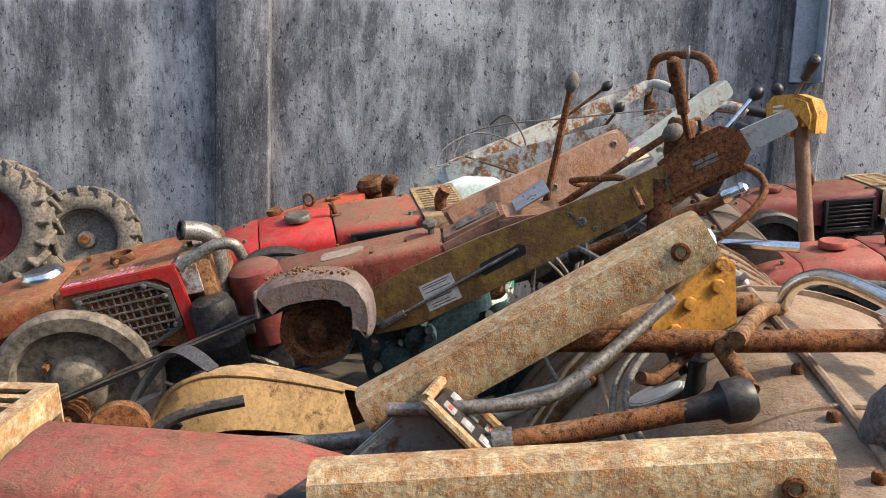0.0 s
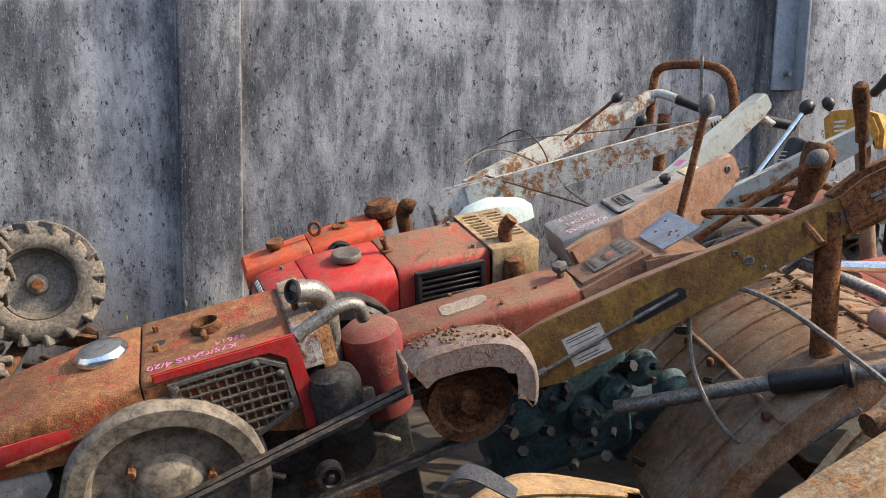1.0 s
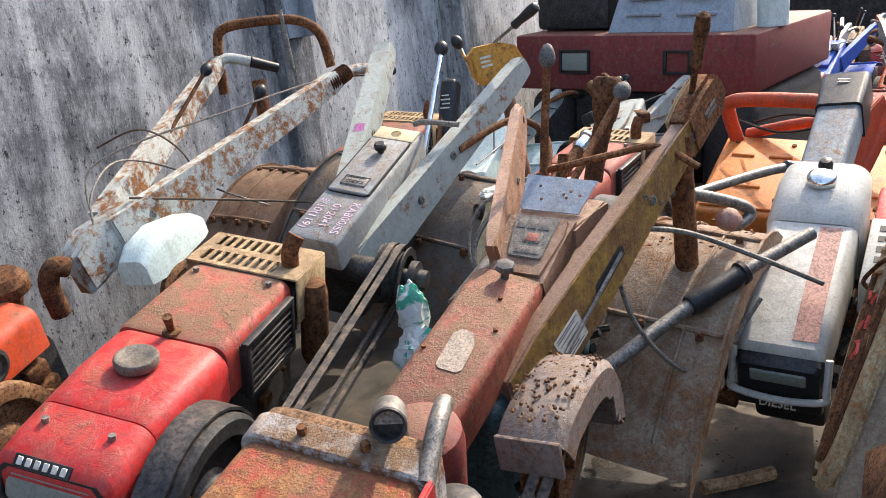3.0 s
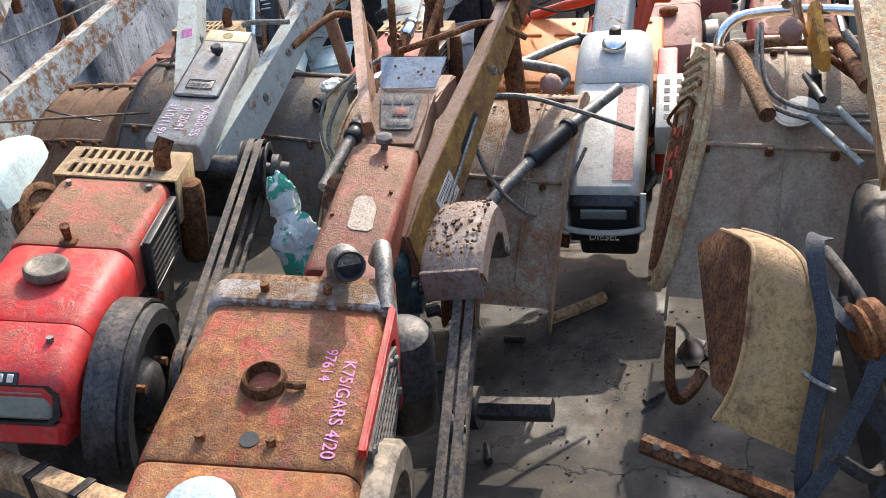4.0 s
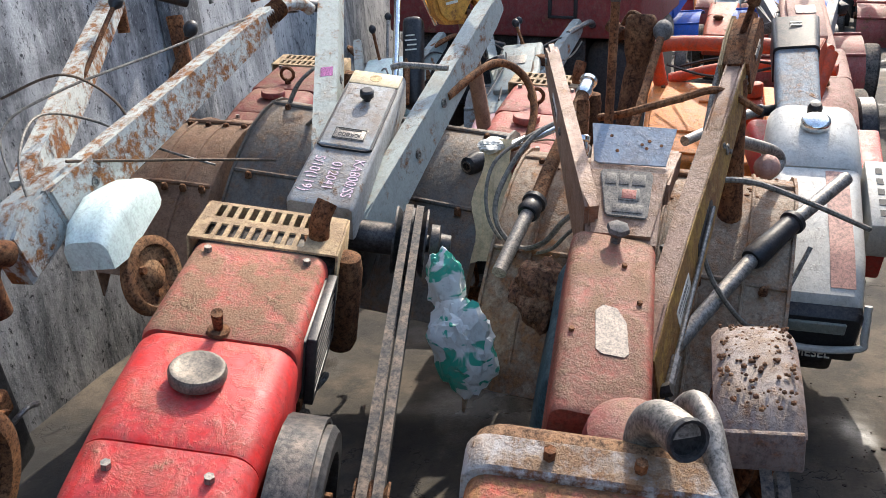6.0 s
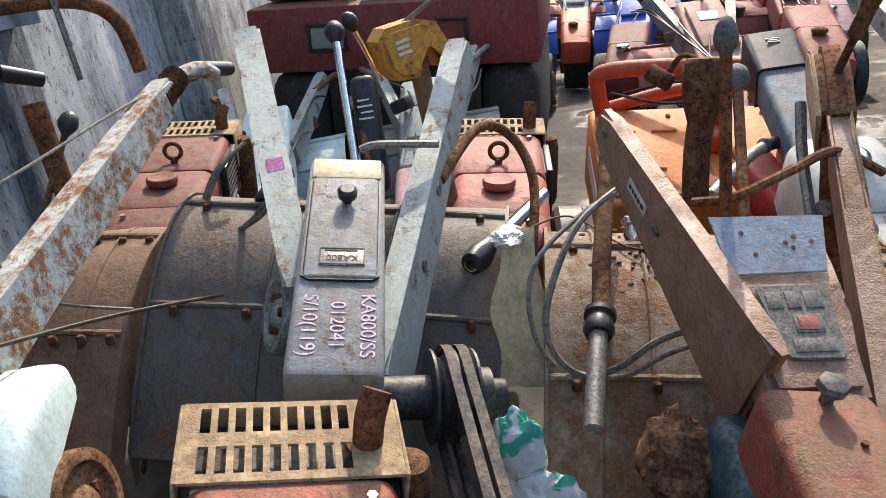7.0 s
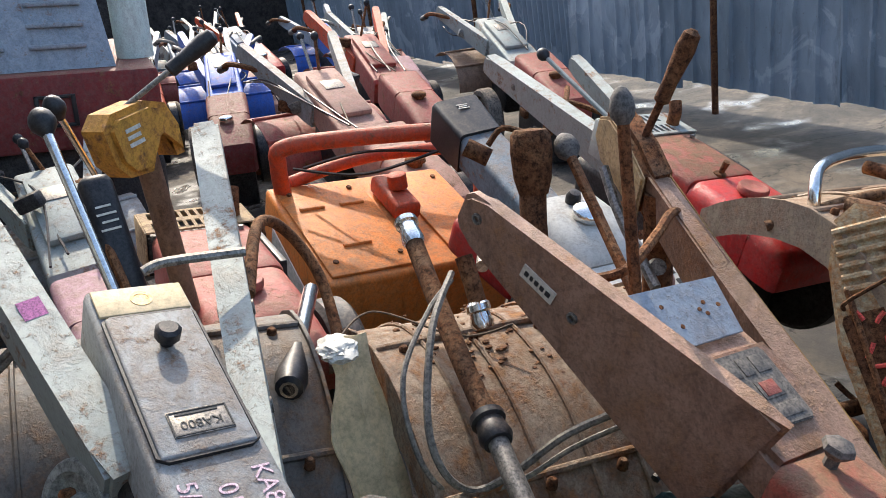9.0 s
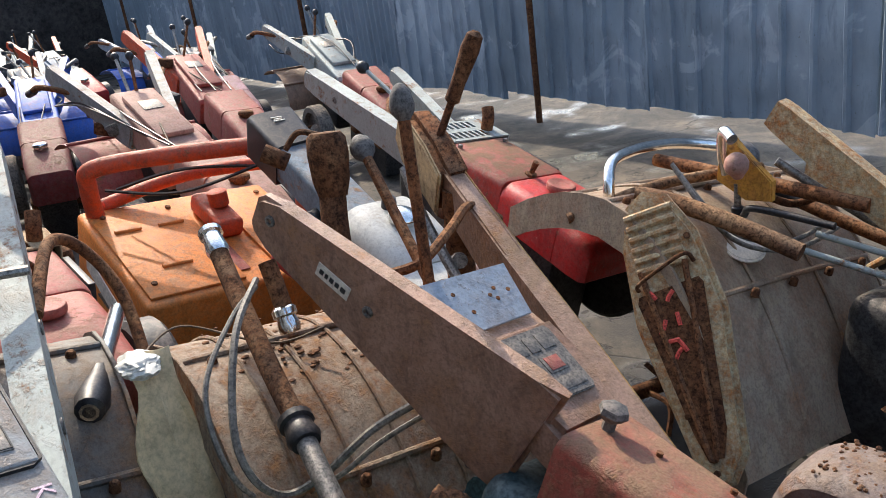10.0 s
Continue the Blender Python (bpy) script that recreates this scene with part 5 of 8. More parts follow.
    slab(bm, rm, [(0.845, -0.050), (1.015, -0.046), (1.058, -0.01), (1.054, 0.042), (1.016, 0.070), (0.932, 0.070), (0.852, 0.052)], 0.0305, 0.040, 0.006)
    part("head_inner_face", bm, TAN, hd, "dusty tan inner face of the arm head")
    bm = B()
    tube(bm, [rm @ Vector((0.97, 0.055, -0.02)), rm @ Vector((0.86, 0.060, -0.055)), rm @ Vector((0.70, 0.055, -0.085))], 0.011, 8)
    part("inner_rod", bm, STEEL, hd)
    bars("cast_lettering", rm @ Matrix.Translation((0.96, -0.0305, 0.01)) @ pose(0, 0, 0, 90, 0, 0), [(-0.035, -0.008, 0.006), (-0.002, 0.03, 0.006), (-0.03, 0.026, -0.006)], STEEL, hd, h=0.008)
    for x, z, r in ((0.62, 0.0, 0.013), (0.60, 0.03, 0.007), (0.86, 0.0, 0.013), (0.645, -0.03, 0.006)):
        part("boss", lathe(B(), rm @ Vector((x, -0.0222, z)), rm.to_3x3() @ Vector((0, -1, 0)), [(0, r), (0.003, r), (0.004, r * 0.6), (0.001, r * 0.5), (0.001, 0)], 12), STEEL, ra)
    # uncut slot: a thin dark plate carries the shade of the opening
    bm = B()
    slab(bm, rm, [(0.315, -0.012), (0.33, -0.024), (0.455, -0.016), (0.46, 0.006), (0.445, 0.016), (0.33, 0.010)], -0.0235, -0.0215, 0)
    part("slot_shade", bm, INK_AND_HOLE_SHADE, ra)
    bm = B()
    cyl(bm, rm @ Vector((0.06, -0.03, -0.028)), rm @ Vector((0.44, -0.03, 0.004)), 0.005, seg=8)
    cyl(bm, rm @ Vector((0.0, -0.03, -0.034)), rm @ Vector((0.08, -0.03, -0.026)), 0.010, seg=8)
    part("clutch_rod", bm, STEEL, ra)
    bm = B()
    box(bm, rm, (0.145, 0.245), (-0.0232, -0.0218), (-0.052, 0.022), 0)
    lab = part("warning_label", bm, PALE, ra, "pale printed warning label")
    bars("label_print", rm @ Matrix.Translation((0.195, -0.0233, -0.015)) @ pose(0, 0, 0, 90, 0, 0), [(-0.042, 0.04, 0.030), (-0.042, 0.03, 0.024), (-0.040, 0.038, 0.012), (-0.02, 0.02, 0.0), (-0.03, 0.03, -0.010), (-0.036, 0.02, -0.022), (-0.036, 0.034, -0.030)], INK_AND_HOLE_SHADE, lab, h=0.002, lift=0.0004)
    # levers in the gear plate
    lever(e, (0.232, 2.470, 0.90), (0.281, 2.446, 1.215), 0.010, 0.020, RUSTY, GREY_RUBBER, long=2.0)
    lever(e, (0.27, 2.43, 0.90), (0.535, 2.379, 1.100), 0.010, 0.024, RUSTY, GREY_RUBBER, long=1.4)
    bm = B()
    tube(bm, [(0.53, 2.47, 0.88), (0.56, 2.455, 0.98), (0.585, 2.435, 1.06)], 0.026, 12)
    hb = part("handlebar", bm, RUST_DARK, e)
    bm = B()
    lathe(bm, (0.578, 2.440, 1.035), (0.12, -0.10, 1), [(0, 0.028), (0.03, 0.036), (0.08, 0.040), (0.11, 0.038), (0.12, 0.03), (0.12, 0)], 12)
    part("switch_body", bm, RUST_DARK, hb, "worn dark switch housing")
    bm = B()
    tube(bm, [(0.61, 2.43, 1.145), (0.64, 2.46, 1.155), (0.655, 2.485, 1.125)], 0.006, 8)
    cyl(bm, (0.655, 2.485, 1.10), (0.68, 2.52, 1.125), 0.018, seg=12)
    part("brake_catch", bm, RUST_DARK, hb)
    grip_lever(e, (0.585, 2.215, 1.03), (0.494, 2.128, 1.292), 0.008, 0.50, 0.018, RUSTY, RUST_DARK)
    # bent steel bar along the plate front
    bm = B()
    tube(bm, [(0.34, 2.50, 0.955), (0.30, 2.44, 0.97), (0.36, 2.33, 0.985), (0.42, 2.24, 0.99), (0.45, 2.15, 0.93)], 0.009, 8)
    part("throttle_rod", bm, RUSTY, e)
    # post under the arm and chrome hook bar
    bm = B()
    cyl(bm, (0.52, 2.22, 0.62), (0.50, 2.21, 1.0), 0.030, seg=14)
    part("steering_post", bm, RUSTY, e)
    bm = B()
    tube(bm, [(0.46, 2.25, 0.87), (0.58, 2.18, 0.825), (0.68, 2.115, 0.775), (0.70, 2.10, 0.745), (0.66, 2.115, 0.73), (0.62, 2.13, 0.735)], 0.016, 12)
    part("hook_bar", bm, STEEL, e, "bent worn-chrome handle bar")
    bm = B()
    ball_knob(bm, (0.61, 2.13, 0.755), (-0.8, 0.5, 0.2), 0.032, 1.2)
    part("hook_bar_knob", bm, PINK, e)
    # gear case
    bm = B()
    box(bm, FH, (-0.30, 0.10), (-0.10, 0.09), (-0.52, -0.13), 0.04, 3)
    box(bm, FH, (0.05, 0.32), (-0.07, 0.06), (-0.60, -0.40), 0.04, 3)
    gc = part("gear_case", bm, TEAL, e, "oily teal gear case")
    for k in range(6):
        bm = B()
        lathe(bm, FH @ Vector((-0.2 + 0.08 * k, -0.10, -0.3 + 0.05 * math.sin(k * 2.1))), FH.to_3x3() @ Vector((0, -1, 0)), [(0, 0.05), (0.03, 0.045), (0.035, 0.02), (0.04, 0)], 14)
        part("bearing_cover", bm, TEAL, gc)
    rnd = random.Random(5)
    for k in range(34):
        bm = B()
        c = FH @ Vector((rnd.uniform(-0.32, 0.3), -0.13 + rnd.uniform(-0.03, 0.02), rnd.uniform(-0.5, -0.16)))
        cyl(bm, c, c + Vector((rnd.uniform(-0.02, 0.02), -0.03, rnd.uniform(-0.01, 0.02))), rnd.uniform(0.006, 0.016), seg=6)
        part("stud", bm, IRON, gc)
    # drive axle without its wheel
    bm = B()
    cyl(bm, (-0.20, 2.34, 0.145), (-0.205, 2.065, 0.146), 0.030, seg=6)
    cyl(bm, (-0.20, 2.34, 0.145), (-0.2, 2.25, 0.145), 0.055, seg=18)
    part("axle", bm, IRON, e, "greasy hexagonal axle, wheel removed")
    return e


o_machine()


# ---------- the small orange-red machine by the wall ----------
def e_machine():
    m = fr((-0.728, 3.685, 0.728), 8, 16, 10)
    e = thing("power_tiller", (-0.6, 3.65, 0), "small orange-red power tiller with rust-streaked white arms, by the wall", "power tiller")
    w = 0.215
    up = m.to_3x3() @ Vector((0, 0, 1))
    bm = B()
    hull(bm, m, [(-0.285, w * 0.9, -0.03, -0.13, 0.03), (-0.27, w * 0.97, -0.015, -0.14, 0.035), (-0.03, w, 0.0, -0.13, 0.035), (-0.02, w, -0.003, -0.13, 0.03)], 5)
    part("fuel_tank", bm, ORANGE_RED, e)
    bm = B()
    hull(bm, m, [(-0.016, w * 1.0, -0.002, -0.12, 0.03), (0.0, w * 1.02, 0.004, -0.12, 0.035), (0.25, w * 1.0, 0.008, -0.12, 0.035), (0.26, w * 0.97, 0.004, -0.12, 0.03)], 5)
    part("engine_hood", bm, ORANGE_RED, e, "orange-red hood with rust patches")
    cap_lid(e, m @ Vector((-0.14, 0.02, 0)), up, 0.036, RUSTY, flat_top=True)
    bm = B()
    c = m @ Vector((0.02, 0.0, 0.035))
    r3 = m.to_3x3()
    tube(bm, [c + r3 @ Vector((math.sin(t) * 0.02, 0, -math.cos(t) * 0.026)) for t in [2 * math.pi * k / 12 for k in range(13)]], 0.007, 8, 2)
    part("lifting_eye", bm, RUST_DARK, e)
    bm = B()
    lathe(bm, m @ Vector((0.12, 0.02, 0.004)), up, [(0, 0.034), (0.012, 0.032), (0.014, 0.024), (0.006, 0.02), (0.006, 0)], 20)
    part("filler_ring", bm, RUSTY, e)
    bm = B()
    lathe(bm, m @ Vector((0.08, -w / 2, -0.05)), r3 @ Vector((0, -1, 0)), [(0, 0.05), (0.012, 0.05), (0.016, 0.04), (0.01, 0.03), (0.018, 0.012), (0.018, 0)], 20)
    part("starter_disc", bm, IRON, e, "dark round starter disc")
    bm = B()
    lathe(bm, m @ Vector((0.30, 0.04, -0.06)), up, [(0, 0.03), (0.04, 0.04), (0.06, 0.068), (0.09, 0.07), (0.115, 0.05), (0.12, 0.02), (0.12, 0)], 24)
    part("air_cleaner", bm, RUST_DARK, e, "rusty mushroom-shaped air cleaner")
    bm = B()
    q = m @ Vector((0.36, -0.06, -0.10))
    tube(bm, [q, q + up * 0.10, q + up * 0.15 + Vector((0.02, -0.02, 0)), q + up * 0.14 + Vector((0.05, -0.03, 0))], 0.028, 14)
    part("exhaust_pipe", bm, RUST_DARK, e)
    engine_block(e, m, (-0.22, 0.30), 0.16, (-0.48, -0.12))
    wheel(e, m @ Vector((0.0, -0.17, -0.24)), r3 @ Vector((0, -1, 0)), 0.17, 0.05, RUST_PALE)
    # arms
    arm_beam(e, (-0.12, 3.712, 0.875), (0.90, 3.640, 1.205), 0.125, 0.072, 0.056, WHITE_SCABBED, "arm", "white pressed-steel handle arm streaked with rust", holes=((0.12, 0.0, 0.012),))
    arm_beam(e, (-0.10, 3.800, 0.905), (0.775, 4.115, 1.325), 0.105, 0.060, 0.050, WHITE_SCABBED, "arm", "white pressed-steel handle arm streaked with rust")
    bm = B()
    tube(bm, [(0.88, 3.642, 1.20), (0.97, 3.625, 1.225), (1.04, 3.60, 1.225), (1.08, 3.585, 1.20)], 0.021, 12)
    part("arm_end", bm, WHITE_SCABBED, e)
    bm = B()
    tube(bm, [(0.74, 4.105, 1.315), (0.80, 4.09, 1.335), (0.86, 4.03, 1.31)], 0.020, 12)
    part("arm_end", bm, WHITE_SCABBED, e)
    bm = B()
    slab(bm, between((-0.26, 3.745, 0.80), (0.02, 3.735, 0.94)), [(0, -0.07), (0.26, -0.06), (0.34, -0.01), (0.30, 0.05), (0.10, 0.085), (0.02, 0.06)], -0.045, 0.045, 0.012)
    part("arm_foot", bm, WHITE_SCABBED, e)
    bm = B()
    tube(bm, [(0.775, 4.12, 1.20), (0.780, 4.110, 1.38), (0.800, 4.085, 1.445), (0.86, 3.96, 1.455), (0.93, 3.82, 1.44), (0.97, 3.75, 1.38), (0.99, 3.735, 1.25)], 0.019, 12)
    part("handle_hoop", bm, RUSTY, e, "bent rusty handle hoop")
    bm = B()
    cyl(bm, (0.735, 3.88, 1.0), (0.755, 3.90, 1.24), 0.026, seg=12)
    part("post", bm, RUSTY, e)
    bm = B()
    cyl(bm, (0.90, 3.85, 1.26), (0.885, 3.85, 1.485), 0.008, seg=8)
    part("rod", bm, STEEL, e)
    lever(e, (0.28, 3.93, 1.08), (0.542, 3.950, 1.292), 0.007, 0.022, RUST_DARK, BLACK, long=1.6)
    lever(e, (0.45, 3.80, 1.0), (0.58, 3.74, 1.19), 0.007, 0.022, RUST_DARK, BLACK, long=1.4)
    for p, q in (((0.86, 4.03, 1.31), (0.95, 3.98, 1.27)), ((1.06, 3.60, 1.22), (1.17, 3.575, 1.20))):
        bm = B()
        cyl(bm, p, q, 0.022, 0.019, 12)
        part("grip", bm, BLACK, e)
    for pts in ([(-0.12, 3.80, 0.92), (-0.06, 3.86, 1.06), (0.10, 3.82, 1.12), (0.4, 3.75, 1.16), (0.8, 3.66, 1.21), (1.05, 3.62, 1.20)],
                [(-0.18, 3.70, 0.86), (-0.15, 3.74, 1.0), (0.0, 3.80, 1.08), (0.18, 3.80, 1.03), (0.3, 3.70, 0.92), (0.42, 3.62, 0.84)],
                [(0.05, 3.95, 1.12), (0.12, 3.80, 1.16), (0.2, 3.72, 1.06), (0.22, 3.70, 0.9)]):
        bm = B()
        tube(bm, pts, 0.0035, 6, 8)
        part("cable", bm, CABLE if len(pts) > 5 else WIRE, e)
    # spring sleeve on the right arm
    for k in range(10):
        bm = B()
        t = 0.62 + 0.012 * k
        c = Vector((0.04, 3.70, 0.925)).lerp(Vector((1.00, 3.63, 1.240)), t + 0.22)
        lathe(bm, c, (0.94, -0.07, 0.31), [(-0.004, 0.030), (0, 0.034), (0.004, 0.030)], 14)
        part("spring_coil", bm, RUST_DARK, e)
    # pale fender and disc
    bm = B()
    g = between((-0.165, 3.60, 0.80), (0.13, 3.655, 0.865))
    hull(bm, g, [(0.0, 0.11, 0.02, -0.055, 0.03), (0.05, 0.125, 0.055, -0.06, 0.035), (0.14, 0.13, 0.07, -0.05, 0.035), (0.26, 0.125, 0.045, -0.04, 0.03), (0.29, 0.11, 0.02, -0.035, 0.02)], 5)
    part("belt_guard", bm, PALE_GREEN, e, "pale greenish-white pressed belt guard")
    wheel(e, (-0.02, 3.54, 0.68), (0, -1, 0.1), 0.10, 0.03, RUST_PALE, "clutch_disc")
    return e


e_machine()


# ---------- tiller hoods between the machines ----------
rotary_cover("tiller_cover", 0.32, 1.12, 3.70, 4.02, 0.885, 0.52, BROWN_SHEET, "curved brown sheet-metal tiller hood", 3, "tiller hoods", roll=5, seams=2)
nudge(rotary_cover("tiller_cover", 0.46, 1.22, 2.88, 3.68, 0.84, 0.40, DRAB, "grey-brown sheet-metal tiller hood under grey arms", 3, "tiller hoods", roll=10, seams=2), NEAR)
nudge(rotary_cover("tiller_cover", 0.20, 1.10, 2.08, 2.80, 0.705, 0.26, CRUSTED, "dust-covered brown tiller hood with ridges", 3, "tiller hoods", roll=8, seams=6), NEAR)
rotary_cover("tiller_cover", 0.12, 0.94, 0.98, 1.72, 0.755, 0.22, TAUPE, "large brown tiller hood with a worn round sticker", 3, "tiller hoods", roll=9, seams=2, rear=0.5)


# ---------- the white diesel and the machines behind it ----------
def white_machine():
    m = fr((1.073, 1.996, 0.706), 0, 24, 6)
    e = thing("power_tiller", (0.95, 2.02, gz(0.95)), "white diesel power tiller with a salmon stripe and black nose", "power tiller")
    up = m.to_3x3() @ Vector((0, 0, 1))
    bm = B()
    hull(bm, m, [(-0.13, 0.25, 0.004, -0.20, 0.05), (-0.11, 0.262, 0.022, -0.20, 0.06), (0.06, 0.262, 0.030, -0.20, 0.06), (0.14, 0.25, 0.020, -0.20, 0.06), (0.165, 0.22, -0.02, -0.20, 0.05)], 6)
    part("fuel_tank", bm, WHITE, e, "glossy white fuel tank")
    bm = B()
    hull(bm, m, [(-0.60, 0.20, -0.055, -0.12, 0.02), (-0.585, 0.215, -0.035, -0.14, 0.03), (-0.45, 0.235, -0.010, -0.16, 0.035), (-0.14, 0.245, 0.002, -0.18, 0.035), (-0.132, 0.245, 0.0, -0.18, 0.03)], 6)
    hood = part("engine_hood", bm, WHITE, e)
    bm = B()
    xs = [-0.565 + 0.03 * k for k in range(15)]
    crown = [(-0.035 + (x + 0.585) * 0.185 if x < -0.45 else -0.010 + (x + 0.45) * 0.0387) + 0.002 for x in xs]
    sheet(bm, [[m @ Vector((x, y, z)) for y in (-0.085, -0.055, -0.025)] for x, z in zip(xs, crown)], 0.001)
    part("stripe", bm, plain("salmon_decal", (0.55, 0.28, 0.21), 0.5), hood, "salmon decal stripe")
    cap_lid(e, m @ Vector((0.03, 0, 0.026)), up, 0.042, CHROME)
    bm = B()
    lathe(bm, m @ Vector((0.10, 0.0, 0.024)), up, [(0, 0.02), (0.02, 0.022), (0.035, 0.016), (0.038, 0)], 14)
    part("breather", bm, BLACK, e)
    # nose
    bm = B()
    hull(bm, m, [(-0.635, 0.20, -0.07, -0.21, 0.02), (-0.62, 0.215, -0.058, -0.22, 0.02), (-0.50, 0.215, -0.06, -0.22, 0.02)], 4)
    part("nose_grille", bm, BLACK, e, "black plastic nose with recessed lamp")
    bm = B()
    box(bm, m, (-0.642, -0.63), (-0.07, 0.07), (-0.125, -0.085), 0.012, 3)
    part("headlight", bm, LENS, e)
    bm = B()
    pts = [(-0.59, 0.118, -0.06), (-0.635, 0.118, -0.13), (-0.65, 0.11, -0.158), (-0.66, 0.0, -0.165), (-0.65, -0.11, -0.158), (-0.635, -0.118, -0.13), (-0.59, -0.118, -0.06)]
    tube(bm, [m @ Vector(p) for p in pts], 0.010, 8)
    part("bumper_trim", bm, WHITE, e, "white nose trim")
    tm = m @ Matrix.Translation((-0.650, 0.0, -0.195)) @ pose(0, 0, 0, 62, 0, -90)
    text_part("lettering", "DIESEL", tm, 0.032, PALE, e, "raised white word on the nose", 0.003)
    bm = B()
    box(bm, m, (-0.636, -0.50), (-0.11, 0.11), (-0.235, -0.168), 0.01)
    part("nose_panel", bm, BLACK, e)
    engine_block(e, m, (-0.50, 0.14), 0.20, (-0.46, -0.16))
    bm = B()
    box(bm, m, (-0.26, 0.20), (-0.215, -0.145), (-0.30, -0.10), 0.01)
    sb = part("side_box", bm, RED, e, "red engine side box")
    bm = B()
    bmx = m @ Matrix.Translation((-0.16, -0.20, -0.05))
    box(bm, bmx, (-0.14, 0.14), (-0.055, 0.055), (-0.12, 0.0), 0.006)
    wb = part("vent_box", bm, WHITE, e, "white slotted side vent")
    # vent openings are not cut; dark plates paint their inner shade
    for k in range(5):
        for r in (-0.02, 0.02):
            bm = B()
            box(bm, bmx, (-0.10 + 0.045 * k, -0.075 + 0.045 * k), (r - 0.009, r + 0.009), (-0.002, 0.0015), 0)
            part("slot_shade", bm, INK_AND_HOLE_SHADE, wb)
    # steering column: grey, black at the top
    cm = between((1.24, 2.03, 0.70), (1.80, 2.03, 0.93))
    bm = B()
    hull(bm, cm, [(0, 0.13, 0.05, -0.06, 0.02), (0.40, 0.14, 0.05, -0.06, 0.02)], 4)
    part("column_cover", bm, BLUE_GREY, e, "long grey-blue column cover")
    bm = B()
    hull(bm, cm, [(0.40, 0.15, 0.06, -0.08, 0.02), (0.58, 0.16, 0.075, -0.08, 0.02), (0.60, 0.15, 0.06, -0.08, 0.02)], 4)
    hd = part("column_head", bm, BLACK, e, "black column head")
    bars("head_mark", cm @ Matrix.Translation((0.53, 0, 0.072)) @ pose(0, 0, 0, 0, -4, 90), [(-0.02, 0.02, 0.01), (-0.014, 0.014, 0.0), (-0.02, 0.02, -0.01)], PALE, hd)
    return e


white_machine()


def orange_machine():
    m = fr((2.03, 2.25, 0.515), 0, 17, 9)
    e = thing("power_tiller", (2.05, 2.2, gz(2.05)), "orange tiller body with red tubular frame, dusty panels", "power tiller")
    bm = B()
    box(bm, m, (-0.30, 0.33), (-0.36, 0.34), (-0.32, 0.0), 0.018, 3)
    body = part("tiller_body", bm, ORANGE, e, "orange sheet-metal tiller body")
    for y0, y1, x0, x1 in ((-0.34, -0.13, -0.27, 0.30), (0.0, 0.32, -0.27, 0.30)):
        bm = B()
        box(bm, m, (x0, x1), (y0, y1), (0.0, 0.012), 0.008)
        part("top_panel", bm, ORANGE, body, "raised orange top panel")
    for x, y in ((0.24, 0.28), (0.24, 0.05), (-0.2, 0.28), (-0.2, 0.05), (0.24, -0.3), (-0.2, -0.3)):
        part("panel_screw", bolt(B(), m, x, y, 0.012, 0.010, 0.006), RUSTY, body)
    for x, y0, y1 in ((0.13, 0.04, 0.13), (0.13, 0.19, 0.28), (-0.12, -0.30, -0.20), (-0.12, 0.12, 0.22)):
        bm = B()
        tube(bm, [m @ Vector((x, y0, 0.015)), m @ Vector((x, y1, 0.015))], 0.007, 8)
        part("hinge_rod", bm, ORANGE, body)
    bm = B()
    slab(bm, m @ Matrix.Translation((0, 0.342, 0)), [(-0.28, -0.24), (0.22, -0.16), (0.22, -0.10), (-0.28, -0.16)], 0.0, 0.004, 0)
    part("side_stripe", bm, PALE, body, "pale stripe along the side")
    bm = B()
    box(bm, m, (-0.22, -0.04), (-0.04, 0.08), (0.002, 0.005), 0.001)
    part("decal", bm, RED_FADED, body)
    bm = B()
    box(bm, m, (-0.02, 0.22), (-0.12, -0.02), (0.0, 0.07), 0.02, 3)
    lathe(bm, m @ Vector((0.10, -0.08, 0.07)), (0, 0, 1), [(0, 0.035), (0.05, 0.035), (0.055, 0.028), (0.055, 0)], 16)
    part("gear_tower", bm, ORANGE_RED, e, "orange-red gear tower")
    for pts, r in (([(2.30, 2.53, 0.60), (2.22, 2.545, 0.76), (2.18, 2.52, 0.825), (2.08, 2.30, 0.825), (1.98, 1.98, 0.79), (1.93, 1.90, 0.775)], 0.030),
                   ([(2.32, 2.50, 0.66), (2.25, 2.2, 0.70), (2.15, 1.85, 0.67)], 0.024),
                   ([(1.93, 1.90, 0.775), (1.82, 1.97, 0.62), (1.70, 2.03, 0.50)], 0.032)):
        bm = B()
        tube(bm, pts, r, 12)
        part("frame_tube", bm, ORANGE_RED, e, "orange-red frame tube")
    bm = B()
    slab(bm, between((1.93, 1.92, 0.80), (1.45, 2.08, 0.52)), [(0, -0.05), (0.55, -0.07), (0.58, 0.05), (0.1, 0.06), (0, 0.04)], -0.012, 0.012, 0.004)
    part("frame_plate", bm, ORANGE_RED, e)
    bm = B()
    box(bm, fr((1.50, 2.12, 0.52), 10, 20, 9), (-0.16, 0.16), (-0.06, 0.06), (-0.08, 0.05), 0.03, 3)
    part("link_box", bm, RED, e, "red pressed link box")
    for k, (y, z) in enumerate(((2.48, 0.16), (1.92, 0.12))):
        wheel(e, (2.15, y + 0.14, z + 0.06), (0, 1 if k == 0 else -1, 0), 0.20, 0.07, TYRE, "tyre")
    for pts in ([(2.2, 2.5, 0.74), (2.05, 2.3, 0.70), (1.95, 2.05, 0.74)], [(2.25, 2.45, 0.72), (2.1, 2.25, 0.76), (2.0, 1.95, 0.70)]):
        bm = B()
        tube(bm, pts, 0.006, 6)
        part("cable", bm, BLACK, e)
    return e


settle(orange_machine())

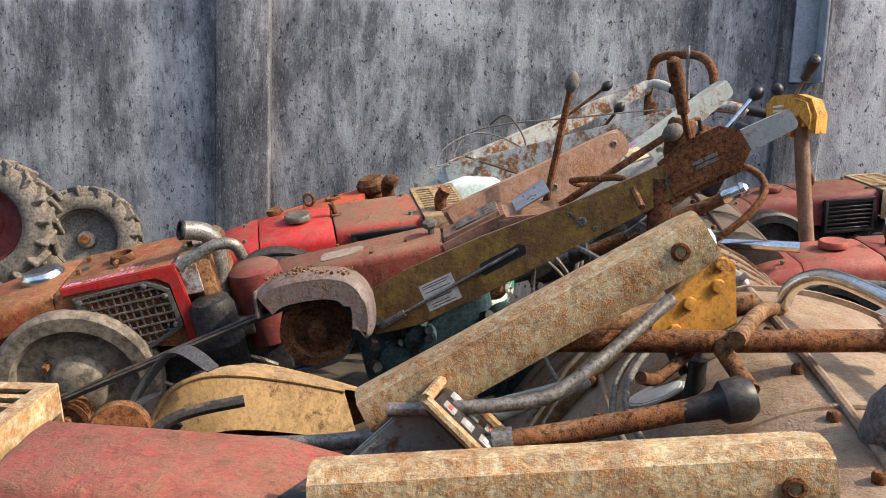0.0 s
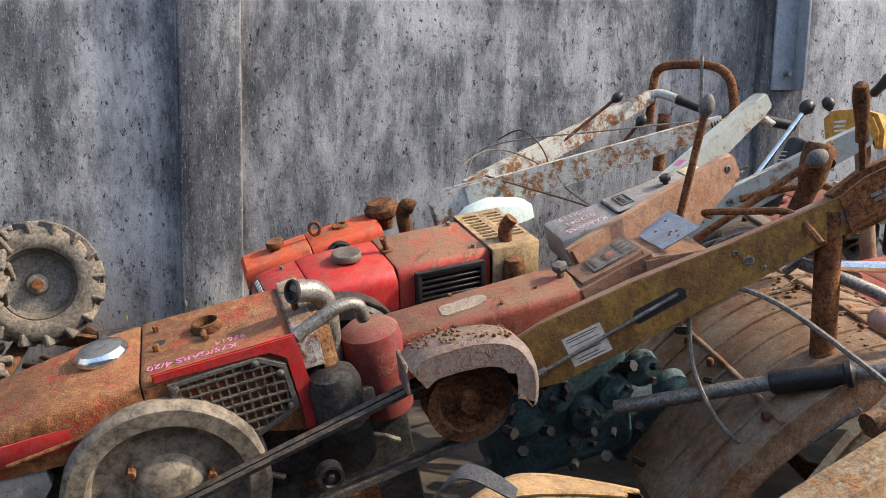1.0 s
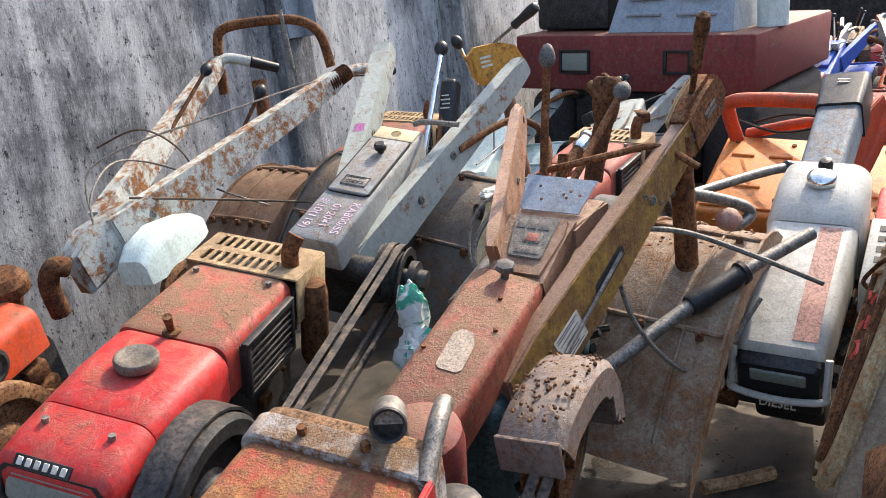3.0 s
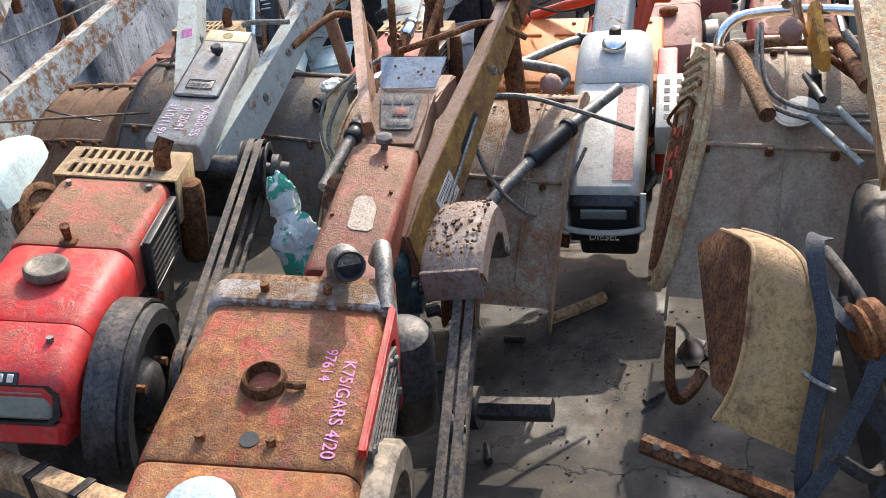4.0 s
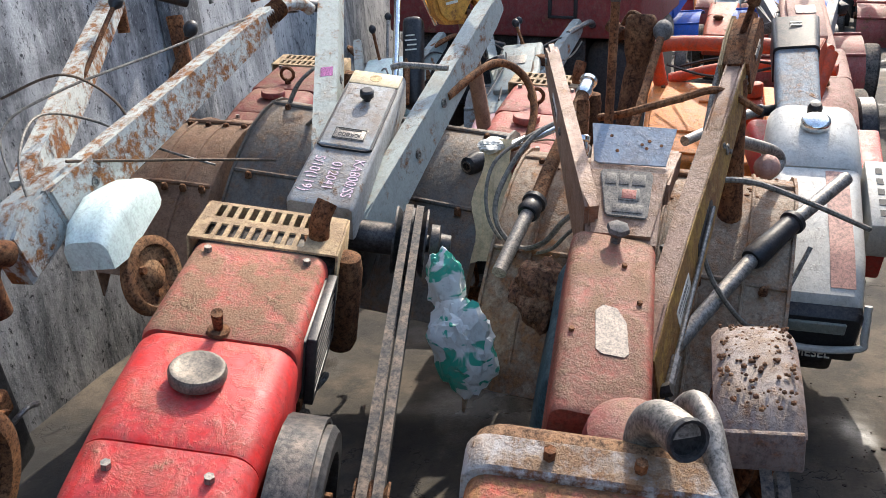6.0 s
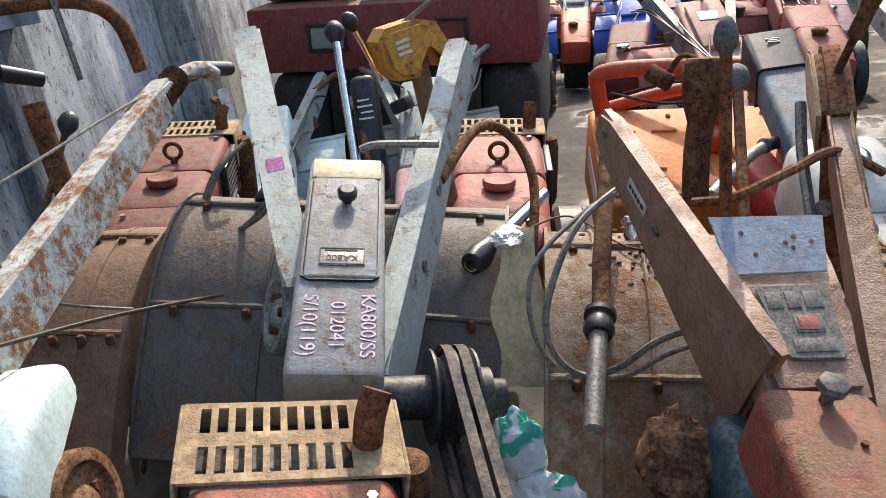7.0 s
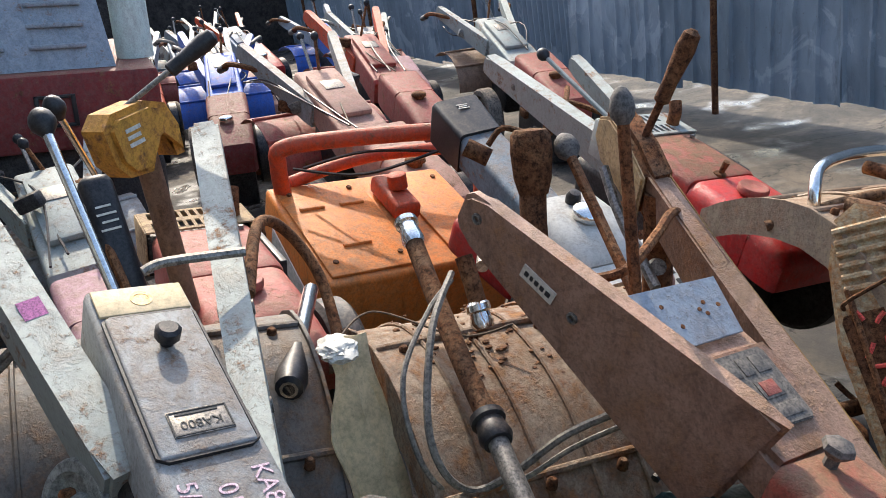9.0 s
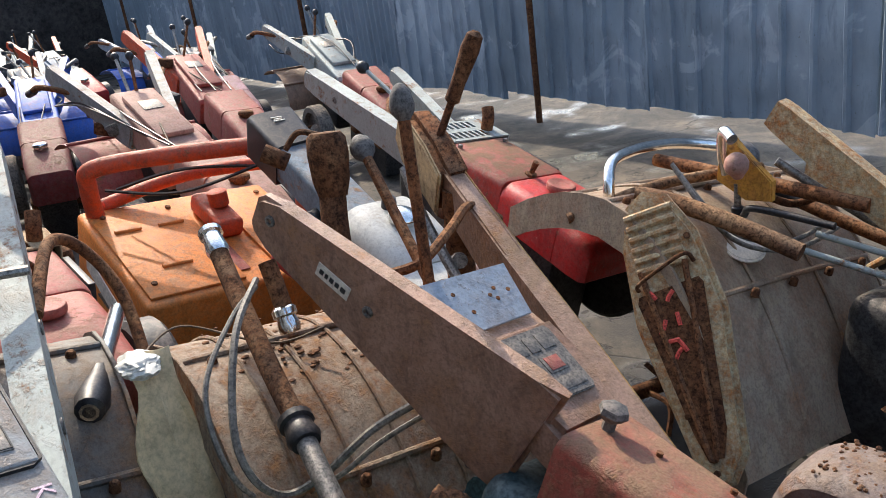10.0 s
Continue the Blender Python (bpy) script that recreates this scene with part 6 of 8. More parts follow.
# engines standing further back
red_engine("power_tiller", fr((1.31, 3.925, 0.868), 9, 6, 8), "faded red diesel engine with a lifting eye, by the wall", RED_DARK, TAN, False, True, RED_DARK, False, "engines behind")
red_engine("power_tiller", fr((1.21, 2.90, 0.755), 2, 5, 8), "sun-faded red diesel engine with dusty hood", RED_FADED, TAN, False, True, RED_FADED, False, "engines behind")
red_tail = red_engine("power_tiller", fr((1.10, 1.40, 0.66), 0, 14, 8), "red power tiller with a pale slotted plate and long pale arms", RED, WHITE_RUST, False, False, RED_FADED, False, "engines behind")
arm_beam(red_tail, (1.72, 1.38, 0.60), (2.62, 1.447, 0.925), 0.15, 0.085, 0.06, WHITE_RUST, "arm", "pale grey-green handle arm", holes=((0.75, 0, 0.014),))
arm_beam(red_tail, (1.85, 1.14, 0.56), (2.55, 1.056, 0.870), 0.10, 0.075, 0.05, WHITE_RUST, "arm", "pale grey-green handle arm")
lever(red_tail, (1.95, 1.22, 0.66), (2.42, 1.27, 0.93), 0.010, 0.028, WHITE_RUST, BLACK)
for dy in (-0.06, 0.09):
    bm_bar = B()
    tube(bm_bar, [(1.9, 1.25 + dy, 0.62), (2.15, 1.26 + dy, 0.72), (2.45, 1.25 - dy, 0.78)], 0.012, 8)
    part("control_rod", bm_bar, RUSTY, red_tail)
bm_case = B()
box(bm_case, fr((1.80, 1.28, 0.40), 0, 8), (-0.25, 0.30), (-0.12, 0.12), (-0.28, 0.16), 0.04, 3)
part("gear_case", bm_case, IRON, red_tail, "dark gear case")


# ---------- the wide tiller hood with the cream beam and loose guards ----------
def beam(name, p, q, h, d, mat, label, parent, taper=1.0):
    """A pressed beam with folded edges, a raised centre and a bolt hole at the end."""
    m = between(p, q)
    L = (Vector(q) - Vector(p)).length
    bm = B()
    rings = []
    for x, s in ((0.0, 1.0), (0.01, 1.0), (L - 0.03, taper), (L, taper * 0.9)):
        rings.append([m @ Vector((x, y * d, z * h * s)) for y, z in ((-0.5, -0.5), (-0.62, -0.30), (-0.62, 0.10), (-0.5, 0.36), (-0.1, 0.5), (0.5, 0.5), (0.5, -0.5))])
    ring_faces(bm, rings)
    b = part(name, bm, mat, parent, label, 25)
    bm = B()
    lathe(bm, m @ Vector((L - 0.05, -0.6 * d, 0)), m.to_3x3() @ Vector((0, -1, 0)), [(0, 0.015), (0.004, 0.014), (0.005, 0.009), (0.001, 0.008), (0.001, 0)], 14)
    part("bolt_eye", bm, RUSTY, b)
    return b


def cream_machine():
    e = thing("power_tiller", (0.15, 1.35, 0), "stripped power tiller with cream beams, rusty levers and loose guards", "power tiller")
    beam("arm", (-0.135, 1.285, 0.645), (0.362, 1.282, 0.962), 0.092, 0.055, CREAM_RUST, "cream pressed-steel arm, rust showing through", e, 0.85)
    beam("arm", (-0.16, 0.985, 0.635), (0.455, 0.985, 0.715), 0.10, 0.055, CREAM_RUST, "cream pressed-steel arm, rust showing through", e, 0.9)
    # console with keys
    cm = fr((0.035, 1.205, 0.665), -10, -40)
    bm = B()
    box(bm, cm, (-0.075, 0.095), (-0.05, 0.055), (-0.02, 0.0), 0.008)
    con = part("shift_console", bm, BLACK, e, "black shift console with pale markings in a cream frame")
    bm = B()
    for a, b in (((-0.085, -0.058), (0.105, -0.058)), ((-0.085, 0.063), (0.105, 0.063)), ((-0.085, -0.058), (-0.085, 0.063))):
        tube(bm, [cm @ Vector((*a, 0.0)), cm @ Vector((*b, 0.0))], 0.009, 8)
    part("console_frame", bm, CREAM_RUST, con)
    for k in range(7):
        bm = B()
        x, y = -0.05 + 0.035 * (k % 4), -0.022 + 0.045 * (k // 4)
        box(bm, cm, (x - 0.011, x + 0.011), (y - 0.012, y + 0.012), (0.0, 0.004), 0.001)
        key = part("key", bm, GREY_PAINT, con)
        bm = B()
        box(bm, cm, (x - 0.004, x + 0.004), (y - 0.007, y + 0.007), (0.004, 0.0052), 0)
        part("mark", bm, PALE if k % 3 else RED_MARK, key)
    bm = B()
    slab(bm, fr((-0.17, 1.26, 0.565), 12, 18), [(-0.10, -0.06), (0.02, -0.10), (0.16, -0.10), (0.20, 0.06), (0.12, 0.085), (-0.02, 0.02)], -0.05, -0.04, 0.003)
    part("bracket", bm, WHITE_RUST, e, "pale cast bracket")
    # pipes and rods
    rods = (([(0.06, 1.20, 0.645), (0.20, 1.205, 0.675), (0.36, 1.21, 0.715)], 0.017, RUSTY), ([(0.10, 1.31, 0.775), (0.35, 1.32, 0.785), (0.70, 1.34, 0.80)], 0.018, RUSTY),
            ([(0.40, 1.33, 0.79), (0.43, 1.22, 0.74)], 0.014, RUSTY), ([(-0.10, 1.22, 0.68), (0.10, 1.23, 0.70), (0.18, 1.25, 0.735), (0.33, 1.33, 0.85)], 0.011, STEEL),
            ([(-0.42, 1.30, 0.575), (-0.2, 1.28, 0.60), (0.0, 1.26, 0.65)], 0.014, STEEL), ([(0.02, 1.30, 0.66), (0.2, 1.36, 0.70)], 0.008, WHITE_RUST), ([(0.02, 1.33, 0.62), (0.22, 1.42, 0.68)], 0.008, WHITE_RUST),
            ([(0.13, 1.40, 0.745), (0.32, 1.42, 0.755), (0.36, 1.41, 0.73), (0.375, 1.40, 0.71)], 0.009, BLACK), ([(0.36, 1.46, 0.93), (0.40, 1.44, 0.94), (0.41, 1.43, 0.88), (0.405, 1.42, 0.83)], 0.014, CHROME))
    for k, (pts, r, mat) in enumerate(rods):
        bm = B()
        tube(bm, pts, r, 10)
        part("rod", bm, mat, e)
    bm = B()
    lathe(bm, (0.36, 1.21, 0.715), (0.95, 0.03, 0.28), [(-0.03, 0.017), (0, 0.02), (0.02, 0.022), (0.03, 0.032), (0.06, 0.034), (0.075, 0.024), (0.078, 0)], 14)
    part("grip", bm, BLACK, e, "black rubber lever knob")
    bm = B()
    lathe(bm, (0.06, 1.20, 0.645), (1, 0, 0.2), [(-0.05, 0.012), (0, 0.012), (0.0, 0.022), (0.03, 0.022), (0.03, 0)], 12)
    part("ferrule", bm, STEEL, e)
    bm = B()
    lathe(bm, (0.60, 1.10, 0.75), (0.1, -0.5, 1), [(-0.10, 0.03), (-0.05, 0.05), (0.0, 0.055), (0.035, 0.045), (0.055, 0.02), (0.056, 0)], 22)
    part("lamp_shell", bm, plain("dull_lamp_shell", (0.16, 0.155, 0.15), 0.42, 0.3, 0.5, 30, 0.3, 0.4), e, "dented grey metal lamp shell")
    grip_lever(e, (0.394, 1.394, 0.80), (0.391, 1.392, 0.645), 0.009, 0.62, 0.019, STEEL, BLACK)
    # rusty gear plate
    bm = B()
    pm = fr((0.365, 1.385, 0.835), 8, 12)
    slab(bm, pm, [(-0.075, -0.055), (-0.01, -0.075), (0.075, -0.05), (0.085, 0.05), (0.06, 0.075), (0.03, 0.05), (-0.065, -0.005)], -0.012, 0.012, 0.004)
    gp = part("gear_plate", bm, YELLOW, e, "orange-rusted cast gear plate")
    for x, z in ((0.0, 0.0), (0.05, 0.02), (-0.03, -0.04), (0.06, 0.055)):
        bm = B()
        lathe(bm, pm @ Vector((x, -0.012, z)), pm.to_3x3() @ Vector((0, -1, 0)), [(0, 0.012), (0.006, 0.01), (0.007, 0)], 10)
        part("boss", bm, YELLOW, gp)
    bm = B()
    ball_knob(bm, (0.355, 1.45, 0.865), (0, 0.2, 1), 0.03, 1.1)
    part("knob", bm, PINK, e)
    # dusty red bonnet and slotted plate
    hm = fr((-0.24, 1.085, 0.63), 4, -3, 6)
    bm = B()
    hull(bm, hm, [(-0.36, 0.20, -0.01, -0.14, 0.03), (-0.34, 0.22, 0.005, -0.14, 0.035), (0.0, 0.225, 0.008, -0.14, 0.035), (0.16, 0.215, -0.025, -0.14, 0.03), (0.22, 0.20, -0.05, -0.14, 0.02)], 5)
    part("bonnet", bm, painted("scuffed_red_bonnet", (0.36, 0.07, 0.055), 0.36, 0.45, 0.4, paint2=(0.30, 0.12, 0.09), soft=0.12), e, "dull pinkish-red bonnet scuffed to bare paint")
    bm = B()
    flat(bm, hm @ pose(0.13, -0.03, -0.008, 0, 9, 0), [(-0.11, -0.06), (0.08, -0.06), (0.08, 0.05), (-0.06, 0.05)], 0.0, 0.008, 0.002)
    part("dash_panel", bm, BLACK, e)
    vm = fr((-0.70, 1.14, 0.645), -4, 3, 8)
    vent_plate(e, vm, -0.13, 0.06, 0.26, 0.01, CREAM_RUST, 6, 1, "cream slotted vent plate, rust at the edges")
    bm = B()
    lathe(bm, (-0.60, 1.42, 0.545), (0.3, -0.9, 0.2), [(0, 0), (0, 0.045), (0.01, 0.055), (0.02, 0.045), (0.03, 0.055), (0.05, 0.05), (0.05, 0)], 20)
    part("pulley", bm, RUSTY, e)
    bm = B()
    box(bm, fr((-0.25, 1.2, 0.32), 0, 4, 6), (-0.42, 0.40), (-0.20, 0.16), (-0.24, 0.20), 0.05, 3)
    part("engine_block", bm, IRON, e, "oily black engine block")
    moved(e, set(), (0.043, 0.019, 0.008))
    early = set(e.children_recursive)
    for k, pts in enumerate(([(-0.42, 1.47, 0.56), (-0.50, 1.43, 0.46), (-0.56, 1.40, 0.33), (-0.52, 1.38, 0.20)], [(-0.30, 1.48, 0.60), (-0.42, 1.44, 0.57), (-0.50, 1.40, 0.48), (-0.55, 1.37, 0.38)], [(-0.60, 1.50, 0.36), (-0.58, 1.44, 0.30), (-0.50, 1.40, 0.26)])):
        bm = B()
        tube(bm, pts, (0.016, 0.011, 0.013)[k], 9)
        part("hose", bm, RUBBER, e)
    bm = B()
    tube(bm, [(0.02, 1.80, 0.26), (-0.02, 1.81, 0.14), (0.0, 1.80, 0.06), (0.06, 1.77, 0.04), (0.12, 1.74, 0.06)], 0.012, 8, 5, 0.018)
    part("tine", bm, RUST_DARK, e, "curved rusty tine")
    # bars and cables on the wide hood
    for pts, r, mat in (([(0.62, 1.63, 0.795), (0.54, 1.61, 0.79), (0.38, 1.585, 0.76), (0.22, 1.555, 0.715)], 0.021, RUST_PALE), ([(0.58, 1.55, 0.86), (0.42, 1.54, 0.72), (0.36, 1.40, 0.66), (0.38, 1.2, 0.64)], 0.006, CABLE), ([(0.56, 1.56, 0.85), (0.40, 1.56, 0.71), (0.34, 1.40, 0.645), (0.36, 1.15, 0.63)], 0.006, CABLE),
                        ([(0.680, 1.668, 0.74), (0.692, 1.656, 0.818), (0.730, 1.600, 0.856), (0.765, 1.48, 0.852), (0.790, 1.35, 0.832), (0.795, 1.24, 0.808), (0.750, 1.12, 0.775), (0.70, 1.05, 0.735)], 0.015, CHROME), ([(0.75, 1.75, 0.74), (0.62, 1.55, 0.80), (0.50, 1.30, 0.80)], 0.014, RUST_PALE), ([(0.48, 1.40, 0.78), (0.40, 1.33, 0.73), (0.36, 1.28, 0.74)], 0.010, RUST_DARK)):
        bm = B()
        tube(bm, pts, r, 10)
        part("rod", bm, mat, e)
    bm = B()
    lathe(bm, (0.425, 1.478, 0.655), (-0.45, 0.1, 0.9), [(0, 0.055), (0.004, 0.055), (0.004, 0.048), (0.0055, 0.047), (0.0055, 0)], 24)
    st = part("round_sticker", bm, PALE, e, "worn round yellow-white sticker")
    moved(e, early, (-0.042, -0.016, 0.012))
    # sand-brown fender: folded over at the crest, falling to a straight lower edge
    rim = curve_pts([(-0.150, 1.650, 0.580), (-0.27, 1.620, 0.618), (-0.375, 1.592, 0.638), (-0.435, 1.598, 0.590), (-0.50, 1.614, 0.505), (-0.545, 1.640, 0.435), (-0.56, 1.674, 0.380)], 4)
    low = curve_pts([(-0.187, 1.608, 0.594), (-0.30, 1.560, 0.625), (-0.42, 1.515, 0.640), (-0.50, 1.499, 0.600), (-0.545, 1.496, 0.492), (-0.565, 1.508, 0.390), (-0.572, 1.521, 0.305)], 4)
    out = Vector((-0.75, 0.0, 0.5))
    grid = [[a.lerp(b, u / 8) + out * 0.014 * math.sin(math.pi * u / 8) ** 0.6 for u in range(9)] for a, b in zip(rim, low)]
    bm = B()
    sheet(bm, grid, 0.005)
    fender = part("fender", bm, BEIGE, e, "sand-brown curved belt fender")
    n = len(rim)
    deep = [Vector((-0.103, 1.702, 0.524)).lerp(Vector((-0.50, 1.672, 0.36)), i / (n - 1)) for i in range(n)]
    bm = B()
    # inner flange: the shade inside the fender is painted with the dark rust material
    sheet(bm, [[a.lerp(b, u / 4) for u in range(5)] for a, b in zip(rim[:-3], deep)], 0.004)
    part("fender_flange_shade", bm, RUST_DARK, fender, "inner flange of the fender, its shade put into a dark colour")
    bm = B()
    sheet(bm, [[a.lerp(a + Vector((0.035, -0.015, -0.10)), u / 4) for u in range(5)] for a in low], 0.004)
    part("fender_skirt", bm, BEIGE, fender)
    for edge in (rim, low):
        bm = B()
        tube(bm, edge[::2], 0.005, 8, 3)
        part("fender_rim", bm, BEIGE, fender)
    # hexagonal axle with drilled end
    bm = B()
    cyl(bm, (-0.480, 1.820, 0.262), (-0.590, 1.480, 0.190), 0.021, seg=6)
    ax = part("axle", bm, RUST_DARK, e, "rusty hexagonal axle, wheel removed")
    # drilled holes as dark discs, the shade in them given by colour
    for k in (0.10, 0.22):
        c = Vector((-0.480, 1.820, 0.262)).lerp(Vector((-0.590, 1.480, 0.190)), k)
        part("pin_hole_shade", lathe(B(), c + Vector((-0.012, 0.003, 0.0145)), (-0.55, 0.05, 0.83), [(0, 0.008), (0.003, 0.008), (0.0035, 0.006), (0.0035, 0)], 12), IRON, ax)
    # slack webbing straps
    for width, pts in ((0.030, [(-0.40, 1.47, 0.665), (-0.47, 1.492, 0.692), (-0.525, 1.492, 0.640), (-0.563, 1.484, 0.570), (-0.590, 1.499, 0.476), (-0.620, 1.519, 0.392), (-0.640, 1.530, 0.29), (-0.60, 1.51, 0.17)]),
                       (0.024, [(-0.50, 1.488, 0.615), (-0.545, 1.462, 0.590), (-0.570, 1.432, 0.575), (-0.575, 1.39, 0.565), (-0.56, 1.34, 0.56)]),
                       (0.028, [(-0.58, 1.40, 0.545), (-0.615, 1.425, 0.49), (-0.625, 1.455, 0.42), (-0.65, 1.49, 0.35), (-0.66, 1.54, 0.27), (-0.63, 1.56, 0.19)]),
                       (0.026, [(-0.55, 1.39, 0.50), (-0.60, 1.43, 0.455), (-0.612, 1.40, 0.40), (-0.60, 1.37, 0.33), (-0.59, 1.40, 0.24)])):
        rings, line = [], curve_pts(pts, 7)
        for i, q in enumerate(line):
            run = (line[min(i + 1, len(line) - 1)] - line[max(i - 1, 0)]).normalized()
            across = Vector((0.35, 0.92, 0.1 + 0.35 * math.sin(i * 0.35)))
            across = (across - run * across.dot(run)).normalized()
            up = run.cross(across) * 0.0012
            rings.append([q - across * width / 2 + up, q + across * width / 2 + up, q + across * width / 2 - up, q - across * width / 2 - up])
        bm = B()
        ring_faces(bm, rings)
        part("webbing_strap", bm, WEBBING, e, "slack dark grey woven strap")
    bm = B()
    tube(bm, [(-0.585, 1.525, 0.500), (-0.600, 1.500, 0.486), (-0.610, 1.475, 0.478)], 0.0045, 8)
    part("strap_wire", bm, STEEL, e)
    return e


cream_machine()


def cream_guard():
    """The ribbed cream plate with red marker strokes that leans on the wide hood."""
    e = thing("belt_guard", (0.35, 1.83, 0.2), "ribbed cream guard plate with red marker strokes, rust-pitted", "guard plate")
    ax = Vector((0.345, -0.155, 0.561)).normalized()
    nz = Vector((-0.22, 1.1, 0.74))
    nz = (nz - ax * nz.dot(ax)).normalized()
    ay = nz.cross(ax)
    m = Matrix(((ax.x, ay.x, nz.x, 0.150), (ax.y, ay.y, nz.y, 1.850), (ax.z, ay.z, nz.z, 0.285), (0, 0, 0, 1)))
    bm = B()
    out = [(0.0, -0.03), (0.06, -0.075), (0.38, -0.12), (0.56, -0.10), (0.66, -0.055), (0.685, 0.0), (0.66, 0.05), (0.56, 0.085), (0.38, 0.10), (0.06, 0.05), (0.0, 0.02)]
    flat(bm, m, out, -0.035, 0.0, 0.012)
    p = part("plate", bm, CREAM_RUST, e)
    bm = B()
    flat(bm, m, [(0.06, -0.025), (0.12, -0.048), (0.44, -0.088), (0.455, -0.08), (0.445, 0.070), (0.43, 0.076), (0.12, 0.028), (0.06, 0.012)], 0.0005, 0.0028, 0.001)
    part("rusted_panel", bm, RUST_PIT, p, "pitted rust-brown middle of the plate")
    for k in range(6):
        bm = B()
        x = 0.50 + 0.026 * k
        tube(bm, [m @ Vector((x, -0.065, 0.0)), m @ Vector((x, 0.055, 0.0))], 0.009, 8)
        part("rib", bm, CREAM_RUST, p)
    bm = B()
    tube(bm, [m @ Vector(q) for q in ((0.50, -0.06, 0.004), (0.12, -0.02, 0.004), (0.06, 0.0, 0.004), (0.12, 0.01, 0.004), (0.50, 0.05, 0.004))], 0.007, 8)
    part("raised_edge", bm, RUSTY, p)
    bm = B()
    tube(bm, [m @ Vector(q) for q in ((0.49, -0.08, 0.004), (0.51, -0.07, 0.022), (0.49, 0.0, 0.026), (0.47, 0.055, 0.022), (0.46, 0.065, 0.004))], 0.005, 8)
    part("wire_handle", bm, RUST_DARK, p)
    for x, y, dx, dy in ((0.43, 0.03, 0.03, 0.02), (0.42, 0.005, 0.02, -0.02), (0.38, 0.02, -0.03, 0.02), (0.36, -0.01, 0.03, 0.0), (0.33, 0.0, 0.0, 0.035), (0.30, -0.01, 0.03, 0.015), (0.29, 0.02, 0.02, -0.02)):
        part("marker_stroke", tube(B(), [m @ Vector((x, y, 0.002)), m @ Vector((x + dx * 0.5, y + dy * 0.4, 0.003)), m @ Vector((x + dx, y + dy, 0.002))], 0.0055, 6), RED_MARK, p)
    bolts(p, m, [(0.03, 0.0, 0), (0.16, 0.03, 0), (0.55, -0.08, 0)], 0.008, 0.006, RUST_DARK)


cream_guard()


# ---------- loose things ----------
def tyre_wheel(p, axis, r, w, rim_mat, label, lugs=18):
    e = thing("tyre", (p[0], p[1], 0), label, "tyre")
    a = Vector(axis).normalized()
    bm = B()
    prof = [(-w * 0.42, r * 0.60), (-w * 0.5, r * 0.68), (-w * 0.48, r * 0.84), (-w * 0.36, r * 0.93), (0, r * 0.95), (w * 0.36, r * 0.93), (w * 0.48, r * 0.84), (w * 0.5, r * 0.68), (w * 0.42, r * 0.60), (w * 0.1, r * 0.56), (-w * 0.1, r * 0.56), (-w * 0.42, r * 0.60)]
    m = a.to_track_quat('Z', 'Y').to_matrix()
    n = 48
    rings = [[Vector(p) + m @ Vector((math.cos(2 * math.pi * i / n) * rr, math.sin(2 * math.pi * i / n) * rr, z)) for i in range(n)] for z, rr in prof]
    ring_faces(bm, rings, False)
    part("casing", bm, TYRE, e)
    for k in range(lugs):
        for s in (-1, 1):
            t = 2 * math.pi * (k + (0.5 if s > 0 else 0)) / lugs
            bm = B()
            lm = Matrix.Translation(p) @ m.to_4x4() @ Matrix.Rotation(t, 4, 'Z') @ Matrix.Translation((r * 0.90, 0, s * w * 0.25)) @ pose(0, 0, 0, s * 38, 0, 0)
            box(bm, lm, (-0.02, r * 0.13), (-0.013, 0.013), (-w * 0.32, w * 0.30), 0.006, 1)
            part("lug", bm, TYRE, e)
    bm = B()
    lathe(bm, Vector(p) - a * w * 0.3, a, [(0, 0), (0, r * 0.57), (w * 0.1, r * 0.60), (w * 0.62, r * 0.60), (w * 0.66, r * 0.57), (w * 0.5, r * 0.54), (w * 0.25, r * 0.50), (w * 0.22, r * 0.2), (w * 0.4, r * 0.16), (w * 0.42, 0)], 30)
    rim = part("rim", bm, rim_mat, e)
    bm = B()
    cyl(bm, Vector(p), Vector(p) + a * w * 0.5, r * 0.09, seg=10)
    part("hub", bm, RUSTY, rim)
    return e


tyre_wheel((-2.12, 3.62, 0.60), (0.1, -1, 0.08), 0.285, 0.17, RED_DARK, "worn lugged tractor tyre on a dull red rim")
tyre_wheel((-1.80, 3.86, 0.52), (0.3, -1, 0.1), 0.24, 0.15, STEEL, "worn lugged tractor tyre on a grey rim", 16)
tyre_wheel((-2.02, 3.10, 0.14), (0.08, -0.5, 0.9), 0.27, 0.15, RUSTY, "lugged tyre lying flat with a rusty rim", 16)
tyre_wheel((-2.15, 3.62, 0.18), (0.05, -0.2, 1), 0.30, 0.16, RUSTY, "lugged tyre lying at the bottom of the heap", 16)


def scrap_pile():
    rnd = random.Random(11)
    e = thing("scrap_heap", (-1.2, 3.9, 0), "low heap of rusty bars and engine scrap by the wall", "scrap", kind="stuff")
    bm = B()
    for k in range(60):
        x, y = rnd.uniform(-1.9, -0.7), rnd.uniform(3.55, 4.2)
        z = rnd.uniform(0.03, 0.22)
        m = fr((x, y, z), rnd.uniform(0, 180), rnd.uniform(-15, 25), rnd.uniform(0, 90))
        box(bm, m, (-rnd.uniform(0.05, 0.3), rnd.uniform(0.05, 0.3)), (-rnd.uniform(0.01, 0.05), 0.02), (-0.015, rnd.uniform(0.0, 0.03)), 0.006)
    part("scrap", bm, RUST_DARK, e)
    bm = B()
    cyl(bm, (-1.55, 3.75, 0.30), (-1.05, 3.95, 0.33), 0.05, seg=14)
    part("pipe", bm, IRON, e)


scrap_pile()


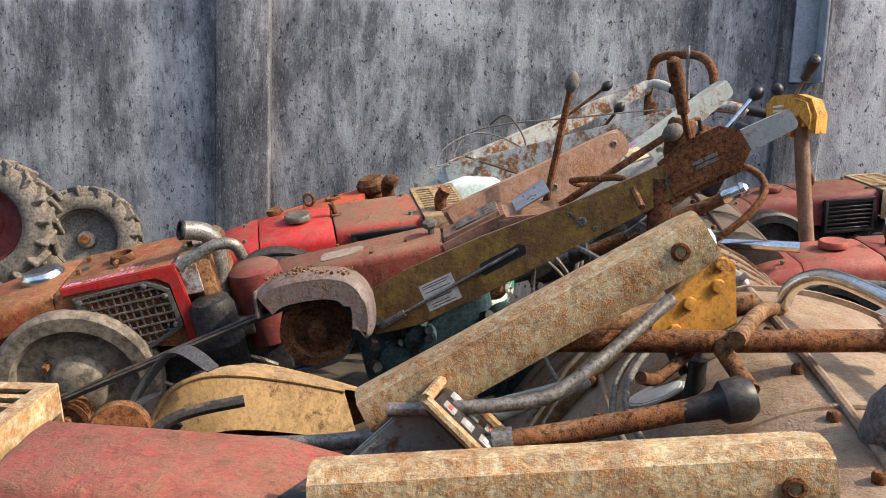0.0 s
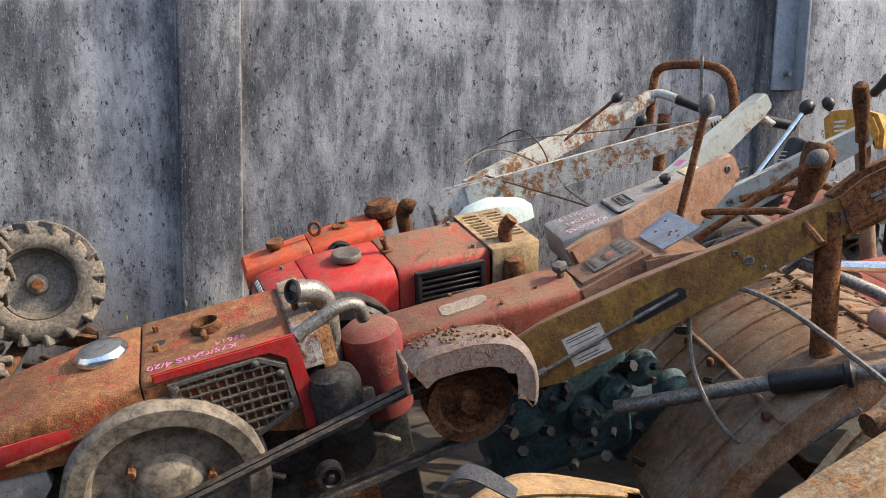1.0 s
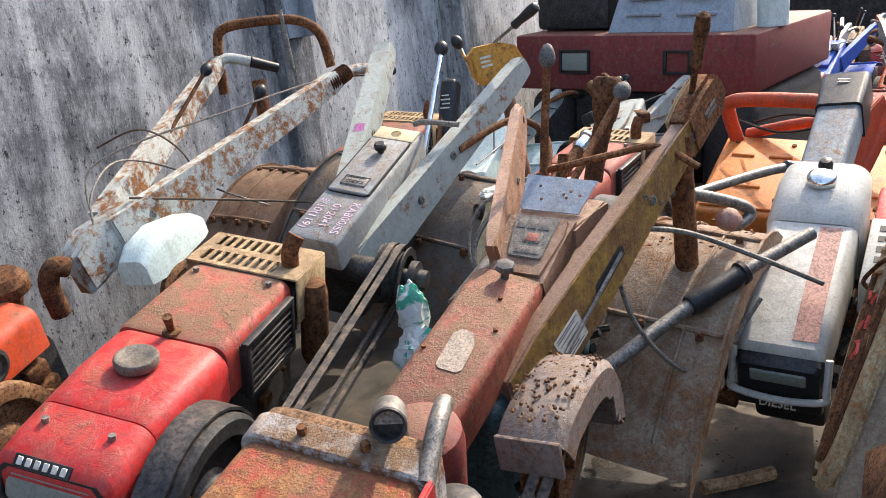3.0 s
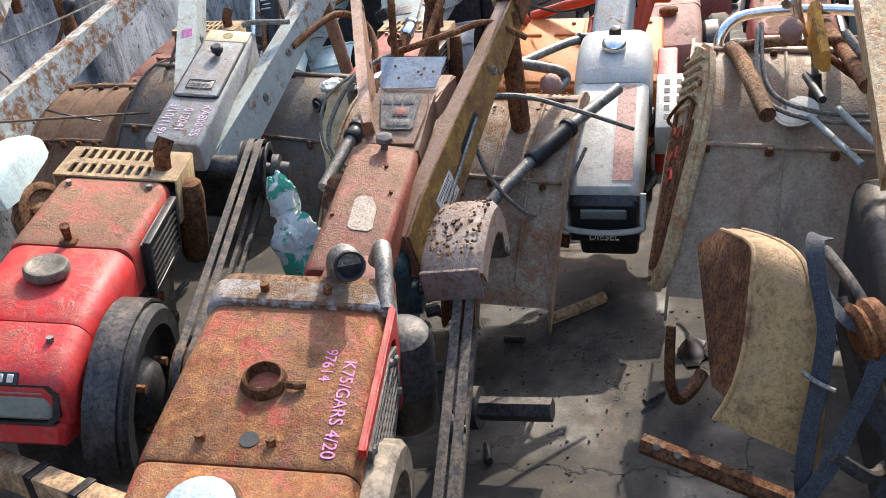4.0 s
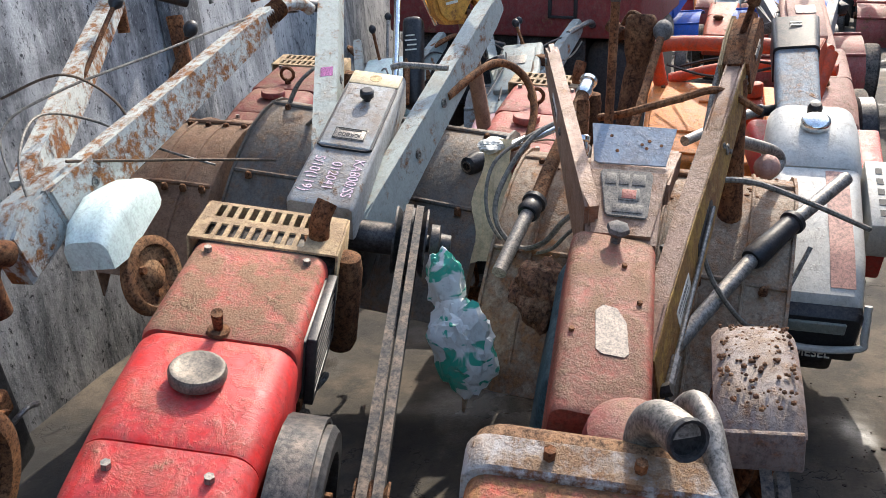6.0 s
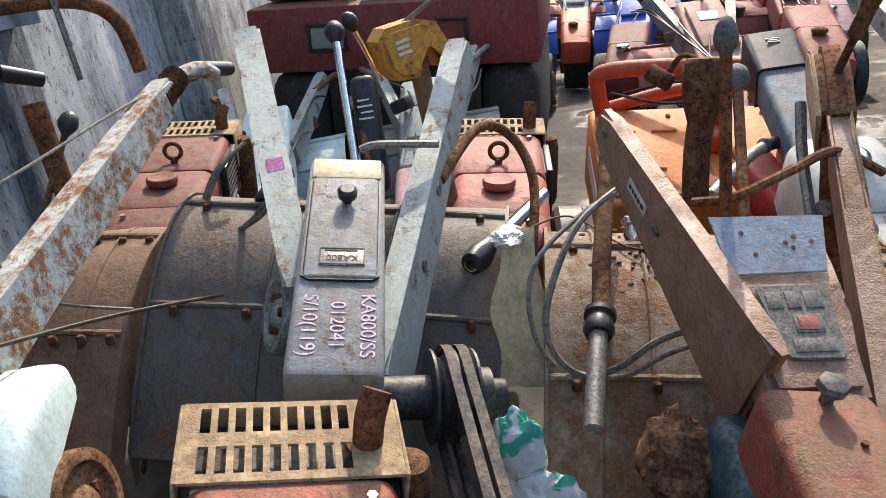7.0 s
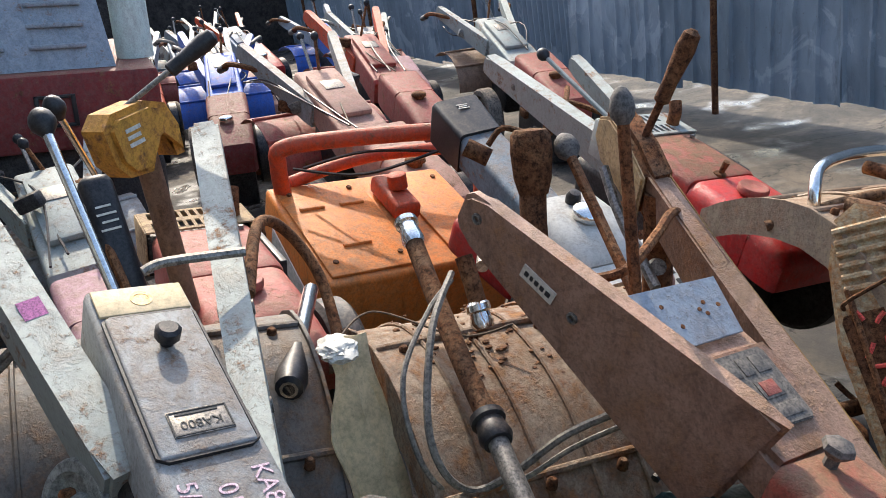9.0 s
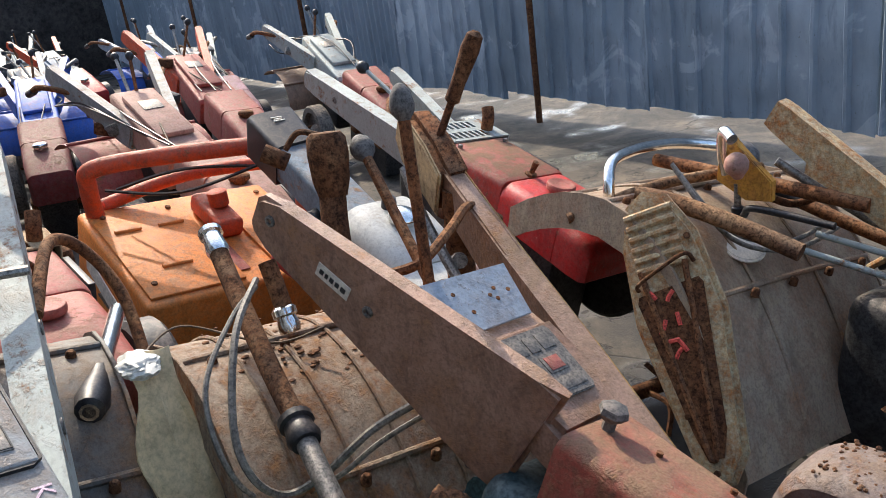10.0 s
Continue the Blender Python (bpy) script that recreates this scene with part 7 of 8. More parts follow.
def weeds():
    rnd = random.Random(8)
    bm = B()
    for k in range(900):
        x, y = rnd.gauss(-0.92, 0.18), rnd.gauss(4.0, 0.12)
        h = rnd.uniform(0.08, 0.42)
        d = Vector((rnd.uniform(-0.5, 0.5), rnd.uniform(-0.6, 0.2), 1)).normalized()
        s = d.cross(Vector((rnd.uniform(-1, 1), rnd.uniform(-1, 1), 0.1))).normalized() * rnd.uniform(0.004, 0.011)
        b = Vector((x, y, 0.05)) + d * h * rnd.uniform(0.1, 1)
        L = d * rnd.uniform(0.02, 0.06)
        vs = [bm.verts.new(q) for q in (b - s * 0.2, b + L * 0.5 - s, b + L, b + L * 0.5 + s)]
        bm.faces.new(vs)
    g = part("weeds", bm, plain("weed_green", (0.11, 0.16, 0.04), 0.7, 0, 0.5, 30, 0.1, 0.2))
    tagged(g, "patch of small green weeds at the foot of the wall", "weeds", kind="stuff")


weeds()


def plank():
    e = thing("wooden_prop", (-0.92, 2.9, 0), "weathered wooden bars lashed with black tape, propping the engine", "timber")
    bm = B()
    box(bm, between((-0.83, 3.20, 0.46), (-0.985, 2.62, 0.45)), (0, 0.62), (-0.022, 0.022), (-0.03, 0.03), 0.004)
    part("bar", bm, WOOD, e)
    bm = B()
    box(bm, between((-0.90, 3.10, 0.46), (-0.905, 3.09, 0.60)), (0, 0.15), (-0.02, 0.02), (-0.025, 0.025), 0.004)
    part("bar", bm, WOOD, e)
    for t in (0.30, 0.44):
        bm = B()
        m = between((-0.83, 3.20, 0.46), (-0.985, 2.62, 0.45))
        box(bm, m, (t, t + 0.025), (-0.025, 0.025), (-0.033, 0.033), 0.003)
        part("tape", bm, BLACK, e)


plank()


def crumpled(name, p, size, mat, label, parent=None, seed=1, cat="plastic bag"):
    """A crushed film bag: folded, creased skin."""
    e = thing(name, p, label, cat) if parent is None else parent
    bm = B()
    bmesh.ops.create_icosphere(bm, subdivisions=4, radius=1.0)
    for v in bm.verts:
        n = v.co.normalized()
        k = 1 + 0.35 * noise.noise(n * 1.6 + Vector((seed, 0, 0))) + 0.22 * abs(noise.noise(n * 4.1 + Vector((0, seed, 0)))) + 0.08 * noise.noise(n * 11)
        v.co = Vector(p) + Vector((n.x * size[0] * k, n.y * size[1] * k, n.z * size[2] * k))
    part("film", bm, mat, e, "", 25)
    return e


bag = crumpled("plastic_bag", (0.10, 2.81, 0.47), (0.055, 0.075, 0.11), BAG_PRINT, "torn white plastic bag with green print", None, 3)
crumpled("plastic_bag", (0.13, 2.845, 0.62), (0.03, 0.045, 0.07), BAG_PRINT, "", bag, 7)
sack = crumpled("paper_sack", (0.68, 2.875, 0.805), (0.045, 0.036, 0.018), PLASTIC_BAG, "torn yellowed paper and film sack hanging over the hood", None, 5, "sack")
grid = [[Vector((0.68 - 0.12 * s + 0.03 * noise.noise((s * 2.5, u * 3, 2)), 2.90 + 0.03 * s - (0.085 + 0.03 * s) * u + 0.02 * noise.noise((s * 3, u * 4, 9)), 0.82 - 0.32 * s)) for u in [k / 6 for k in range(7)]] for s in [i / 12 for i in range(13)]]
bmg = B()
sheet(bmg, grid, 0.003)
part("hanging_strip", bmg, YELLOW_BAG, sack)
nudge(sack, NEAR)
nudge(crumpled("mud_lump", (0.10, 2.62, 0.62), (0.085, 0.055, 0.07), MUD, "lump of dried grey mud on the gear case", None, 9, "mud lump"), NEAR)


def cable(pts, r, mat, label, name="cable"):
    e = thing(name, pts[0], label, "cable")
    bm = B()
    tube(bm, pts, r, 7, 8)
    part("sheath", bm, mat, e)
    return e


cable([(0.24, 2.25, 0.815), (0.282, 2.243, 0.818), (0.37, 2.16, 0.785), (0.47, 2.03, 0.70), (0.56, 1.895, 0.607)], 0.007, CABLE, "grey control cable hanging beside the arm")
cable([(0.201, 2.283, 0.76), (0.205, 2.25, 0.62), (0.25, 2.19, 0.50), (0.314, 2.15, 0.452), (0.41, 2.10, 0.47), (0.50, 2.03, 0.58)], 0.006, CABLE, "loop of grey control cable")
nudge(cable([(0.68, 2.63, 0.885), (0.56, 2.73, 0.85), (0.46, 2.80, 0.74), (0.42, 2.80, 0.66), (0.42, 2.75, 0.60), (0.40, 2.68, 0.62), (0.34, 2.61, 0.70), (0.27, 2.54, 0.76), (0.22, 2.48, 0.80)], 0.007, CABLE, "grey control cable looped over the tiller hood"), NEAR)
nudge(cable([(0.66, 2.64, 0.88), (0.60, 2.72, 0.86), (0.50, 2.82, 0.80), (0.44, 2.83, 0.68), (0.44, 2.77, 0.585), (0.40, 2.67, 0.60), (0.34, 2.60, 0.67), (0.27, 2.53, 0.73), (0.20, 2.47, 0.77)], 0.005, CABLE, "grey control cable looped over the tiller hood"), NEAR)
nudge(cable([(1.0, 3.56, 1.0), (0.95, 3.61, 0.95), (0.94, 3.66, 0.85), (0.86, 3.58, 0.83), (0.78, 3.46, 0.88), (0.75, 3.38, 0.94)], 0.006, CABLE, "looped grey cable behind the white arm"), NEAR)
nudge(cable([(1.0, 3.52, 1.02), (0.93, 3.58, 0.97), (0.90, 3.63, 0.86), (0.82, 3.52, 0.85), (0.74, 3.37, 0.96)], 0.006, CABLE, "looped grey cable behind the white arm"), NEAR)
cable([(-0.05, 3.70, 0.98), (0.25, 3.58, 0.90), (0.42, 3.42, 0.85)], 0.004, WIRE, "thin rusty wire over the tiller hood", "wire")
nudge(cable([(0.75, 2.86, 0.78), (0.86, 2.74, 0.77), (0.70, 2.62, 0.74), (0.66, 2.52, 0.75)], 0.0025, WIRE, "thin rusty wire over the tiller hood", "wire"), NEAR)


def handlebar(pts, r, mat, grip_a, grip_b, gr, label, grip_mat=BLACK):
    e = thing("handlebar", pts[0], label, "handlebar")
    bm = B()
    tube(bm, pts, r, 12)
    part("tube", bm, mat, e)
    bm = B()
    d = Vector(grip_b) - Vector(grip_a)
    L = d.length
    lathe(bm, grip_a, d, [(-0.01, gr * 0.7), (0, gr * 1.25), (0.012, gr * 1.25), (0.016, gr), (L * 0.5, gr * 1.05), (L - 0.012, gr * 1.2), (L, gr), (L, 0)], 16)
    part("grip", bm, grip_mat, e)
    return e


nudge(handlebar([(0.86, 2.635, 0.925), (0.74, 2.655, 0.86), (0.56, 2.685, 0.775), (0.44, 2.70, 0.715)], 0.019, RUST_DARK, (0.88, 2.632, 0.937), (0.82, 2.642, 0.905), 0.020, "rusty handlebar with a bright end lying over the tiller hood", CHROME), NEAR)
nudge(handlebar([(0.45, 2.70, 0.72), (0.36, 2.715, 0.69), (0.20, 2.74, 0.62)], 0.018, STEEL, (0.44, 2.702, 0.718), (0.385, 2.711, 0.70), 0.025, "worn steel tube below the black collar"), NEAR)
handlebar([(0.68, 1.942, 0.702), (0.52, 2.055, 0.655), (0.375, 2.157, 0.605), (0.05, 2.341, 0.487)], 0.018, STEEL, (0.50, 2.069, 0.649), (0.36, 2.166, 0.600), 0.025, "worn steel handlebar with a black rubber collar")
nudge(handlebar([(0.96, 3.468, 0.89), (0.85, 3.49, 0.83), (0.70, 3.525, 0.75)], 0.020, STEEL, (0.99, 3.462, 0.905), (0.92, 3.475, 0.87), 0.030, "grey steel stub handle on the blue-grey hood"), NEAR)
nudge(handlebar([(0.66, 2.61, 0.92), (0.63, 2.61, 0.86), (0.605, 2.613, 0.81)], 0.017, RUSTY, (0.62, 2.612, 0.835), (0.598, 2.614, 0.795), 0.019, "rusty tube with a bright ferrule", CHROME), NEAR)
handlebar([(1.0, 2.36, 0.73), (1.3, 2.18, 0.74), (1.45, 2.05, 0.72)], 0.016, STEEL, (1.34, 2.15, 0.74), (1.45, 2.05, 0.72), 0.018, "worn steel handlebar beside the white engine")


def yellow_console():
    """The ochre gear console on a stalk."""
    e = thing("gear_console", (1.15, 3.04, 0.6), "chipped yellow-ochre gear console with pale labels", "gear console")
    m = fr((1.10, 3.075, 1.20), -52, 6)
    bm = B()
    slab(bm, m, [(-0.085, -0.04), (-0.06, -0.075), (0.0, -0.085), (0.018, -0.06), (0.022, -0.01), (0.05, 0.0), (0.068, -0.02), (0.075, -0.08), (0.098, -0.082), (0.105, -0.02), (0.085, 0.035), (0.03, 0.058), (-0.06, 0.06), (-0.09, 0.035)], -0.045, 0.045, 0.014)
    b = part("housing", bm, YELLOW, e)
    bars("label", m @ Matrix.Translation((-0.03, -0.0455, 0.0)) @ pose(0, 0, 0, 90, 0, 0), [(-0.02, 0.02, 0.02), (-0.02, 0.015, 0.005), (-0.02, 0.02, -0.01)], PALE, b, h=0.008)
    bm = B()
    cyl(bm, (1.12, 3.055, 1.15), (1.20, 3.03, 0.55), 0.026, seg=10)
    part("stalk", bm, BROWN_SHEET, e)
    grip_lever(e, m @ Vector((0.0, 0.0, 0.05)), m @ Vector((0.17, -0.14, 0.15)), 0.006, 0.5, 0.019, STEEL, BLACK)
    lever(e, m @ Vector((-0.06, 0.07, -0.08)), m @ Vector((-0.10, 0.06, 0.07)), 0.007, 0.022, CHROME, BLACK)


yellow_console()


# ---------- the parked vehicle ----------
def maroon_vehicle():
    e = thing("crawler_harvester", (3.9, 3.3, gz(3.9)), "maroon farm machine with a grey louvred engine cover", "farm machine")
    m = fr((3.50, 3.43, 0.93), -4, 0, 7)
    bm = B()
    box(bm, m, (0.0, 1.7), (-0.72, 0.82), (-0.16, 0.18), 0.02)
    body = part("front_panel", bm, RED_DARK, e, "flat maroon front panel")
    bm = B()
    box(bm, m, (-0.014, 0.01), (0.30, 0.48), (-0.04, 0.075), 0.016, 3)
    part("headlight", bm, LENS, body, "rectangular headlight in a black bezel")
    bm = B()
    for y0, y1, z0, z1 in ((0.285, 0.30, -0.055, 0.09), (0.48, 0.495, -0.055, 0.09), (0.285, 0.495, 0.078, 0.092), (0.285, 0.495, -0.055, -0.042)):
        box(bm, m, (-0.018, 0.0), (y0, y1), (z0, z1), 0.003)
    part("lamp_bezel", bm, BLACK, body)
    bm = B()
    for y0, y1, z0, z1 in ((-0.36, -0.34, -0.05, 0.09), (-0.21, -0.19, -0.05, 0.09), (-0.36, -0.19, 0.075, 0.09), (-0.36, -0.19, -0.05, -0.035)):
        box(bm, m, (-0.018, 0.0), (y0, y1), (z0, z1), 0.003)
    part("lamp_bezel", bm, BLACK, body)
    bm = B()
    rings = [[m @ Vector(p) for p in ring] for ring in (((0.12, -0.55, 0.182), (0.12, 0.22, 0.182), (1.2, 0.22, 0.182), (1.2, -0.55, 0.182)), ((0.42, -0.47, 0.75), (0.42, 0.15, 0.75), (1.2, 0.15, 0.75), (1.2, -0.47, 0.75)))]
    ring_faces(bm, rings)
    cov = part("engine_cover", bm, PLATE_GREY, e, "grey sheet engine cover with pressed louvres")
    for row in range(5):
        for y0, y1 in ((-0.44, -0.20), (-0.10, 0.12)):
            bm = B()
            z = 0.28 + 0.09 * row
            x = 0.12 + 0.30 * (z - 0.182) / 0.568
            box(bm, m, (x - 0.022, x + 0.01), (y0, y1), (z - 0.008, z + 0.012), 0.006)
            part("louvre", bm, PLATE_GREY, cov)
    bm = B()
    box(bm, m, (0.25, 1.3), (0.28, 0.80), (0.19, 0.50), 0.03)
    part("seat_box", bm, IRON, e, "dark metal box beside the cover")
    bm = B()
    box(bm, m, (0.6, 0.68), (0.24, 0.82), (0.50, 1.3), 0.02)
    part("back_panel", bm, RED_DARK, e)
    bm = B()
    cyl(bm, m @ Vector((0.5, -0.66, 0.18)), m @ Vector((0.5, -0.64, 0.95)), 0.09, seg=18)
    part("air_cleaner", bm, PALE_GREEN, e, "pale green air cleaner can")
    for y in (-0.55, 0.62):
        bm = B()
        box(bm, m, (0.05, 1.7), (y - 0.16, y + 0.16), (-0.86, -0.17), 0.12, 4)
        part("track", bm, RUBBER, e, "black rubber crawler track")
    bm = B()
    box(bm, m, (0.1, 1.6), (-0.4, 0.45), (-0.62, -0.16), 0.03)
    part("chassis", bm, IRON, e)
    return e


settle(maroon_vehicle())


# ---------- the rows further back ----------
def far_tiller(p, yaw, hood, cover, arms, rot, label, scale=1.0, seed=0, pitch=14, lid=True):
    """A whole power tiller: engine, belt cover, arms, tiller hood, levers, wheels."""
    rnd = random.Random(seed)
    e = thing("power_tiller", (0, 0, 0), label, "power tiller", "rows of power tillers")
    m = fr((-0.55, 0, 0.62), 0, pitch)
    bm = B()
    hull(bm, m, [(-0.30, 0.22, -0.10, -0.24, 0.03), (-0.27, 0.26, -0.05, -0.24, 0.04), (-0.12, 0.27, -0.01, -0.22, 0.045), (0.08, 0.27, 0.0, -0.2, 0.045)], 5)
    part("fuel_tank", bm, hood, e)
    bm = B()
    hull(bm, m, [(0.086, 0.27, 0.0, -0.2, 0.035), (0.30, 0.275, 0.008, -0.2, 0.035), (0.38, 0.27, 0.012, -0.18, 0.03)], 5)
    part("engine_hood", bm, hood, e)
    cap_lid(e, m @ Vector((-0.02, 0.02, 0)), (0, 0, 1), 0.045, CHROME if seed % 2 else RUSTY)
    engine_block(e, m, (-0.24, 0.34), 0.22, (-0.52, -0.18))
    wheel(e, m @ Vector((-0.06, -0.22, -0.24)), (0, -1, 0), 0.19, 0.08, IRON)
    c = fr((0.28, 0, 0.79), 0, 20)
    bm = B()
    hull(bm, c, [(-0.38, 0.25, -0.02, -0.16, 0.015), (-0.36, 0.26, 0.0, -0.16, 0.018), (0.32, 0.23, 0.0, -0.12, 0.018), (0.34, 0.22, -0.006, -0.12, 0.015)], 3)
    cv = part("belt_cover", bm, cover, e)
    if lid:
        bm = B()
        box(bm, c, (-0.20, 0.24), (-0.09, 0.09), (0.0, 0.030), 0.010)
        part("cover_lid", bm, cover, cv)
        bm = B()
        box(bm, c, (0.05, 0.14), (-0.05, 0.05), (0.030, 0.034), 0.001)
        part("type_plate", bm, STEEL, cv)
    bm = B()
    box(bm, c, (-0.25, 0.15), (-0.08, 0.08), (-0.50, -0.13), 0.03)
    part("gear_case", bm, IRON, e)
    for s in (-1, 1):
        arm_beam(e, (0.35, s * 0.11, 0.71), (1.0, s * 0.27, 1.00 + rnd.uniform(-0.07, 0.04)), 0.13, 0.085, 0.05, arms, "arm")
        bm = B()
        tube(bm, [(0.80, s * 0.23, 0.91), (1.0, s * 0.33, 0.94), (1.18, s * 0.34, 0.90)], 0.016, 8)
        hb = part("handlebar", bm, STEEL if seed % 2 else RUSTY, e)
        bm = B()
        cyl(bm, (1.10, s * 0.34, 0.915), (1.22, s * 0.34, 0.89), 0.021, seg=10)
        part("grip", bm, BLACK, hb)
        wheel(e, (0.12, s * 0.30, 0.25), (0, s, 0), 0.22, 0.10, TYRE, "tyre")
    for k in range(2):
        q = (0.65 + 0.16 * k + rnd.uniform(-0.05, 0.05), rnd.uniform(-0.08, 0.08), 0.99 + rnd.uniform(-0.02, 0.13))
        lever(e, (0.55, rnd.uniform(-0.05, 0.05), 0.80), q, 0.009, 0.022, STEEL if k else RUSTY, BLACK)
    for k in range(4):
        bm = B()
        y0, y1 = rnd.uniform(-0.12, 0.12), rnd.uniform(-0.25, 0.25)
        tube(bm, [(rnd.uniform(-0.3, 0.2), y0, 0.72), (0.35, y0 + rnd.uniform(-0.1, 0.1), 0.82 + rnd.uniform(-0.05, 0.06)), (0.7, y1, 0.84 + rnd.uniform(-0.1, 0.06)), (0.95, y1 * 1.2, 0.84)], 0.005, 6, 5)
        part("cable", bm, (BLACK, CABLE, WIRE)[k % 3], e)
    for k in range(5):
        bm = B()
        box(bm, fr((rnd.uniform(0.25, 0.9), rnd.uniform(-0.2, 0.2), rnd.uniform(0.72, 0.88)), rnd.uniform(0, 90), rnd.uniform(-30, 30)), (-0.05, 0.05), (-0.03, 0.03), (-0.03, 0.03), 0.012)
        part("bracket", bm, (IRON, RUST_DARK, STEEL)[k % 3], e)
    # tiller hood
    grid = []
    for i in range(13):
        s = i / 12
        a = math.radians(100 - 130 * s)
        grid.append([Vector((0.78 - 0.36 * math.sin(math.radians(100 - 130 * s)) * (1 if s < 0.77 else 1), -0.34 + 0.68 * j / 6, 0.33 + 0.34 * math.cos(math.radians(-78 + 110 * s)))) for j in range(7)])
    bm = B()
    sheet(bm, grid, 0.005)
    tc = part("tiller_hood", bm, rot, e)
    for k in (4, 8):
        bm = B()
        tube(bm, [grid[k][0] + Vector((0, 0, 0.004)), grid[k][-1] + Vector((0, 0, 0.004))], 0.010, 8)
        part("rib", bm, rot, tc)
    e.matrix_basis = Matrix.Translation((p[0], p[1], gz(p[0]))) @ pose(0, 0, 0, rnd.uniform(0, 8), 0, yaw) @ Matrix.Diagonal((scale, scale, scale, 1))
    return e


FAR = (
    ((3.15, 1.93), 2, PINK, PINK, GREY_PAINT, RED_FADED, "bleached pink power tiller in the second row"),
    ((5.42, 2.08), -12, RED_DARK, BLUE, BLUE, BLUE, "blue power tiller with a maroon engine"),
    ((4.65, 1.20), -3, RED_FADED, RED_FADED, ORANGE_RED, RED_FADED, "faded red power tiller with an orange-red arm"),
    ((6.7, 1.75), 3, PINK, GREY_PAINT, BLUE_GREY, BLUE, "pink power tiller with blue-grey arms"),
    ((6.3, 2.95), -5, RED, BLUE, BLUE, BLUE, "blue and red power tiller in the far rows"),
    ((5.6, 3.6), 8, WHITE_RUST, BEIGE, WHITE_RUST, BROWN_SHEET, "sand-coloured power tiller with white arms"),
    ((7.6, 2.4), -4, ORANGE_RED, WHITE_RUST, PLATE_GREY, RED_FADED, "orange-red power tiller with grey arms"),
    ((8.3, 3.3), 6, BEIGE, RED_FADED, WHITE, ORANGE, "sand-brown power tiller in the far rows"),
    ((8.6, 1.8), 0, RED_FADED, PLATE_GREY, WHITE_RUST, BLUE_GREY, "faded red power tiller with white arms"),
    ((9.8, 2.6), 5, ORANGE, BLUE_GREY, ORANGE_RED, RED, "orange power tiller in the far rows"),
    ((10.8, 3.4), -6, WHITE, BEIGE, PLATE_GREY, BROWN_SHEET, "white power tiller with grey arms"),
    ((10.9, 2.0), 3, RED, GREY_PAINT, WHITE_RUST, PINK, "red power tiller with white arms"),
    ((12.3, 2.9), 0, PURPLE, RED_FADED, BLUE, BLUE_GREY, "mauve power tiller with blue arms"),
)
for k, (p, yaw, a, b, c, d, label) in enumerate(FAR):
    settle(far_tiller(p, yaw, a, b, c, d, label, 1.0, k))
for k, (p, yaw, a, b, c, d, label) in enumerate((
        ((4.35, 0.30), -8, RED_FADED, WHITE_RUST, WHITE_RUST, BROWN_SHEET, "faded red power tiller with long pale arms beside the fence"),
        ((5.75, 0.75), -6, PURPLE, GREY_PAINT, WHITE_RUST, RED_FADED, "mauve power tiller with white arms near the fence"),
        ((7.3, 0.55), 4, BLUE, BLUE, PLATE_GREY, BLUE, "blue power tiller near the fence"),
        ((9.4, 0.9), 5, RED, PLATE_GREY, ORANGE_RED, BLUE_GREY, "red power tiller near the fence"),
        ((11.6, 0.9), -5, ORANGE, WHITE_RUST, WHITE_RUST, BROWN_SHEET, "orange power tiller near the fence"))):
    settle(far_tiller(p, yaw, a, b, c, d, label, 0.95, 50 + k))
settle(far_tiller((2.35, 3.25), 4, PURPLE, WHITE_RUST, WHITE_RUST, GREY_PAINT, "mauve power tiller with chipped white arms before the maroon vehicle", 0.95, 31, 8))
settle(far_tiller((2.30, 3.95), 8, GREY_PAINT, PALE_GREEN, WHITE_RUST, PALE_GREEN, "grey power tiller with a pale green tiller hood by the wall", 0.95, 32, 8, False))


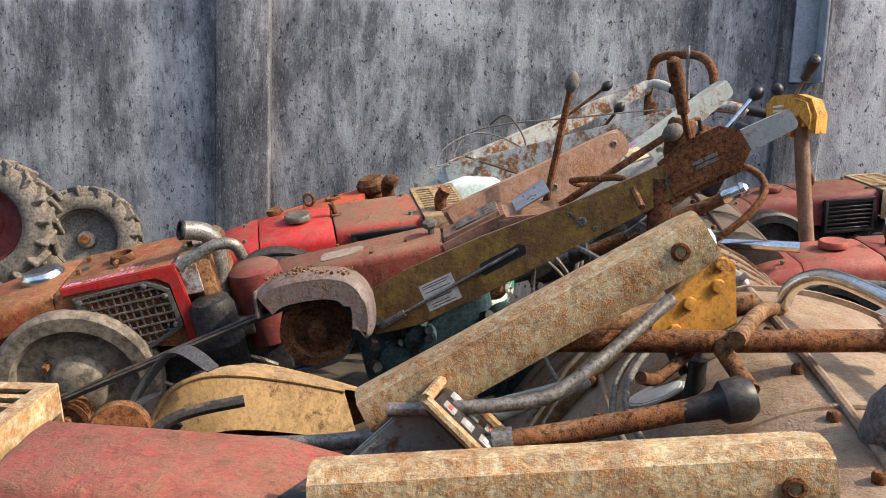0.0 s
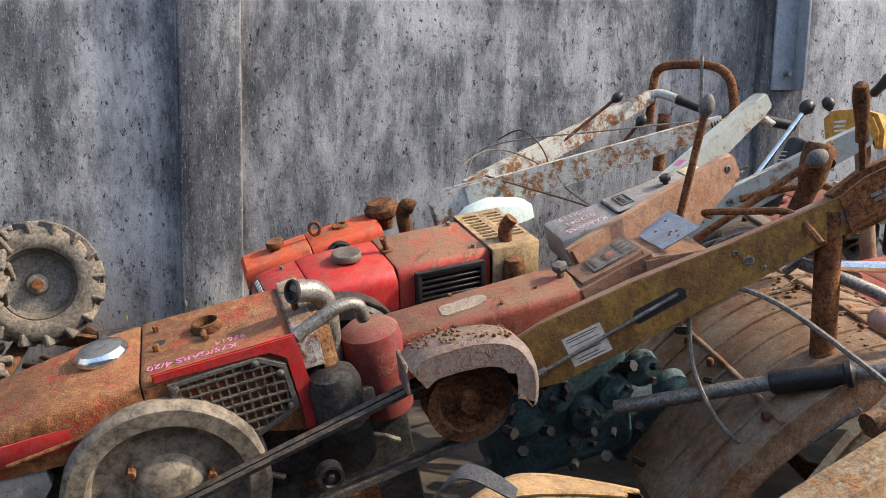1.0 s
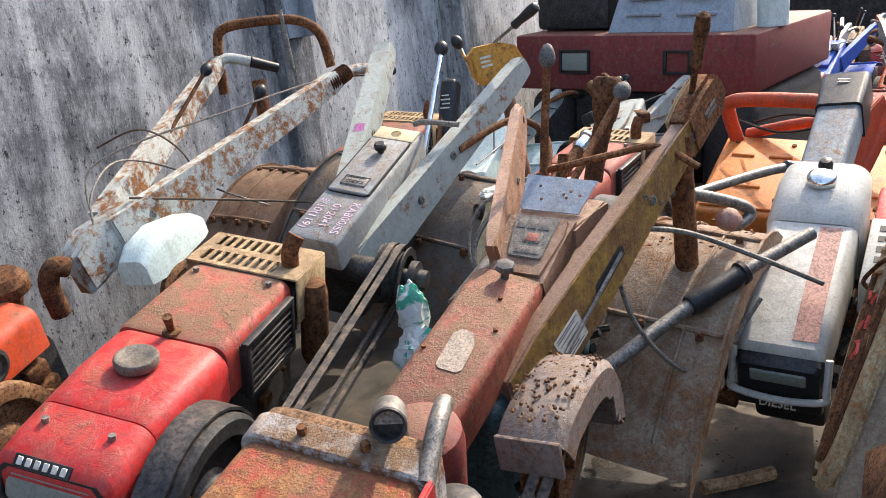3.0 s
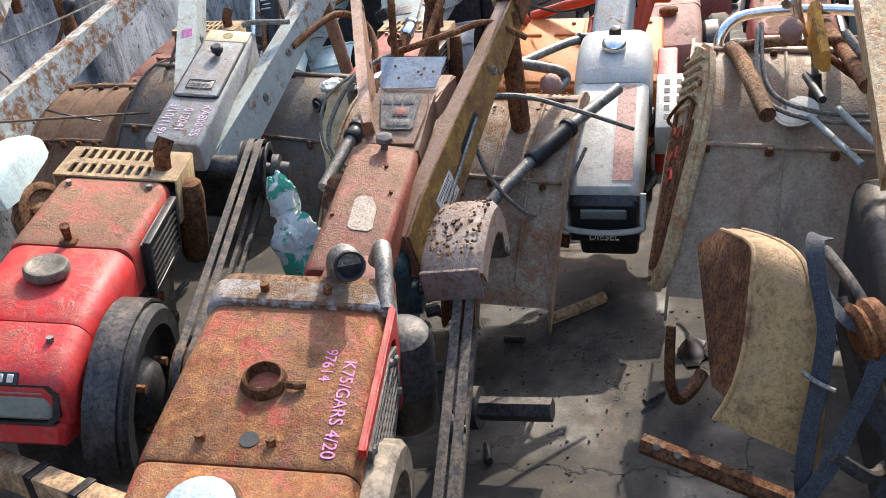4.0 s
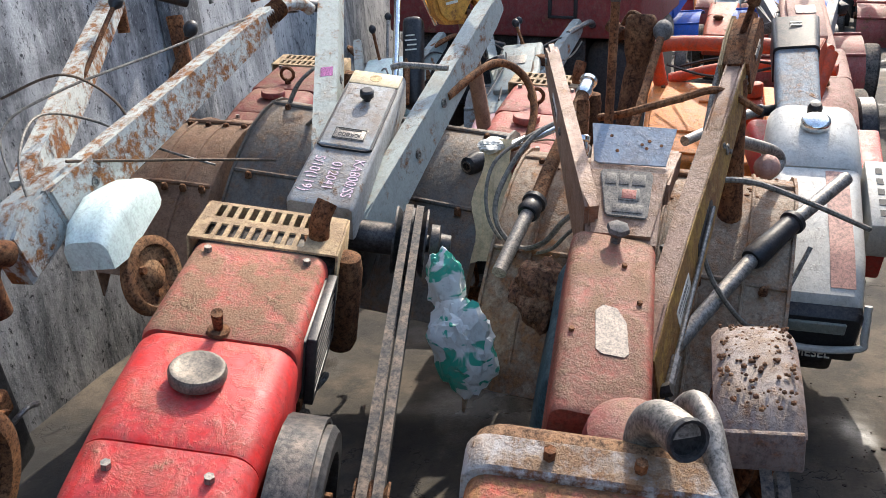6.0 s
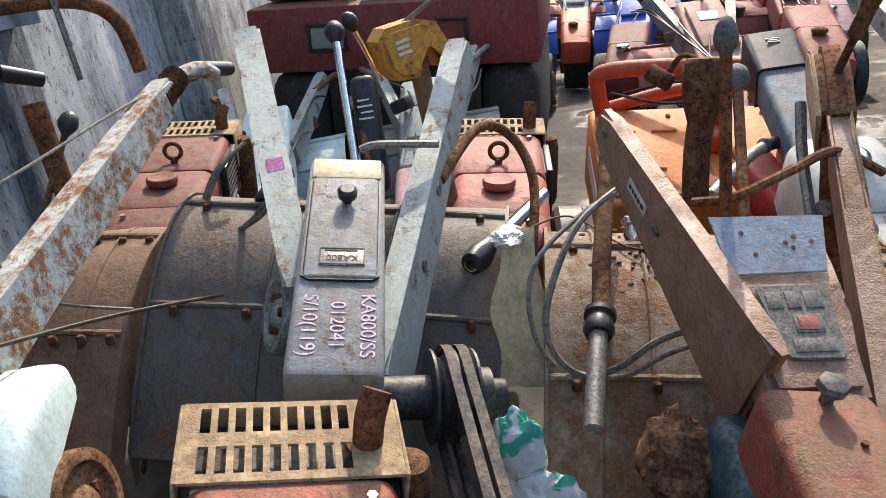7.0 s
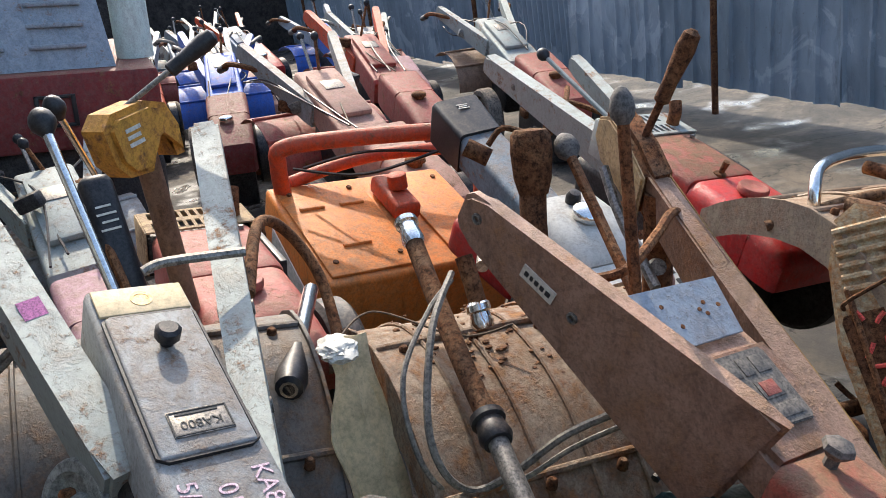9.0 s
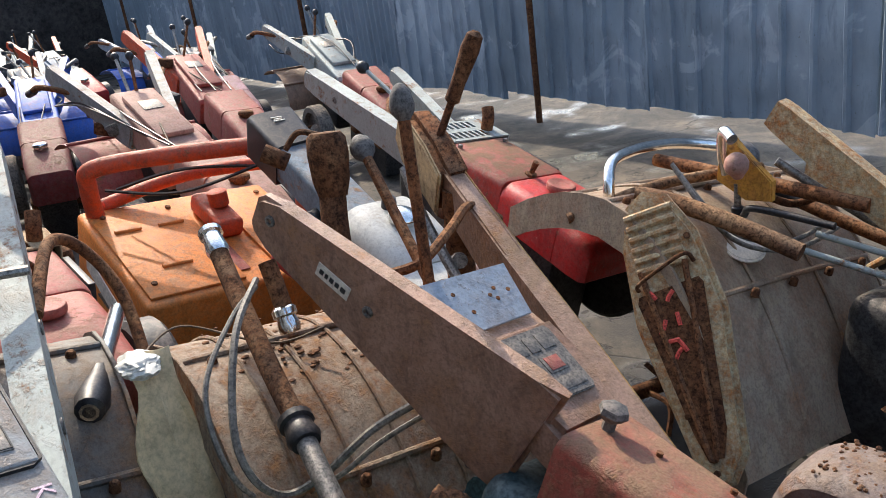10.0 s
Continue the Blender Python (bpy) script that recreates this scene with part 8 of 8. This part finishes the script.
# ---------- small litter on the yard ----------
def litter():
    rnd = random.Random(21)
    bm = B()
    for k in range(420):
        x, y = rnd.uniform(-0.9, 0.9), rnd.uniform(1.45, 2.4)
        bmesh.ops.create_icosphere(bm, subdivisions=1, radius=rnd.uniform(0.0015, 0.006), matrix=Matrix.Translation((x, y, gz(x) + 0.001)) @ Matrix.Diagonal((1, rnd.uniform(0.6, 1.4), 0.6, 1)))
    tagged(part("gravel", bm, CRUMB), "scattered dark crumbs and grit on the yard", "grit", kind="stuff")
    for k, (x, y, yaw) in enumerate(((0.36, 2.30, 80), (-0.21, 2.25, 20), (0.05, 1.85, 140))):
        e = thing("spacer_tube", (x, y, 0.0), "short dark iron pin lying on the yard", "pin")
        bm = B()
        m = fr((x, y, 0.014), yaw)
        cyl(bm, m @ Vector((-0.035, 0, 0)), m @ Vector((0.035, 0, 0)), 0.010, seg=8)
        part("pin", bm, IRON, e)
    e = thing("wooden_stick", (0.5, 2.1, 0.0), "short peeled stick lying on the yard", "stick")
    bm = B()
    tube(bm, [(0.46, 2.20, 0.03), (0.54, 2.12, 0.025), (0.62, 2.05, 0.02)], 0.020, 8)
    part("stick", bm, WOOD, e)


litter()


def puddle(p, r, seed):
    bm = B()
    n = 64
    pts = []
    for i in range(n):
        t = 2 * math.pi * i / n
        k = 1 + 0.35 * noise.noise((math.cos(t) * 1.9, math.sin(t) * 1.9, seed)) + 0.16 * noise.noise((math.cos(t) * 4, math.sin(t) * 4, seed + 9))
        pts.append((p[0] + math.cos(t) * r[0] * k, p[1] + math.sin(t) * r[1] * k))
    flat(bm, Matrix.Translation((0, 0, gz(p[0]) + 0.004)), pts, -0.004, 0.002, 0.0015)
    tagged(part("puddle", bm, PUDDLE), "small oily puddle on the dirty yard", "puddle", "puddles")


for k, (p, r) in enumerate((((0.30, 1.76), (0.085, 0.038)), ((0.42, 1.63), (0.075, 0.045)))):
    puddle(p, r, k * 3.3)


def hood_crumbs():
    rnd = random.Random(33)
    bm = B()
    for k in range(260):
        s = rnd.random()
        x, y = 0.32 + 0.55 * s, rnd.uniform(2.12, 2.72)
        z = 0.26 + 0.445 * math.sin(math.pi / 2 * min(1.0, (x - 0.20) / 0.53)) + math.tan(radians(8)) * (y - 2.44)
        bmesh.ops.create_icosphere(bm, subdivisions=1, radius=rnd.uniform(0.003, 0.008), matrix=Matrix.Translation((x, y, z - 0.001)) @ Matrix.Diagonal((1, rnd.uniform(0.6, 1.6), 0.6, 1)))
    bmesh.ops.translate(bm, verts=bm.verts, vec=NEAR)
    tagged(part("mud_crumbs", bm, MUD), "dry mud crumbs on the brown tiller hood", "mud crumbs", kind="stuff")


hood_crumbs()
